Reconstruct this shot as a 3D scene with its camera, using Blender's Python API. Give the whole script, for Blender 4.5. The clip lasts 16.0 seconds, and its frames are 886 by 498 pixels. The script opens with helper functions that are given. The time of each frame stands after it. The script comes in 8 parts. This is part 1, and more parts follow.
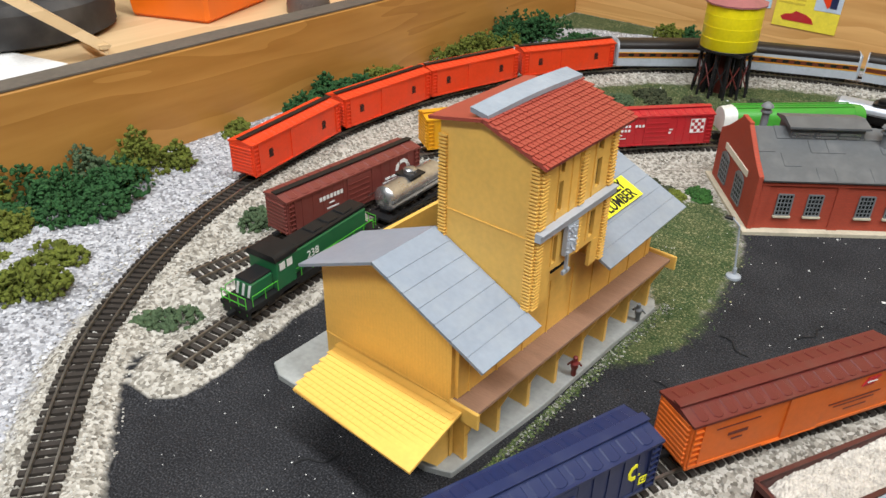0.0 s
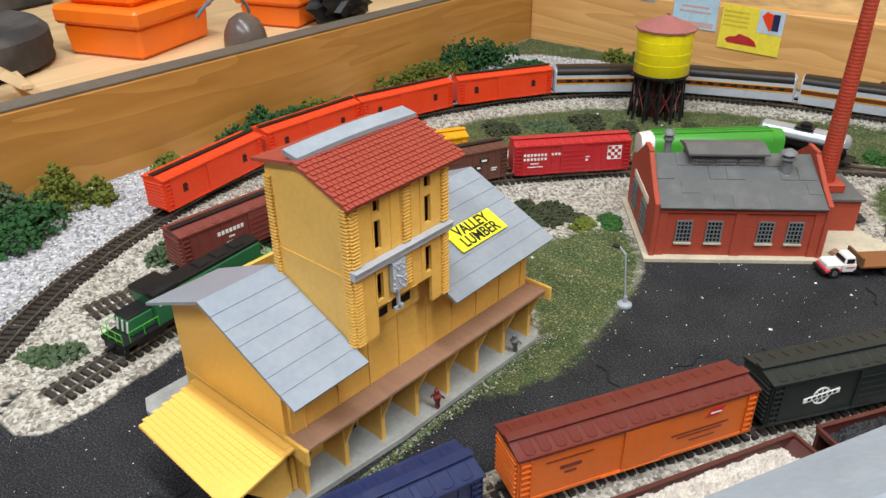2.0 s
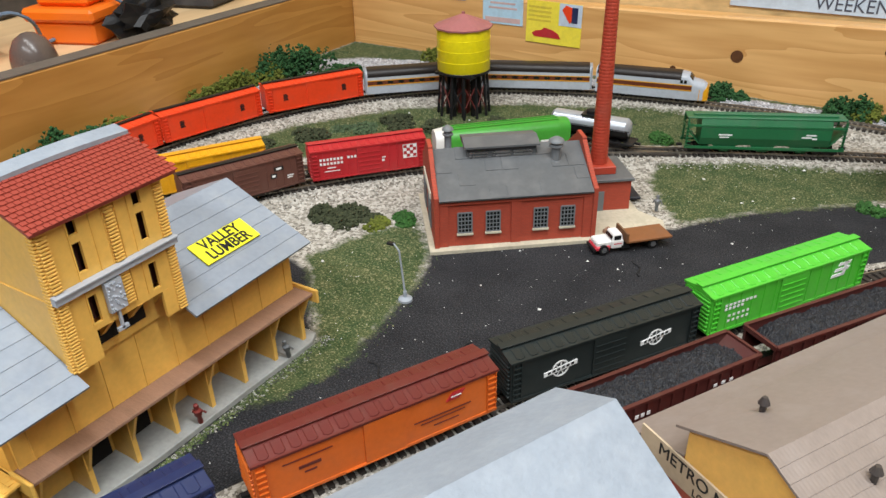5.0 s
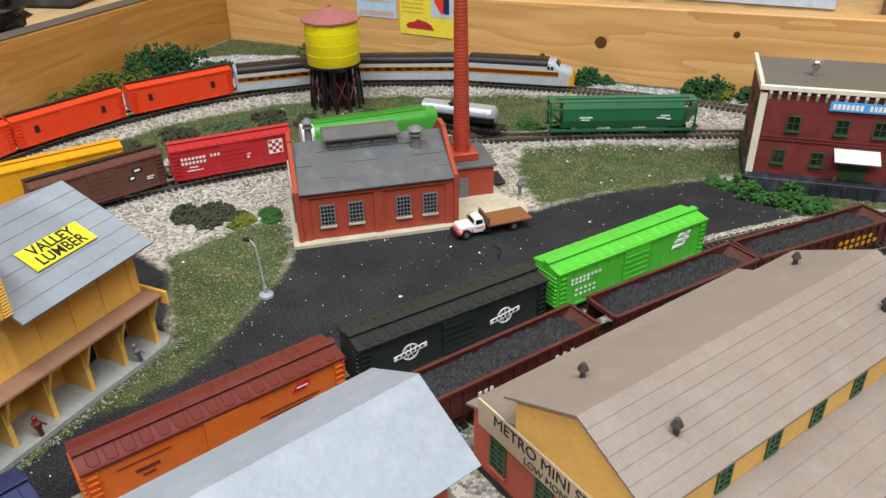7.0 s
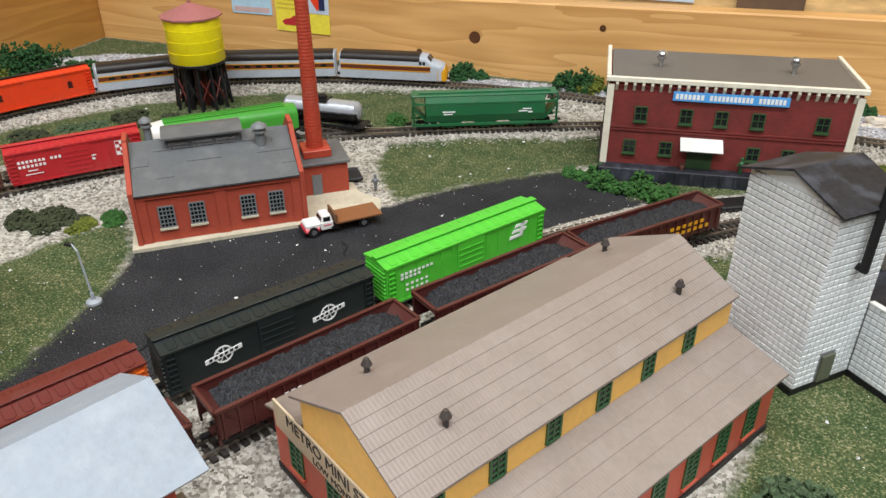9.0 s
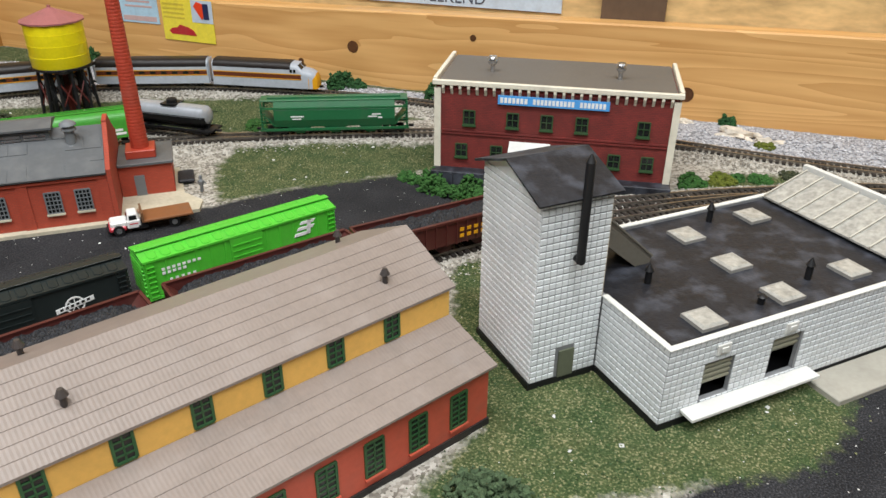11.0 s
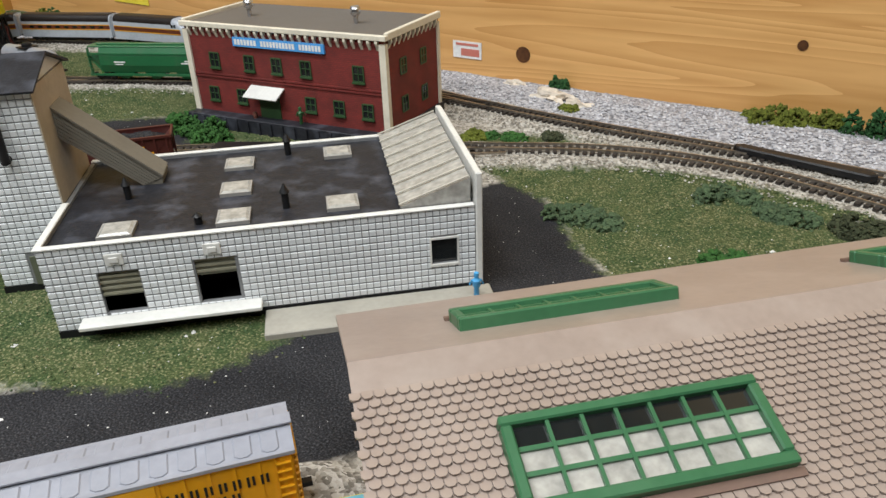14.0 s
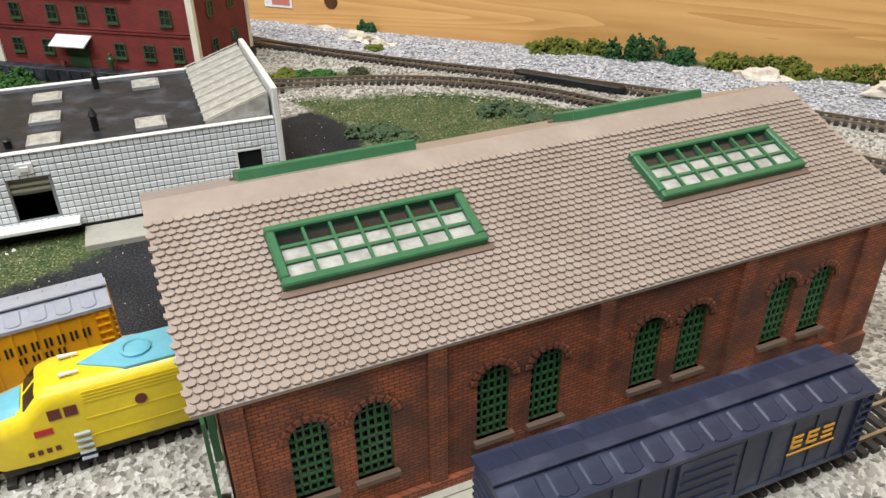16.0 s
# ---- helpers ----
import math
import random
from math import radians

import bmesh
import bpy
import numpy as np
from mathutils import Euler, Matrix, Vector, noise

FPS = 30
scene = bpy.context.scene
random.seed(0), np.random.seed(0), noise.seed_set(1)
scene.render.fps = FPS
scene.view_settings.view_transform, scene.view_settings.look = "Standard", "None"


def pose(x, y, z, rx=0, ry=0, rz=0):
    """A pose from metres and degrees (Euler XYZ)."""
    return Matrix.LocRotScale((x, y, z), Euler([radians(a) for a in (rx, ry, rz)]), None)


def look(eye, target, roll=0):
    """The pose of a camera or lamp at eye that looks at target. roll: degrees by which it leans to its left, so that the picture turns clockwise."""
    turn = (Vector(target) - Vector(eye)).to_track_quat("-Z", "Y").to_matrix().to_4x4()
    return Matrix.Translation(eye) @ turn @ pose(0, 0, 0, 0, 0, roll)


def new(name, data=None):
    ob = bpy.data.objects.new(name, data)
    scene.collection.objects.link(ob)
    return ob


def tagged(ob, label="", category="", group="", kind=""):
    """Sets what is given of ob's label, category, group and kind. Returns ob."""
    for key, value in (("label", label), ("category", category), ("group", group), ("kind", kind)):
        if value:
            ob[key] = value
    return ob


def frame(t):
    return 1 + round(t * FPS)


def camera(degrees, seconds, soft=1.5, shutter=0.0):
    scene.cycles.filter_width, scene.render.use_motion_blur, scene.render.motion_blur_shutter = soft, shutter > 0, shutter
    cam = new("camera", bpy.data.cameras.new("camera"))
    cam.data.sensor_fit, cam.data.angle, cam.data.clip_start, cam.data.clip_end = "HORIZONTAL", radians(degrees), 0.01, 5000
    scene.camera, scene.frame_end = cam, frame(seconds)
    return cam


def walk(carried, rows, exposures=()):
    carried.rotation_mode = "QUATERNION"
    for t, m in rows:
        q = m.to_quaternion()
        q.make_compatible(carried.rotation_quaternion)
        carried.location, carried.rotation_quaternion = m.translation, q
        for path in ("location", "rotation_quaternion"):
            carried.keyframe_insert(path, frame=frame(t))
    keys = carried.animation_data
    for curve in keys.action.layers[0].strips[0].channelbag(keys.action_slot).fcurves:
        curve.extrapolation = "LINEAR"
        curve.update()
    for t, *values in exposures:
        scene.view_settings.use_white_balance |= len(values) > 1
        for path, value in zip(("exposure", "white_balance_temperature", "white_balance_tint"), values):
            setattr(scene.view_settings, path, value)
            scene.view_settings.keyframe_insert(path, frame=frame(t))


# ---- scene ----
cam = camera(61.0, 16.0)
PATH = [
    (0, (0.05965, -0.00433, 0.22340), (-1.02539, 1.32069, -0.80956), 1.0),
    (0.5, (0.07758, 0.00337, 0.22659), (-1.04435, 1.31608, -0.78239), 0.4),
    (1, (0.09087, 0.01351, 0.22934), (-1.04852, 1.31822, -0.77042), 0.1),
    (1.5, (0.10363, 0.02396, 0.23135), (-1.03752, 1.33020, -0.76438), -0.2),
    (2, (0.11260, 0.03942, 0.23117), (-1.02383, 1.35692, -0.75509), -0.6),
    (2.5, (0.12072, 0.04765, 0.23192), (-0.99694, 1.38189, -0.75328), -0.7),
    (3, (0.12981, 0.05741, 0.23276), (-0.95957, 1.41464, -0.75273), -0.8),
    (3.5, (0.13764, 0.06275, 0.23015), (-0.92145, 1.44347, -0.75571), -1.0),
    (4, (0.14900, 0.06827, 0.23019), (-0.87148, 1.47604, -0.75814), -1.2),
    (4.2, (0.15422, 0.06913, 0.23184), (-0.84940, 1.49063, -0.75409), -1.4),
    (6.3, (0.18485, 0.08249, 0.23411), (-0.59611, 1.62842, -0.76599), -1.0),
    (6.5, (0.18806, 0.08270, 0.23302), (-0.57857, 1.63568, -0.76725), -1.2),
    (7, (0.19996, 0.08606, 0.23107), (-0.52250, 1.65961, -0.76993), -1.1),
    (7.5, (0.21228, 0.08988, 0.23225), (-0.47189, 1.68221, -0.76595), -0.9),
    (8, (0.22278, 0.09492, 0.22972), (-0.42378, 1.70383, -0.76696), -0.7),
    (8.5, (0.23796, 0.09988, 0.22409), (-0.36525, 1.72855, -0.76766), -0.4),
    (8.7, (0.24309, 0.10450, 0.22659), (-0.34150, 1.73181, -0.77846), -0.4),
    (10.8, (0.33345, 0.13321, 0.21456), (-0.19772, 1.80663, -0.74332), 0.7),
    (11, (0.35805, 0.14221, 0.21304), (-0.20100, 1.81048, -0.73792), 0.5),
    (11.5, (0.42147, 0.17499, 0.20181), (-0.22221, 1.82403, -0.72894), 0.7),
    (12, (0.47151, 0.20657, 0.19171), (-0.31518, 1.80433, -0.71838), 0.1),
    (12.5, (0.52399, 0.23296, 0.18092), (-0.32624, 1.79175, -0.68819), -0.41),
    (13, (0.56864, 0.25221, 0.18205), (-0.31905, 1.73552, -0.70501), -0.76),
    (13.5, (0.60879, 0.26616, 0.17729), (-0.33421, 1.70182, -0.72620), -1.66),
    (14, (0.64102, 0.27276, 0.17224), (-0.32416, 1.67649, -0.73783), -2.14),
    (14.5, (0.66072, 0.27369, 0.16540), (-0.29443, 1.67038, -0.75847), -2.33),
    (15, (0.68047, 0.26775, 0.15844), (-0.20361, 1.68865, -0.77985), -1.92),
    (15.5, (0.68957, 0.25891, 0.15845), (0.07489, 1.39725, -0.59639), -1.90),
    (16, (0.68913, 0.23351, 0.16531), (0.08088, 1.74465, -0.79336), -0.66),
]
walk(cam, [(t, look(eye, target, roll)) for t, eye, target, roll in PATH],
     exposures=[(0, -0.04), (8.5, -0.05), (11.5, -0.12), (14.0, -0.24), (15.0, -0.14), (16.0, 0.04)])


# ---- world and light ----
world = bpy.data.worlds.new("room_air")
scene.world = world
world.use_nodes = True
world.node_tree.nodes["Background"].inputs[0].default_value = (0.9, 0.95, 1.0, 1)
world.node_tree.nodes["Background"].inputs[1].default_value = 0.012


def tube_lamp(x, y, z, sx, sy, watts, kelvin_rgb):
    d = bpy.data.lights.new("ceiling_tube_light", "AREA")
    d.shape, d.size, d.size_y, d.energy, d.color = "RECTANGLE", sx, sy, watts, kelvin_rgb
    ob = new("ceiling_tube_light", d)
    ob.matrix_world = pose(x, y, z)
    return ob


tube_lamp(-0.15, 0.10, 1.30, 1.2, 0.12, 13.6, (0.955, 0.985, 1.0))
tube_lamp(0.80, 0.12, 1.30, 1.2, 0.12, 19.5, (0.955, 0.985, 1.0))
tube_lamp(0.20, -0.75, 1.30, 1.6, 0.15, 26.5, (0.955, 0.985, 1.0))


# ---- materials ----
def mat(name, col, rough=0.5, metal=0.0, var=0.18, s1=420, s2=45, bump=0.15, bs=900, spec=0.4, dirt=None, dirt_amt=0.0, axis=None):
    """Procedural surface: base colour varied at two scales, fine relief, optional dirt."""
    m = bpy.data.materials.new(name)
    m.use_nodes = True
    nt = m.node_tree
    N, L = nt.nodes, nt.links
    b = N["Principled BSDF"]
    b.inputs["Roughness"].default_value = rough
    b.inputs["Metallic"].default_value = metal
    b.inputs["Specular IOR Level"].default_value = spec
    tc = N.new("ShaderNodeTexCoord")
    mp = N.new("ShaderNodeMapping")
    L.new(tc.outputs["Object"], mp.inputs[0])
    if axis is not None:
        mp.inputs["Scale"].default_value = axis
    n1 = N.new("ShaderNodeTexNoise")
    n1.inputs["Scale"].default_value, n1.inputs["Detail"].default_value = s1, 4
    n2 = N.new("ShaderNodeTexNoise")
    n2.inputs["Scale"].default_value, n2.inputs["Detail"].default_value = s2, 5
    L.new(mp.outputs[0], n1.inputs["Vector"])
    L.new(mp.outputs[0], n2.inputs["Vector"])
    add = N.new("ShaderNodeMath")
    add.operation = "ADD"
    L.new(n1.outputs["Fac"], add.inputs[0])
    L.new(n2.outputs["Fac"], add.inputs[1])
    mr = N.new("ShaderNodeMapRange")
    mr.inputs["From Min"].default_value, mr.inputs["From Max"].default_value = 0.6, 1.4
    L.new(add.outputs[0], mr.inputs[0])
    mix = N.new("ShaderNodeMix")
    mix.data_type = "RGBA"
    lo = [max(0.0, c * (1 - var)) for c in col]
    hi = [min(1.0, c * (1 + var)) for c in col]
    mix.inputs["A"].default_value, mix.inputs["B"].default_value = (*lo, 1), (*hi, 1)
    L.new(mr.outputs[0], mix.inputs["Factor"])
    out = mix.outputs["Result"]
    if dirt:
        n3 = N.new("ShaderNodeTexNoise")
        n3.inputs["Scale"].default_value, n3.inputs["Detail"].default_value = s2 * 1.7, 6
        L.new(tc.outputs["Object"], n3.inputs["Vector"])
        r3 = N.new("ShaderNodeMapRange")
        r3.inputs["From Min"].default_value, r3.inputs["From Max"].default_value = 0.5, 0.72
        r3.inputs["To Max"].default_value = dirt_amt
        L.new(n3.outputs["Fac"], r3.inputs[0])
        mx = N.new("ShaderNodeMix")
        mx.data_type = "RGBA"
        L.new(r3.outputs[0], mx.inputs["Factor"])
        L.new(out, mx.inputs["A"])
        mx.inputs["B"].default_value = (*dirt, 1)
        out = mx.outputs["Result"]
    L.new(out, b.inputs["Base Color"])
    rr = N.new("ShaderNodeMapRange")
    rr.inputs["To Min"].default_value, rr.inputs["To Max"].default_value = max(0.02, rough - 0.1), min(1, rough + 0.1)
    L.new(n2.outputs["Fac"], rr.inputs[0])
    L.new(rr.outputs[0], b.inputs["Roughness"])
    if bump:
        nb = N.new("ShaderNodeTexNoise")
        nb.inputs["Scale"].default_value, nb.inputs["Detail"].default_value = bs, 3
        L.new(mp.outputs[0], nb.inputs["Vector"])
        bp = N.new("ShaderNodeBump")
        bp.inputs["Strength"].default_value, bp.inputs["Distance"].default_value = bump, 0.0005
        L.new(nb.outputs["Fac"], bp.inputs["Height"])
        L.new(bp.outputs[0], b.inputs["Normal"])
    return m


def plastic(name, col, rough=0.42, **k):
    k.setdefault("var", 0.10)
    k.setdefault("bump", 0.05)
    k.setdefault("dirt", (0.12, 0.10, 0.08))
    k.setdefault("dirt_amt", 0.18)
    return mat(name, col, rough, **k)


def wood(name, a, b_, scale=(3, 40, 40), rough=0.5, ring=14, knots=True):
    """Planed softwood with long grain along the board's x axis."""
    m = bpy.data.materials.new(name)
    m.use_nodes = True
    N, L = m.node_tree.nodes, m.node_tree.links
    b = N["Principled BSDF"]
    tc = N.new("ShaderNodeTexCoord")
    mp = N.new("ShaderNodeMapping")
    mp.inputs["Scale"].default_value = scale
    L.new(tc.outputs["Object"], mp.inputs[0])
    nz = N.new("ShaderNodeTexNoise")
    nz.inputs["Scale"].default_value, nz.inputs["Detail"].default_value, nz.inputs["Distortion"].default_value = 0.6, 3, 0.6
    L.new(mp.outputs[0], nz.inputs["Vector"])
    ml = N.new("ShaderNodeMath")
    ml.operation = "MULTIPLY"
    ml.inputs[1].default_value = ring
    L.new(nz.outputs["Fac"], ml.inputs[0])
    sn = N.new("ShaderNodeMath")
    sn.operation = "FRACT"
    L.new(ml.outputs[0], sn.inputs[0])
    fine = N.new("ShaderNodeTexNoise")
    fine.inputs["Scale"].default_value, fine.inputs["Detail"].default_value = 6, 6
    L.new(mp.outputs[0], fine.inputs["Vector"])
    av = N.new("ShaderNodeMath")
    av.operation = "MULTIPLY_ADD"
    av.inputs[1].default_value = 0.45
    L.new(sn.outputs[0], av.inputs[0])
    fm = N.new("ShaderNodeMath")
    fm.operation = "MULTIPLY"
    fm.inputs[1].default_value = 0.7
    L.new(fine.outputs["Fac"], fm.inputs[0])
    L.new(fm.outputs[0], av.inputs[2])
    cr = N.new("ShaderNodeValToRGB")
    cr.color_ramp.elements[0].color, cr.color_ramp.elements[1].color = (*a, 1), (*b_, 1)
    cr.color_ramp.elements[0].position, cr.color_ramp.elements[1].position = 0.2, 0.9
    L.new(av.outputs[0], cr.inputs[0])
    L.new(cr.outputs[0], b.inputs["Base Color"])
    b.inputs["Roughness"].default_value = rough
    bp = N.new("ShaderNodeBump")
    bp.inputs["Strength"].default_value, bp.inputs["Distance"].default_value = 0.1, 0.0006
    L.new(fine.outputs["Fac"], bp.inputs["Height"])
    L.new(bp.outputs[0], b.inputs["Normal"])
    return m


def brick(name, a, b_, mortar, w=0.0026, h=0.0011, rough=0.75, flat=0.25, dark=None, dark_amt=0.0):
    """Moulded brick courses on vertical faces; u runs along the wall."""
    m = bpy.data.materials.new(name)
    m.use_nodes = True
    N, L = m.node_tree.nodes, m.node_tree.links
    bs = N["Principled BSDF"]
    bs.inputs["Roughness"].default_value = rough
    tc = N.new("ShaderNodeTexCoord")
    sp = N.new("ShaderNodeSeparateXYZ")
    L.new(tc.outputs["Object"], sp.inputs[0])
    su = N.new("ShaderNodeMath")
    su.operation = "ADD"
    L.new(sp.outputs["X"], su.inputs[0])
    L.new(sp.outputs["Y"], su.inputs[1])
    cb = N.new("ShaderNodeCombineXYZ")
    L.new(su.outputs[0], cb.inputs["X"])
    L.new(sp.outputs["Z"], cb.inputs["Y"])
    bt = N.new("ShaderNodeTexBrick")
    bt.inputs["Scale"].default_value = 1.0
    bt.inputs["Brick Width"].default_value, bt.inputs["Row Height"].default_value = w, h
    bt.inputs["Mortar Size"].default_value, bt.inputs["Mortar Smooth"].default_value = h * 0.13, 0.3
    bt.inputs["Color1"].default_value, bt.inputs["Color2"].default_value, bt.inputs["Mortar"].default_value = (*a, 1), (*b_, 1), (*mortar, 1)
    L.new(cb.outputs[0], bt.inputs["Vector"])
    nz = N.new("ShaderNodeTexNoise")
    nz.inputs["Scale"].default_value, nz.inputs["Detail"].default_value = 70, 6
    L.new(tc.outputs["Object"], nz.inputs["Vector"])
    mr = N.new("ShaderNodeMapRange")
    mr.inputs["From Min"].default_value, mr.inputs["From Max"].default_value = 0.42, 0.62
    mr.inputs["To Max"].default_value = dark_amt if dark else 0.15
    L.new(nz.outputs["Fac"], mr.inputs[0])
    mx = N.new("ShaderNodeMix")
    mx.data_type = "RGBA"
    L.new(mr.outputs[0], mx.inputs["Factor"])
    L.new(bt.outputs["Color"], mx.inputs["A"])
    mx.inputs["B"].default_value = (*(dark or [c * 0.6 for c in a]), 1)
    L.new(mx.outputs["Result"], bs.inputs["Base Color"])
    bp = N.new("ShaderNodeBump")
    bp.inputs["Strength"].default_value, bp.inputs["Distance"].default_value = flat, 0.0004
    bp.invert = True
    L.new(bt.outputs["Fac"], bp.inputs["Height"])
    L.new(bp.outputs[0], bs.inputs["Normal"])
    return m


YEL = plastic("ochre_plastic", (0.80, 0.475, 0.105), dirt_amt=0.08)
YEL2 = plastic("clerestory_yellow", (0.80, 0.46, 0.11), dirt_amt=0.05)
GREYROOF = plastic("blue_grey_roof", (0.235, 0.27, 0.32), 0.38, dirt=(0.5, 0.5, 0.45), dirt_amt=0.12)
PALEROOF = plastic("pale_grey_roof", (0.245, 0.28, 0.325), 0.55, dirt=(0.45, 0.47, 0.5), dirt_amt=0.2, bump=0.5, bs=500)
REDTILE = plastic("red_shingle", (0.30, 0.052, 0.035), 0.42, dirt_amt=0.1)
SILVER = plastic("silver_grey_paint", (0.42, 0.46, 0.52), 0.35)
DECK = mat("brown_wood_deck", (0.30, 0.17, 0.11), 0.7, bump=0.2, axis=(1, 6, 1))
CONCR = mat("grey_concrete_base", (0.33, 0.34, 0.33), 0.7, dirt=(0.15, 0.15, 0.13), dirt_amt=0.4)
TAN = mat("tan_base", (0.50, 0.45, 0.34), 0.8, dirt=(0.25, 0.22, 0.17), dirt_amt=0.3)
REDBR = brick("orange_red_brick", (0.42, 0.058, 0.026), (0.36, 0.05, 0.022), (0.26, 0.05, 0.03), flat=0.35)
REDBR2 = brick("dark_red_brick", (0.23, 0.027, 0.021), (0.18, 0.022, 0.018), (0.10, 0.018, 0.015), w=0.0028, h=0.0012, dark=(0.07, 0.012, 0.01), dark_amt=0.4)
OLDBR = brick("weathered_brick", (0.36, 0.095, 0.032), (0.22, 0.060, 0.026), (0.055, 0.026, 0.016), w=0.0028, h=0.0011, flat=0.7, dark=(0.05, 0.024, 0.018), dark_amt=0.75)
REDPL = plastic("coral_red_plastic", (0.52, 0.095, 0.055), 0.5)
STACKRED = plastic("stack_red", (0.38, 0.048, 0.025), 0.45)
GREYSLATE = plastic("dark_grey_roof", (0.10, 0.105, 0.11), 0.5, dirt=(0.2, 0.2, 0.2), dirt_amt=0.3)
BROWNROOF = plastic("taupe_brown_roof", (0.235, 0.192, 0.168), 0.42, dirt=(0.32, 0.28, 0.26), dirt_amt=0.25)
EHROOF = plastic("tan_shingle", (0.295, 0.235, 0.20), 0.33, dirt=(0.40, 0.34, 0.30), dirt_amt=0.3)
WHITEBLK = plastic("white_block", (0.68, 0.70, 0.71), 0.4, dirt=(0.4, 0.42, 0.42), dirt_amt=0.15)
GROUT = mat("grey_joint", (0.20, 0.205, 0.21), 0.6)
BEIGE = plastic("beige_side_plastic", (0.46, 0.40, 0.31), 0.5)
SLIT = mat("red_brown_interior", (0.055, 0.014, 0.010), 0.8)
WHITE = plastic("white_plastic", (0.68, 0.675, 0.64), 0.4, dirt_amt=0.08)
CREAM = plastic("cream_trim", (0.72, 0.67, 0.55), 0.45, dirt_amt=0.15)
TAR = mat("black_tar_roof", (0.018, 0.019, 0.024), 0.5, var=0.45, dirt=(0.11, 0.12, 0.15), dirt_amt=0.5, bump=0.3, spec=0.25)
BLACK = plastic("black_plastic", (0.012, 0.012, 0.013), 0.4, dirt=(0.05, 0.048, 0.046), dirt_amt=0.15, spec=0.25)
DARK = mat("dark_underframe", (0.02, 0.018, 0.017), 0.65, dirt=(0.08, 0.06, 0.045), dirt_amt=0.35)
STEEL = mat("rail_steel", (0.42, 0.38, 0.33), 0.32, 0.9, var=0.3, dirt=(0.2, 0.13, 0.08), dirt_amt=0.3)
CHROME = mat("bright_metal", (0.55, 0.55, 0.56), 0.28, 0.9)
TIE = mat("brown_black_tie", (0.030, 0.024, 0.020), 0.7, var=0.3)
GREENP = plastic("window_green", (0.028, 0.10, 0.035), 0.4)
WKGREEN = plastic("dull_dark_green", (0.030, 0.070, 0.026), 0.5)
GREENSKY = plastic("skylight_green", (0.035, 0.125, 0.055), 0.35, dirt=(0.15, 0.25, 0.15), dirt_amt=0.15)
DGLASS = mat("dark_window", (0.012, 0.014, 0.014), 0.12, bump=0, spec=0.6)
# near-black paint standing for unlit insides of openings; the tower shutters share it
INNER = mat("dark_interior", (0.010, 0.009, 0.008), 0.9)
MILKY = mat("milky_pane", (0.35, 0.34, 0.31), 0.2, var=0.35, s2=200, bump=0.05)
GREYWIN = plastic("grey_window_frame", (0.16, 0.17, 0.18), 0.5)
SIGNY = plastic("bright_yellow_sign", (0.85, 0.82, 0.03), 0.6, dirt_amt=0.0)
INK = mat("black_ink", (0.01, 0.01, 0.01), 0.6, bump=0)
WINK = mat("white_ink", (0.75, 0.75, 0.74), 0.5, bump=0)
COAL = mat("coal", (0.020, 0.021, 0.025), 0.5, var=0.7, s1=2600, s2=500, bump=0.9, bs=1800, spec=0.3)
TANKY = plastic("tank_yellow", (0.85, 0.72, 0.01), 0.35, dirt_amt=0.03)
PINKROOF = plastic("faded_red_roof", (0.36, 0.13, 0.13), 0.5)
BLUESIGN = plastic("blue_sign", (0.08, 0.33, 0.72), 0.4, dirt_amt=0.03)
FIGRED = plastic("figure_red", (0.20, 0.03, 0.025), 0.5)
FIGBLUE = plastic("figure_blue", (0.07, 0.33, 0.62), 0.5)
PINE = wood("pine_board", (0.52, 0.26, 0.080), (0.74, 0.43, 0.165), rough=0.42, scale=(2.2, 30, 30))
PINE2 = wood("amber_board", (0.36, 0.160, 0.032), (0.50, 0.250, 0.062), rough=0.38, scale=(26, 3.2, 26), ring=9)
KNOT = mat("pine_knot", (0.09, 0.035, 0.012), 0.5, var=0.5, s1=300)
PLY = wood("plywood_shelf", (0.55, 0.37, 0.19), (0.70, 0.50, 0.28), scale=(20, 2.5, 20), ring=6)
OSB = mat("strand_board", (0.66, 0.45, 0.20), 0.6, var=0.35, s1=60, s2=22, axis=(1, 1, 3))


# ---- mesh helpers ----
def box(bm, x0, x1, y0, y1, z0, z1, taper=0.0):
    v = [bm.verts.new(p) for p in ((x0, y0, z0), (x1, y0, z0), (x1, y1, z0), (x0, y1, z0), (x0 + taper, y0 + taper, z1), (x1 - taper, y0 + taper, z1), (x1 - taper, y1 - taper, z1), (x0 + taper, y1 - taper, z1))]
    for f in ((3, 2, 1, 0), (4, 5, 6, 7), (0, 1, 5, 4), (1, 2, 6, 5), (2, 3, 7, 6), (3, 0, 4, 7)):
        bm.faces.new([v[i] for i in f])
    return v


def prism(bm, prof, a, b, axis="x"):
    """A closed profile extruded from a to b along the axis; the profile runs in the other two, in order."""
    def at(p, s):
        return (s, p[0], p[1]) if axis == "x" else (p[0], s, p[1]) if axis == "y" else (p[0], p[1], s)
    lo, hi = [bm.verts.new(at(p, a)) for p in prof], [bm.verts.new(at(p, b)) for p in prof]
    n = len(prof)
    for i in range(n):
        bm.faces.new((lo[i], lo[(i + 1) % n], hi[(i + 1) % n], hi[i]))
    bm.faces.new(lo[::-1])
    bm.faces.new(hi)


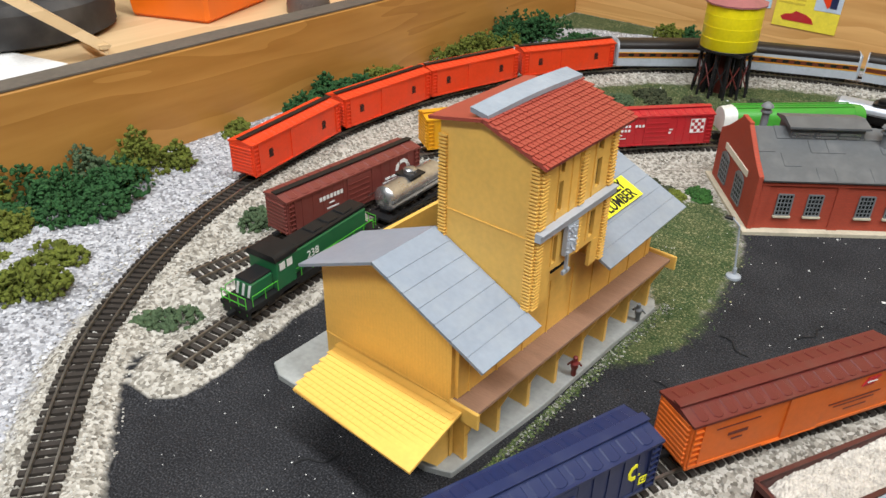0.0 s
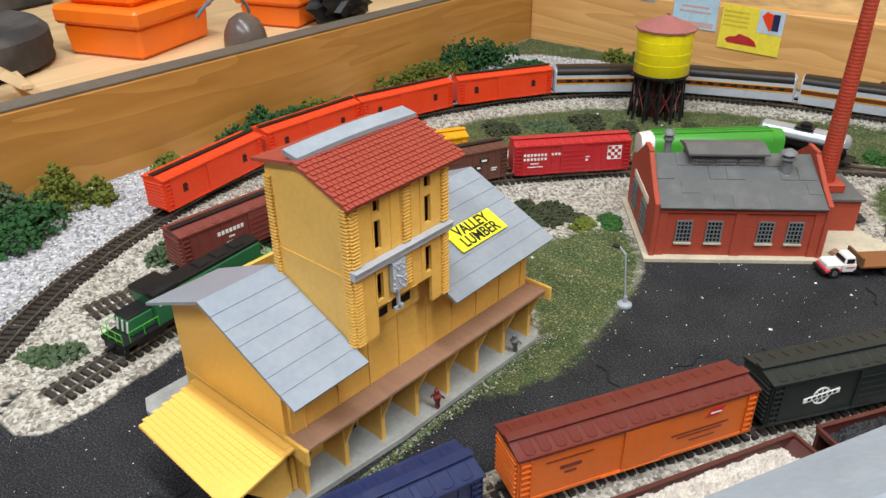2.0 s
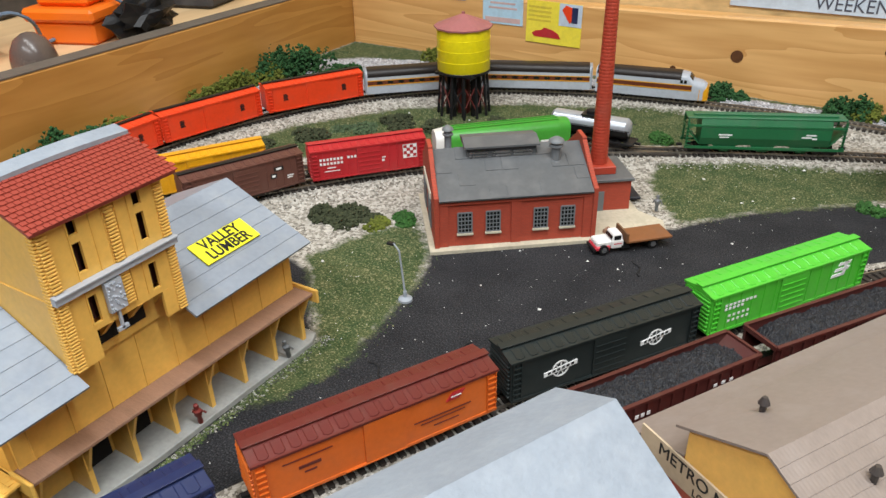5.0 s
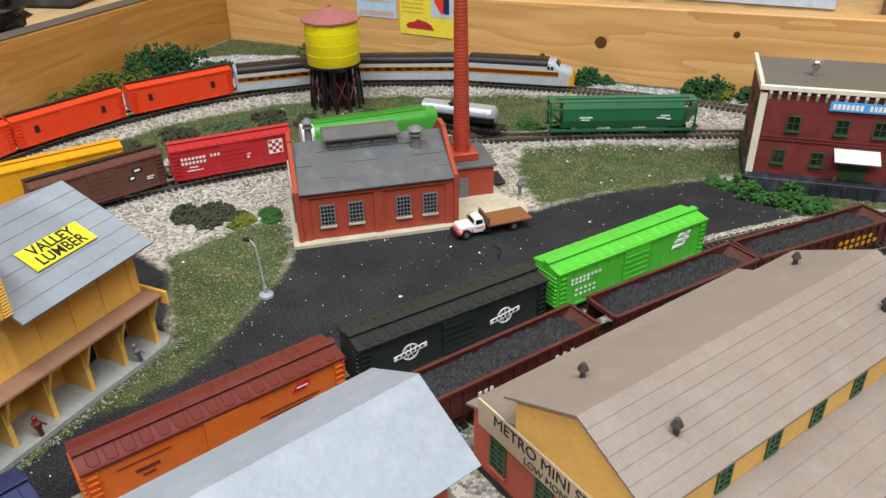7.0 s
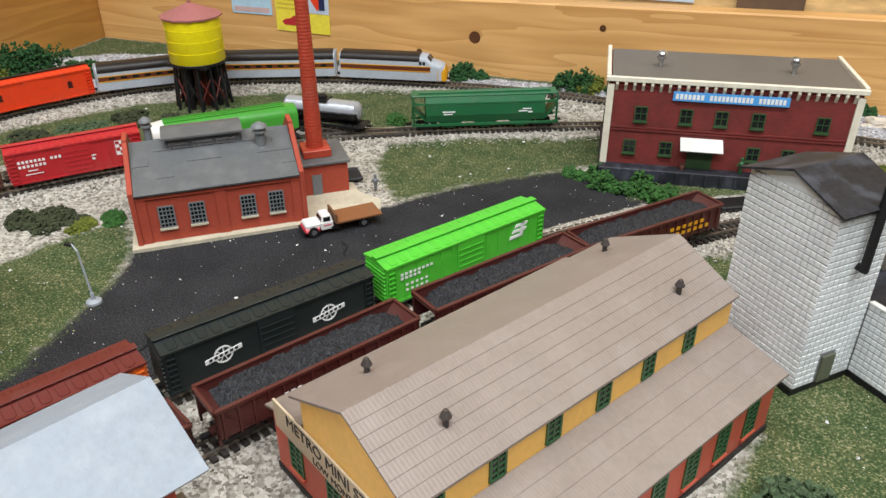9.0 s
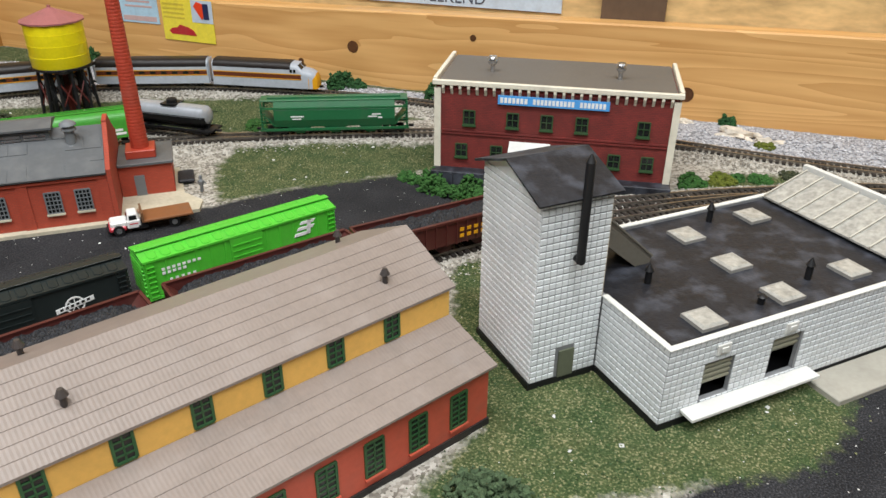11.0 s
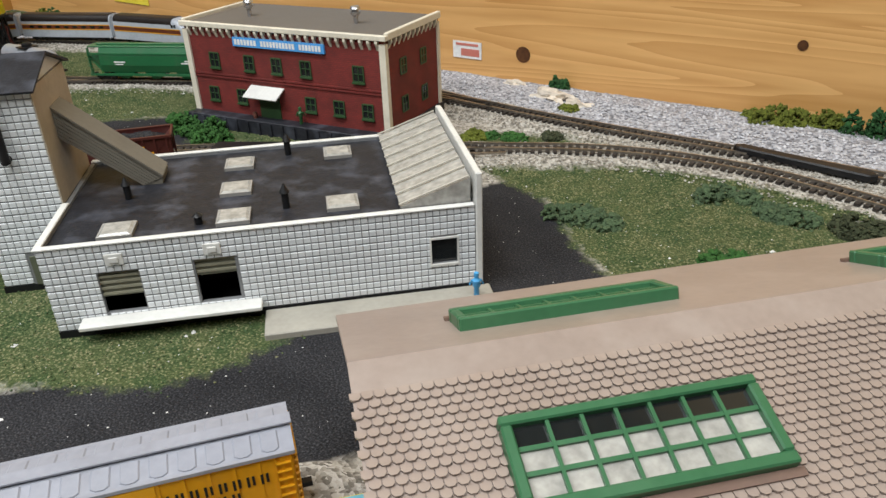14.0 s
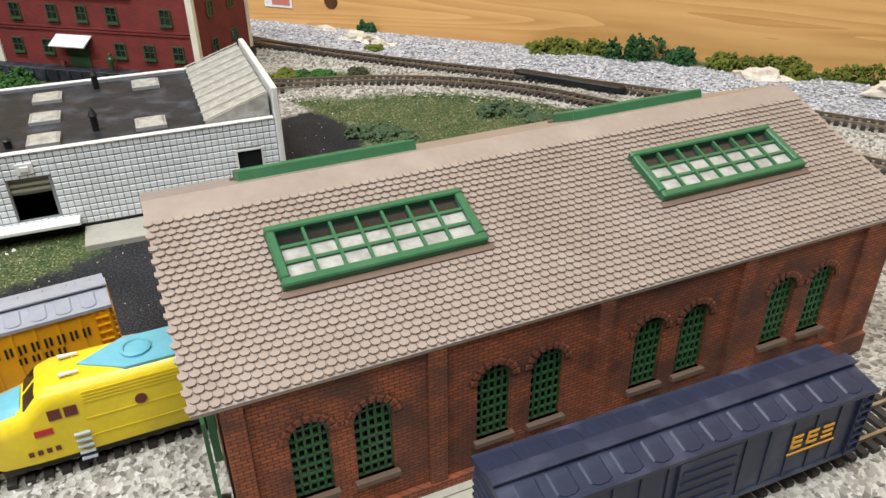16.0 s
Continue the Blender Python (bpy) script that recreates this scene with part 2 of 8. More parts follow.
def tube(bm, p, q, r, r2=None, n=12, cap=True):
    p, q = Vector(p), Vector(q)
    d = (q - p).normalized()
    s = d.orthogonal().normalized()
    t = d.cross(s)
    r2 = r if r2 is None else r2
    lo = [bm.verts.new(p + (s * math.cos(k * 2 * math.pi / n) + t * math.sin(k * 2 * math.pi / n)) * r) for k in range(n)]
    hi = [bm.verts.new(q + (s * math.cos(k * 2 * math.pi / n) + t * math.sin(k * 2 * math.pi / n)) * max(r2, 1e-5)) for k in range(n)]
    for k in range(n):
        bm.faces.new((lo[k], lo[(k + 1) % n], hi[(k + 1) % n], hi[k]))
    if cap:
        bm.faces.new(lo[::-1])
        bm.faces.new(hi)


def lathe(bm, prof, c=(0, 0), n=24):
    rings = [[bm.verts.new((c[0] + r * math.cos(k * 2 * math.pi / n), c[1] + r * math.sin(k * 2 * math.pi / n), z)) for k in range(n)] for r, z in prof]
    for a, b in zip(rings, rings[1:]):
        for k in range(n):
            bm.faces.new((a[k], a[(k + 1) % n], b[(k + 1) % n], b[k]))
    bm.faces.new(rings[0][::-1])
    bm.faces.new(rings[-1])


def sheet(bm, quad, t):
    """A slab of thickness t under the quad (counter-clockwise seen from outside)."""
    q = [Vector(p) for p in quad]
    n = (q[1] - q[0]).cross(q[-1] - q[0]).normalized()
    a, b = [bm.verts.new(p) for p in q], [bm.verts.new(p - n * t) for p in q]
    k = len(q)
    bm.faces.new(a)
    bm.faces.new(b[::-1])
    for i in range(k):
        bm.faces.new((b[i], b[(i + 1) % k], a[(i + 1) % k], a[i]))


def mesh_of(name, bm, material, bevel=0.0, smooth=False):
    bmesh.ops.recalc_face_normals(bm, faces=bm.faces)
    if bevel:
        bmesh.ops.bevel(bm, geom=[e for e in bm.edges if len(e.link_faces) == 2 and e.calc_face_angle(0) > 0.6], offset=bevel, segments=1, affect="EDGES", clamp_overlap=True)
    me = bpy.data.meshes.new(name)
    bm.to_mesh(me)
    bm.free()
    me.materials.append(material)
    if smooth:
        for p in me.polygons:
            p.use_smooth = True
        me.set_sharp_from_angle(angle=0.7)
    return me


def part(name, bm, material, parent=None, label="", bevel=0.0, smooth=False, m=None):
    ob = new(name, mesh_of(name, bm, material, bevel, smooth))
    if parent:
        ob.parent = parent
    if m is not None:
        ob.matrix_basis = m
    return tagged(ob, label)


def piece(name, me, parent, m):
    """One more object on a shared mesh."""
    ob = new(name, me)
    ob.parent, ob.matrix_basis = parent, m
    return ob


def thing(name, x, y, z, turn, label, category, group="", kind=""):
    ob = new(name)
    ob.empty_display_size = 0.01
    ob.matrix_basis = pose(x, y, z, 0, 0, turn)
    return tagged(ob, label, category, group, kind)


def B(*boxes):
    bm = bmesh.new()
    for b in boxes:
        box(bm, *b)
    return bm


def words(name, text, size, material, parent, m, label="", squeeze=1.0, bold=0.0):
    cu = bpy.data.curves.new(name, "FONT")
    cu.offset = bold
    cu.body, cu.size, cu.extrude, cu.align_x, cu.align_y = text, size, 0.00012, "CENTER", "CENTER"
    tmp = bpy.data.objects.new(name, cu)
    scene.collection.objects.link(tmp)
    me = bpy.data.meshes.new_from_object(tmp.evaluated_get(bpy.context.evaluated_depsgraph_get()))
    bpy.data.objects.remove(tmp)
    bpy.data.curves.remove(cu)
    me.materials.clear()
    me.materials.append(material)
    ob = new(name, me)
    ob.parent = parent
    ob.matrix_basis = m @ Matrix.Diagonal((squeeze, 1, 1, 1))
    return tagged(ob, label)


def smoothline(pts, step=0.004):
    """Catmull-Rom line through the points, at even steps."""
    p = [2 * Vector(pts[0]) - Vector(pts[1])] + [Vector(q) for q in pts] + [2 * Vector(pts[-1]) - Vector(pts[-2])]
    fine = []
    for i in range(1, len(p) - 2):
        for k in range(30):
            t = k / 30
            fine.append(0.5 * (2 * p[i] + (p[i + 1] - p[i - 1]) * t + (2 * p[i - 1] - 5 * p[i] + 4 * p[i + 1] - p[i + 2]) * t * t + (3 * p[i] - p[i - 1] - 3 * p[i + 1] + p[i + 2]) * t ** 3))
    fine.append(p[-2])
    out, acc = [fine[0]], 0.0
    for a, b in zip(fine, fine[1:]):
        d = (b - a).length
        while acc + d >= step:
            f = (step - acc) / d
            a = a + (b - a) * f
            out.append(a.copy())
            d, acc = (b - a).length, 0.0
        acc += d
    return out


# ---- plan of the tracks ----
RZ = 0.0078
TRACKS = {
    "outer": smoothline([(-0.03, -0.07), (-0.10, -0.012), (-0.168, 0.045), (-0.24, 0.108), (-0.294, 0.19), (-0.326, 0.29), (-0.336, 0.40), (-0.318, 0.51), (-0.272, 0.608), (-0.20, 0.683), (-0.105, 0.730), (-0.03, 0.749), (0.05, 0.760), (0.12, 0.763), (0.20, 0.757), (0.28, 0.744), (0.36, 0.731), (0.42, 0.725), (0.48, 0.722), (0.54, 0.721), (0.60, 0.719), (0.72, 0.708), (0.98, 0.67)]),
    "siding": smoothline([(-0.248, 0.165), (-0.244, 0.22), (-0.241, 0.28), (-0.241, 0.335)]),
    "passing": smoothline([(-0.283, 0.30), (-0.277, 0.335), (-0.262, 0.370), (-0.217, 0.443), (-0.170, 0.50), (-0.11, 0.548), (-0.06, 0.583)]),
    "inner": smoothline([(-0.195, 0.12), (-0.203, 0.18), (-0.212, 0.26), (-0.216, 0.33), (-0.207, 0.40), (-0.17, 0.458), (-0.12, 0.514), (-0.05, 0.583), (0.03, 0.632), (0.10, 0.665), (0.17, 0.694), (0.24, 0.716), (0.32, 0.730), (0.38, 0.729)]),
    "spur": smoothline([(-0.13, 0.600), (-0.100, 0.612), (-0.068, 0.6185), (-0.031, 0.6208), (0.006, 0.6235), (0.05, 0.6414)]),
    "front": smoothline([(-0.075, -0.06), (-0.06, 0.03), (-0.037, 0.115), (-0.004, 0.205), (0.047, 0.300), (0.108, 0.392), (0.173, 0.488), (0.245, 0.558), (0.326, 0.606), (0.378, 0.637), (0.414, 0.655), (0.465, 0.680), (0.511, 0.693), (0.559, 0.695), (0.604, 0.687), (0.70, 0.66), (0.98, 0.575)]),
    "hopper": smoothline([(-0.03, -0.06), (0.0, 0.08), (0.045, 0.205), (0.092, 0.295), (0.140, 0.372), (0.200, 0.458), (0.262, 0.530), (0.318, 0.577), (0.37, 0.616), (0.43, 0.655)]),
    "yard": smoothline([(0.30, 0.10), (0.36, 0.185), (0.43, 0.276), (0.5, 0.362), (0.516, 0.382)]),
    "shed": smoothline([(0.36, 0.145), (0.43, 0.234), (0.501, 0.311), (0.5535, 0.3655), (0.602, 0.418), (0.66, 0.485)]),
    "side_road": smoothline([(0.558, 0.247), (0.632, 0.324), (0.692, 0.383), (0.775, 0.464), (0.88, 0.567)]),
}


def near_track(name, x, y):
    line = TRACKS[name]
    k = min(range(len(line)), key=lambda i: (line[i] - Vector((x, y))).length_squared)
    return line, k


# ---- ground ----
LOT_A = [(-0.222, 0.109), (-0.20, 0.15), (-0.198, 0.215), (-0.19, 0.33), (-0.15, 0.375), (-0.10, 0.36), (-0.062, 0.312), (-0.045, 0.281), (-0.037, 0.30), (-0.036, 0.33), (-0.040, 0.375), (-0.045, 0.401), (-0.055, 0.42), (0.028, 0.479), (0.069, 0.519), (0.085, 0.541), (0.12, 0.579), (0.166, 0.612), (0.215, 0.612), (0.246, 0.60), (0.217, 0.561), (0.160, 0.50), (0.093, 0.408), (0.033, 0.31), (-0.017, 0.21), (-0.05, 0.12), (-0.08, 0.03), (-0.13, 0.045)]
LOT_B = [(0.318, 0.276), (0.346, 0.325), (0.370, 0.353), (0.407, 0.393), (0.430, 0.418), (0.436, 0.433), (0.431, 0.442), (0.47, 0.49), (0.43, 0.60), (0.444, 0.627), (0.470, 0.618), (0.49, 0.60), (0.515, 0.572), (0.541, 0.551), (0.56, 0.51), (0.53, 0.43), (0.50, 0.39), (0.45, 0.32), (0.37, 0.23)]
GRASS = [
    [(-0.118, 0.375), (-0.105, 0.41), (-0.085, 0.448), (-0.055, 0.419), (-0.040, 0.382), (-0.034, 0.335), (-0.031, 0.295), (-0.043, 0.262), (-0.056, 0.25), (-0.056, 0.31)],
    [(0.033, 0.582), (0.03, 0.614), (0.082, 0.642), (0.183, 0.680), (0.20, 0.64), (0.166, 0.612), (0.103, 0.562), (0.072, 0.528), (0.055, 0.545)],
    [(0.245, 0.50), (0.262, 0.44), (0.298, 0.374), (0.285, 0.335), (0.30, 0.30), (0.34, 0.345), (0.426, 0.393), (0.442, 0.422), (0.45, 0.46), (0.40, 0.52), (0.30, 0.53)],
    [(0.42, 0.632), (0.452, 0.651), (0.498, 0.674), (0.547, 0.686), (0.64, 0.675), (0.70, 0.655), (0.62, 0.55), (0.56, 0.52), (0.541, 0.551), (0.512, 0.572), (0.48, 0.61), (0.457, 0.62)],
    [(-0.30, 0.46), (-0.28, 0.55), (-0.22, 0.635), (-0.12, 0.70), (-0.02, 0.735), (0.06, 0.742), (0.14, 0.735), (0.06, 0.68), (-0.03, 0.625), (-0.12, 0.555), (-0.20, 0.535), (-0.24, 0.47)],
    [(-0.41, 0.72), (-0.36, 0.76), (-0.25, 0.785), (-0.16, 0.80), (-0.1, 0.815), (-0.41, 0.815)],
    [(0.20, 0.622), (0.355, 0.648), (0.39, 0.695), (0.44, 0.705), (0.48, 0.702), (0.42, 0.676), (0.34, 0.634), (0.22, 0.58)],
    [(-0.10, 0.815), (0.25, 0.815), (0.25, 0.80), (0.1, 0.806), (-0.1, 0.80)],
    [(0.50, 0.815), (0.95, 0.815), (0.95, 0.77), (0.72, 0.79), (0.60, 0.802)],
]
PALE = [
    [(-0.42, -0.1), (-0.42, 0.72), (-0.3, 0.79), (0.0, 0.815), (0.3, 0.815), (0.9, 0.815), (1.05, 0.68), (0.6, 0.735), (0.4, 0.742), (0.2, 0.775), (0.0, 0.77), (-0.15, 0.732), (-0.29, 0.625), (-0.352, 0.45), (-0.34, 0.28), (-0.25, 0.09), (-0.1, -0.05), (-0.1, -0.1)],
]


def inside(poly, X, Y):
    """Signed distance to a polygon, positive inside."""
    d = np.full(X.shape, 9.0)
    hit = np.zeros(X.shape, bool)
    for (x0, y0), (x1, y1) in zip(poly, poly[1:] + poly[:1]):
        ex, ey = x1 - x0, y1 - y0
        t = np.clip(((X - x0) * ex + (Y - y0) * ey) / (ex * ex + ey * ey), 0, 1)
        d = np.minimum(d, np.hypot(X - x0 - t * ex, Y - y0 - t * ey))
        cross = ((y0 > Y) != (y1 > Y)) & (X < ex * (Y - y0) / (ey if abs(ey) > 1e-9 else 1e-9) + x0)
        hit ^= cross
    return np.where(hit, d, -d)


def track_distance(X, Y, names):
    d = np.full(X.shape, 9.0)
    for nm in names:
        for p in TRACKS[nm][::2]:
            d = np.minimum(d, np.hypot(X - p.x, Y - p.y))
    return d


GX0, GX1, GY0, GY1, CELL = -0.412, 1.06, -0.16, 0.815, 0.004
nx, ny = int((GX1 - GX0) / CELL) + 1, int((GY1 - GY0) / CELL) + 1
gx, gy = np.meshgrid(np.linspace(GX0, GX1, nx), np.linspace(GY0, GY1, ny))
td = track_distance(gx, gy, TRACKS)
pale = np.max([inside(p, gx, gy) for p in PALE], axis=0)
rough = np.random.rand(*gx.shape)
wave = np.array([[noise.noise((x * 30, y * 30, 0)) for x, y in zip(a, b)] for a, b in zip(gx, gy)])
lot = np.maximum(inside(LOT_A, gx, gy), inside(LOT_B, gx, gy))
grass = np.max([inside(p, gx, gy) for p in GRASS], axis=0)
bed = np.clip((0.0225 - td) / 0.009, 0, 1)
gz = bed * 0.0042 + np.clip(pale / 0.06, 0, 1) * (0.006 + 0.004 * wave) + np.where(lot > 0, 0, 0.0006 * rough + 0.0005 * wave) + np.where(bed > 0.05, 0.0005 * rough, 0)
weights = np.zeros((ny * nx, 4), np.float32)
weights[:, 0] = np.clip(lot / 0.016 + 0.5, 0, 1).ravel() * (1 - np.clip((0.020 - td) / 0.004, 0, 1).ravel())
weights[:, 1] = np.clip(grass / 0.022 + 0.5, 0, 1).ravel() * (1 - np.clip((0.017 - td) / 0.006, 0, 1).ravel())
weights[:, 2] = np.clip(pale / 0.03 + 0.5, 0, 1).ravel()
weights[:, 3] = 1
idx = np.arange(ny * nx).reshape(ny, nx)
quads = np.stack([idx[:-1, :-1], idx[:-1, 1:], idx[1:, 1:], idx[1:, :-1]], -1).reshape(-1, 4)
gm = bpy.data.meshes.new("ground")
gm.from_pydata(np.stack([gx.ravel(), gy.ravel(), gz.ravel()], -1).tolist(), [], quads.tolist())
at = gm.color_attributes.new("cover", "FLOAT_COLOR", "POINT")
at.data.foreach_set("color", weights.ravel())


def height(x, y):
    i, j = int(round((y - GY0) / CELL)), int(round((x - GX0) / CELL))
    return float(gz[max(0, min(ny - 1, i)), max(0, min(nx - 1, j))])


def ground_material():
    m = bpy.data.materials.new("scenic_ground")
    m.use_nodes = True
    N, L = m.node_tree.nodes, m.node_tree.links
    b = N["Principled BSDF"]
    b.inputs["Roughness"].default_value = 0.9
    b.inputs["Specular IOR Level"].default_value = 0.15
    at = N.new("ShaderNodeAttribute")
    at.attribute_name = "cover"
    sp = N.new("ShaderNodeSeparateColor")
    L.new(at.outputs["Color"], sp.inputs[0])
    tc = N.new("ShaderNodeTexCoord")

    def nz(scale, detail=4):
        n = N.new("ShaderNodeTexNoise")
        n.inputs["Scale"].default_value, n.inputs["Detail"].default_value = scale, detail
        L.new(tc.outputs["Object"], n.inputs["Vector"])
        return n.outputs["Fac"]

    def ramp(fac, *stops):
        r = N.new("ShaderNodeValToRGB")
        e = r.color_ramp.elements
        while len(e) < len(stops):
            e.new(0.5)
        for k, (pos, c) in enumerate(stops):
            e[k].position, e[k].color = pos, (*c, 1)
        L.new(fac, r.inputs[0])
        return r.outputs[0]

    def cells(scale):
        v = N.new("ShaderNodeTexVoronoi")
        v.inputs["Scale"].default_value = scale
        L.new(tc.outputs["Object"], v.inputs["Vector"])
        s = N.new("ShaderNodeSeparateColor")
        L.new(v.outputs["Color"], s.inputs[0])
        return s.outputs[0], v.outputs["Distance"]

    def mix(f, a, c):
        x = N.new("ShaderNodeMix")
        x.data_type = "RGBA"
        L.new(f, x.inputs["Factor"])
        L.new(a, x.inputs["A"])
        L.new(c, x.inputs["B"])
        return x.outputs["Result"]

    def edge(channel, spread):
        n = nz(160, 5)
        a = N.new("ShaderNodeMath")
        a.operation = "MULTIPLY_ADD"
        a.inputs[1].default_value = spread
        L.new(n, a.inputs[0])
        L.new(channel, a.inputs[2])
        r = N.new("ShaderNodeMapRange")
        r.inputs["From Min"].default_value = 0.5 + spread * 0.5 - 0.14
        r.inputs["From Max"].default_value = 0.5 + spread * 0.5 + 0.14
        L.new(a.outputs[0], r.inputs[0])
        return r.outputs[0]
    big, dist = cells(620)
    bal = ramp(big, (0.0, (0.14, 0.125, 0.105)), (0.45, (0.34, 0.315, 0.27)), (1.0, (0.54, 0.51, 0.46)))
    whi = ramp(cells(560)[0], (0.0, (0.14, 0.14, 0.15)), (0.4, (0.32, 0.32, 0.34)), (1.0, (0.54, 0.54, 0.57)))
    gra = mix(ramp(nz(60), (0.38, (0, 0, 0)), (0.62, (1, 1, 1))), ramp(nz(900, 2), (0.3, (0.022, 0.040, 0.014)), (0.55, (0.055, 0.085, 0.032)), (0.70, (0.20, 0.20, 0.10))), ramp(nz(900, 2), (0.3, (0.042, 0.055, 0.020)), (0.55, (0.090, 0.110, 0.045)), (0.70, (0.30, 0.27, 0.15))))
    tar = mix(ramp(nz(35, 6), (0.35, (0, 0, 0)), (0.65, (1, 1, 1))), ramp(nz(1300, 3), (0.36, (0.009, 0.009, 0.010)), (0.56, (0.024, 0.024, 0.027)), (0.74, (0.075, 0.076, 0.080))), ramp(nz(1300, 3), (0.36, (0.013, 0.013, 0.014)), (0.56, (0.036, 0.036, 0.040)), (0.74, (0.10, 0.10, 0.105))))
    col = mix(edge(sp.outputs[2], 0.5), bal, whi)
    col = mix(edge(sp.outputs[0], 0.35), col, tar)
    col = mix(edge(sp.outputs[1], 0.7), col, gra)
    L.new(col, b.inputs["Base Color"])
    bp = N.new("ShaderNodeBump")
    bp.inputs["Strength"].default_value, bp.inputs["Distance"].default_value = 0.7, 0.0008
    h = N.new("ShaderNodeMath")
    h.operation = "ADD"
    L.new(dist, h.inputs[0])
    L.new(nz(1100, 2), h.inputs[1])
    L.new(h.outputs[0], bp.inputs["Height"])
    L.new(bp.outputs[0], b.inputs["Normal"])
    return m


gm.materials.append(ground_material())
for p in gm.polygons:
    p.use_smooth = True
tagged(new("ground", gm), "scenic ground sheet of asphalt, grass and ballast", "ground", kind="structure")

# table under the scenery and the room round it
slab = part("table_board", B((-0.43, 1.07, -0.17, 0.83, -0.045, -0.003)), PLY, None, "plywood table board under the scenery")
tagged(slab, category="table", kind="structure")
ROOMW = mat("painted_wall", (0.34, 0.335, 0.32), 0.8, s1=20, s2=3)
tagged(part("floor", B((-3, 4, -3.5, 1.0, -1.0, -0.95)), mat("concrete_floor", (0.30, 0.29, 0.27), 0.7, s1=20, s2=3), None, "plain concrete floor"), category="floor", kind="structure")
tagged(part("ceiling", B((-3, 4, -3.5, 1.0, 1.6, 1.65)), ROOMW, None, "plain ceiling"), category="ceiling", kind="structure")
tagged(part("wall_south", B((-3, 4, -3.55, -3.5, -0.95, 1.6)), ROOMW, None, "plain wall"), category="wall", kind="structure")
tagged(part("wall_west", B((-3.05, -3, -3.5, 1.0, -0.95, 1.6)), ROOMW, None, "plain wall"), category="wall", kind="structure")
tagged(part("wall_east", B((4, 4.05, -3.5, 1.0, -0.95, 1.6)), ROOMW, None, "plain wall"), category="wall", kind="structure")
tagged(part("wall_north", B((-3, 4, 0.842, 0.90, -0.95, 1.6)), OSB, None, "strand board wall with dark studs"), category="wall", kind="structure")

# pine boards round the layout
bm = bmesh.new()
prism(bm, [(-0.412, -0.02), (1.07, -0.02), (1.07, 0.0925), (-0.412, 0.0635)], 0.815, 0.836, "y")
back = part("fence_back", bm, PINE, None, "pale pine board with knots", bevel=0.0015)
tagged(back, category="board", kind="structure")
for kx, kz, r in ((0.038, 0.037, 0.0058), (0.354, 0.022, 0.0065), (0.56, 0.05, 0.0035), (-0.02, 0.018, 0.003), (0.16, 0.055, 0.003)):
    bm = bmesh.new()
    tube(bm, (kx, 0.8146, kz), (kx, 0.8158, kz), r, r, 14)
    part("knot", bm, KNOT, back, "dark round knot")
bm = bmesh.new()
box(bm, -0.432, -0.412, -0.17, 0.836, -0.02, 0.069)
left = part("fence_left", bm, PINE2, None, "amber pine side board with swirling grain", bevel=0.0015)
tagged(left, category="board", kind="structure")
part("edge_strip", B((-0.4325, -0.4125, -0.17, 0.8145, 0.0691, 0.0703)), mat("grey_worn_edge", (0.12, 0.10, 0.08), 0.8, s1=200), left, "grey worn top edge")


# ---- tracks ----
TRACK_LABEL = {"outer": "outer loop of small-scale track on ballast"}


def lay_track(key):
    line = TRACKS[key]
    tr = thing("railway_track", 0, 0, 0, 0, TRACK_LABEL.get(key, "small-scale siding track with dark ties on ballast"), "track", "tracks of the layout", "structure")
    nrm = []
    for i in range(len(line)):
        d = (line[min(i + 1, len(line) - 1)] - line[max(i - 1, 0)]).normalized()
        nrm.append(Vector((-d.y, d.x)))
    for side in (-1, 1):
        bm = bmesh.new()
        prev = None
        for p, n in zip(line, nrm):
            c = p + n * (0.0045 * side)
            ring = [bm.verts.new((c.x + n.x * o, c.y + n.y * o, z)) for o, z in ((-0.0005, RZ - 0.0014), (0.0005, RZ - 0.0014), (0.0005, RZ), (-0.0005, RZ))]
            if prev:
                for k in range(4):
                    bm.faces.new((prev[k], prev[(k + 1) % 4], ring[(k + 1) % 4], ring[k]))
            else:
                bm.faces.new(ring)
            prev = ring
        part("rail", bm, STEEL, tr)
    ties = smoothline([tuple(p) for p in line[::4]], 0.0046)
    bm = bmesh.new()
    for i in range(1, len(ties) - 1):
        d = (ties[i + 1] - ties[i - 1]).normalized()
        n = Vector((-d.y, d.x))
        q = [ties[i] + d * a + n * b_ for a, b_ in ((-0.0013, -0.0085), (0.0013, -0.0085), (0.0013, 0.0085), (-0.0013, 0.0085))]
        lo, hi = [bm.verts.new((v.x, v.y, RZ - 0.0034)) for v in q], [bm.verts.new((v.x, v.y, RZ - 0.0014)) for v in q]
        bm.faces.new(hi)
        for k in range(4):
            bm.faces.new((lo[k], lo[(k + 1) % 4], hi[(k + 1) % 4], hi[k]))
    tagged(part("ties", bm, TIE, tr), kind="stuff")


for key in TRACKS:
    lay_track(key)


